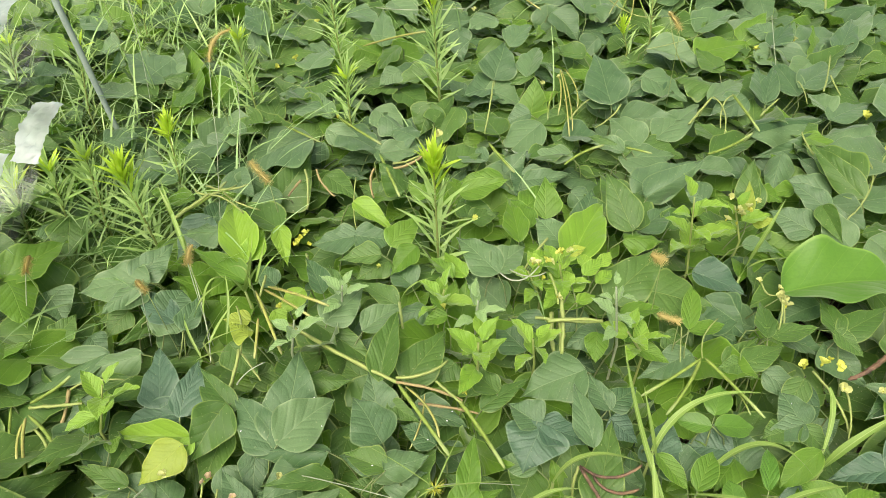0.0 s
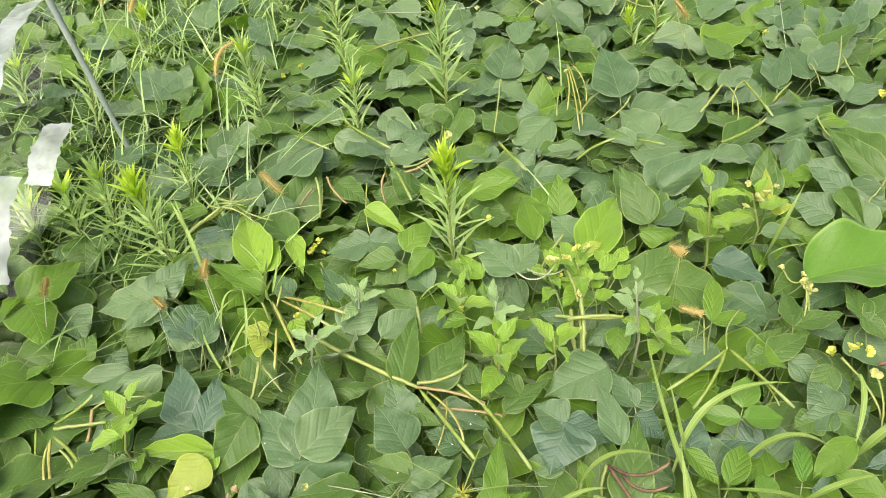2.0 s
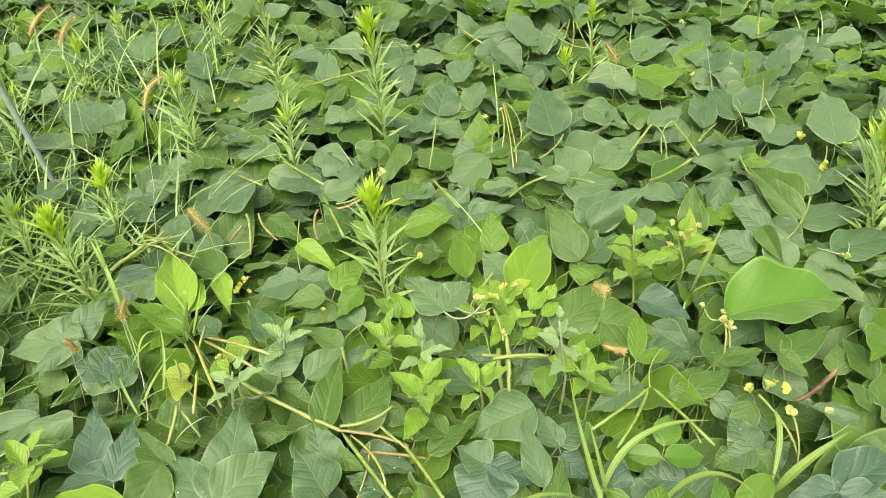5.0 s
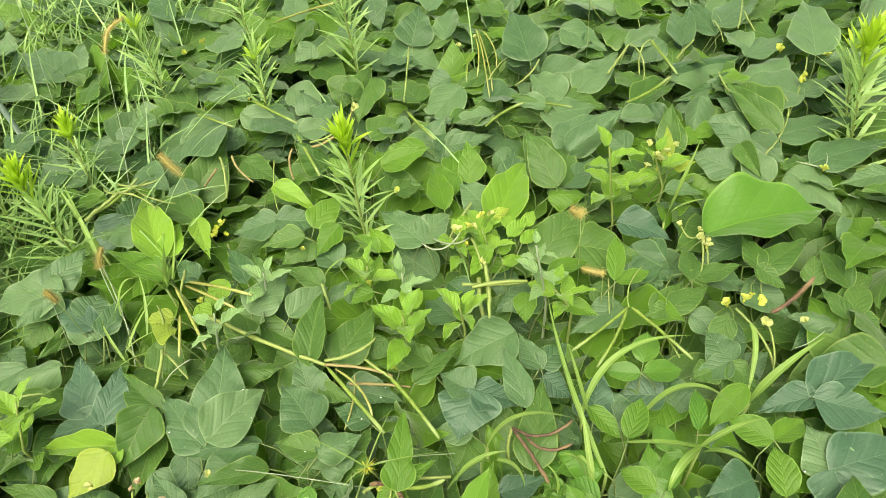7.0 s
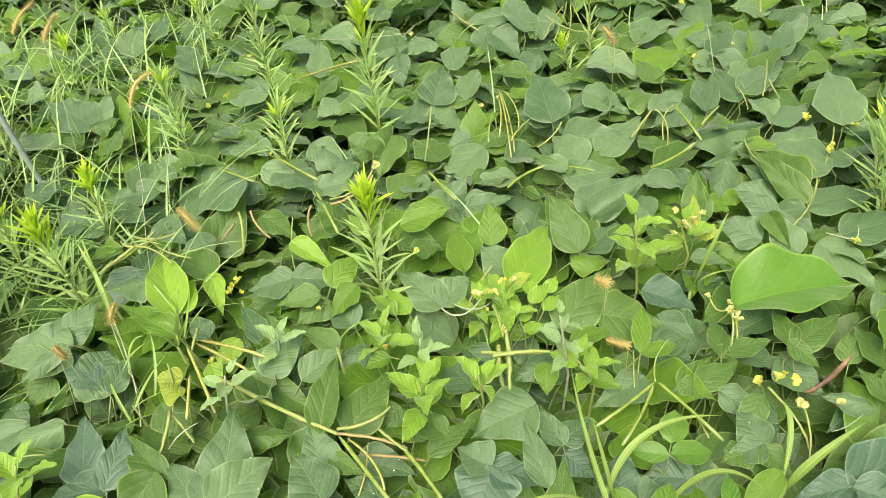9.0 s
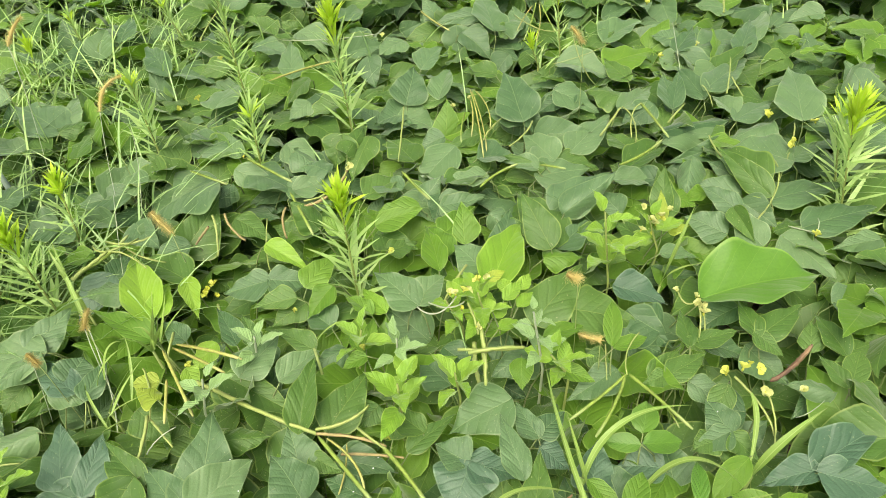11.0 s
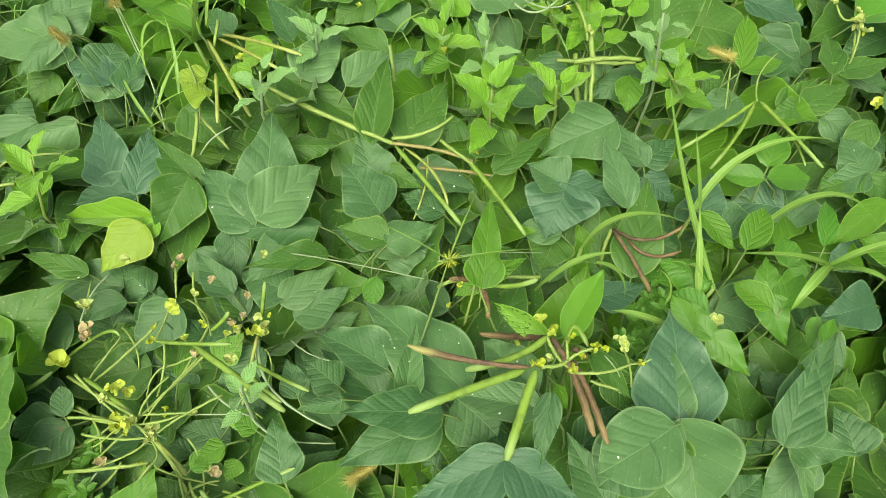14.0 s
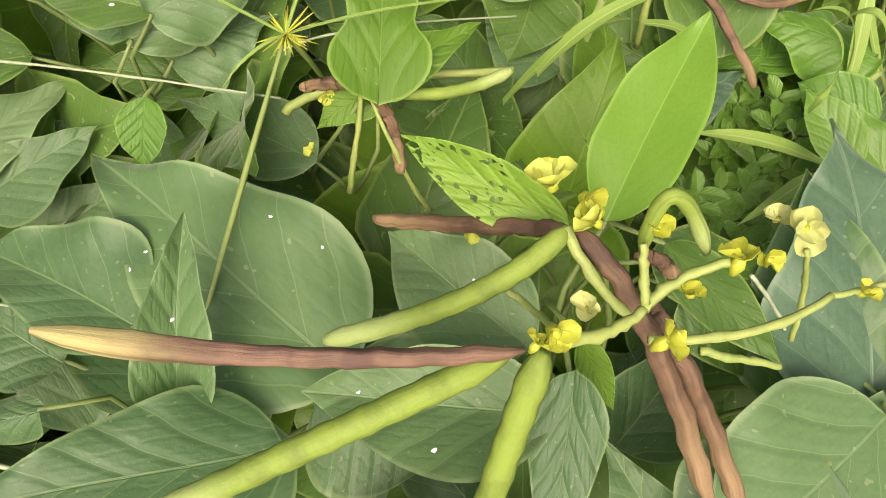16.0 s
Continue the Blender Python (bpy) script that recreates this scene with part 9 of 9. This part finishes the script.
# ---- fine grass between the plants ----
def fine_grass(name, count, seed, place, label):
    rng = random.Random(seed)
    o = Vector((0, 1, 0))
    chunks = []
    for i in range(count):
        x, y = place(rng)
        z0 = canopy(x, y) - 0.12
        h, an = rng.uniform(0.12, 0.26), rng.uniform(0, 6.28)
        reach = h * rng.uniform(0.5, 1.3)
        a = Vector((x, y, z0)) - o
        c = a + Vector((math.cos(an) * reach, math.sin(an) * reach, h * rng.uniform(0.5, 0.95)))
        b = a.lerp(c, 0.5) + Vector((0, 0, h * 0.16))
        chunks.append(blade_data(bend(a, b, c, 7), rng.uniform(0.003, 0.006), rng.uniform(-1, 1)))
    v, f, t = merge(chunks)
    ob = new(name, mesh_of(name, v, f, t, M_NEEDLE if seed % 2 else M_PALE_BLADE))
    ob.location = o
    tagged(ob, label, "grass", kind="stuff")


fine_grass("grass", 640, 51, lambda r: (r.uniform(-1.5, -0.45), r.uniform(0.85, 2.3)), "loose narrow green grass growing through the weeds")
fine_grass("grass", 640, 52, lambda r: (r.uniform(-1.3, -0.42), r.uniform(0.85, 2.4)), "pale arching grass blades among the bean leaves")
fine_grass("grass", 260, 56, lambda r: (r.uniform(-0.85, -0.34), r.uniform(0.78, 1.2)), "pale arching grass blades beside the plastic film")
fine_grass("grass", 320, 53, lambda r: (r.uniform(-1.3, 1.9), r.uniform(1.75, 3.2)), "thin grass standing between the far bean plants")
fine_grass("grass", 60, 54, lambda r: (r.uniform(-0.5, 0.9), r.uniform(0.9, 1.8)), "few thin grass blades between bean plants")

# ---- white specks of dirt and petal on the upper leaves ----
for place, size in (((-0.0054, 0.3703, 0.5095), 0.0010),
                    ((0.0055, 0.3681, 0.5113), 0.0010),
                    ((0.0002, 0.3771, 0.5092), 0.0010),
                    ((0.0227, 0.3441, 0.5413), 0.0010),
                    ((0.1271, 0.3563, 0.5109), 0.0010),
                    ((0.0821, 0.3159, 0.5339), 0.0010),
                    ((0.1057, 0.2958, 0.5467), 0.0010),
                    ((0.0501, 0.3858, 0.5167), 0.0010),
                    ((0.0694, 0.3722, 0.516), 0.0010),
                    ((-0.3678, 0.467, 0.4539), 0.0015),
                    ((-0.3079, 0.4697, 0.4291), 0.0015),
                    ((0.2117, 0.2629, 0.5302), 0.0015),
                    ((0.07, 0.6131, 0.4596), 0.0015),
                    ((0.0634, 0.5991, 0.4559), 0.0015),
                    ((0.0391, 0.5611, 0.4651), 0.0015),
                    ((0.5985, 0.448, 0.475), 0.0015),
                    ((-0.2215, 0.5504, 0.4771), 0.0015),
                    ((-0.128, 0.605, 0.4874), 0.0015),
                    ((-0.1059, 0.5554, 0.4936), 0.0015),
                    ((-0.0289, 0.5059, 0.4859), 0.0015),
                    ((0.5523, 0.6424, 0.4834), 0.0015)):
    fleck(place, size)
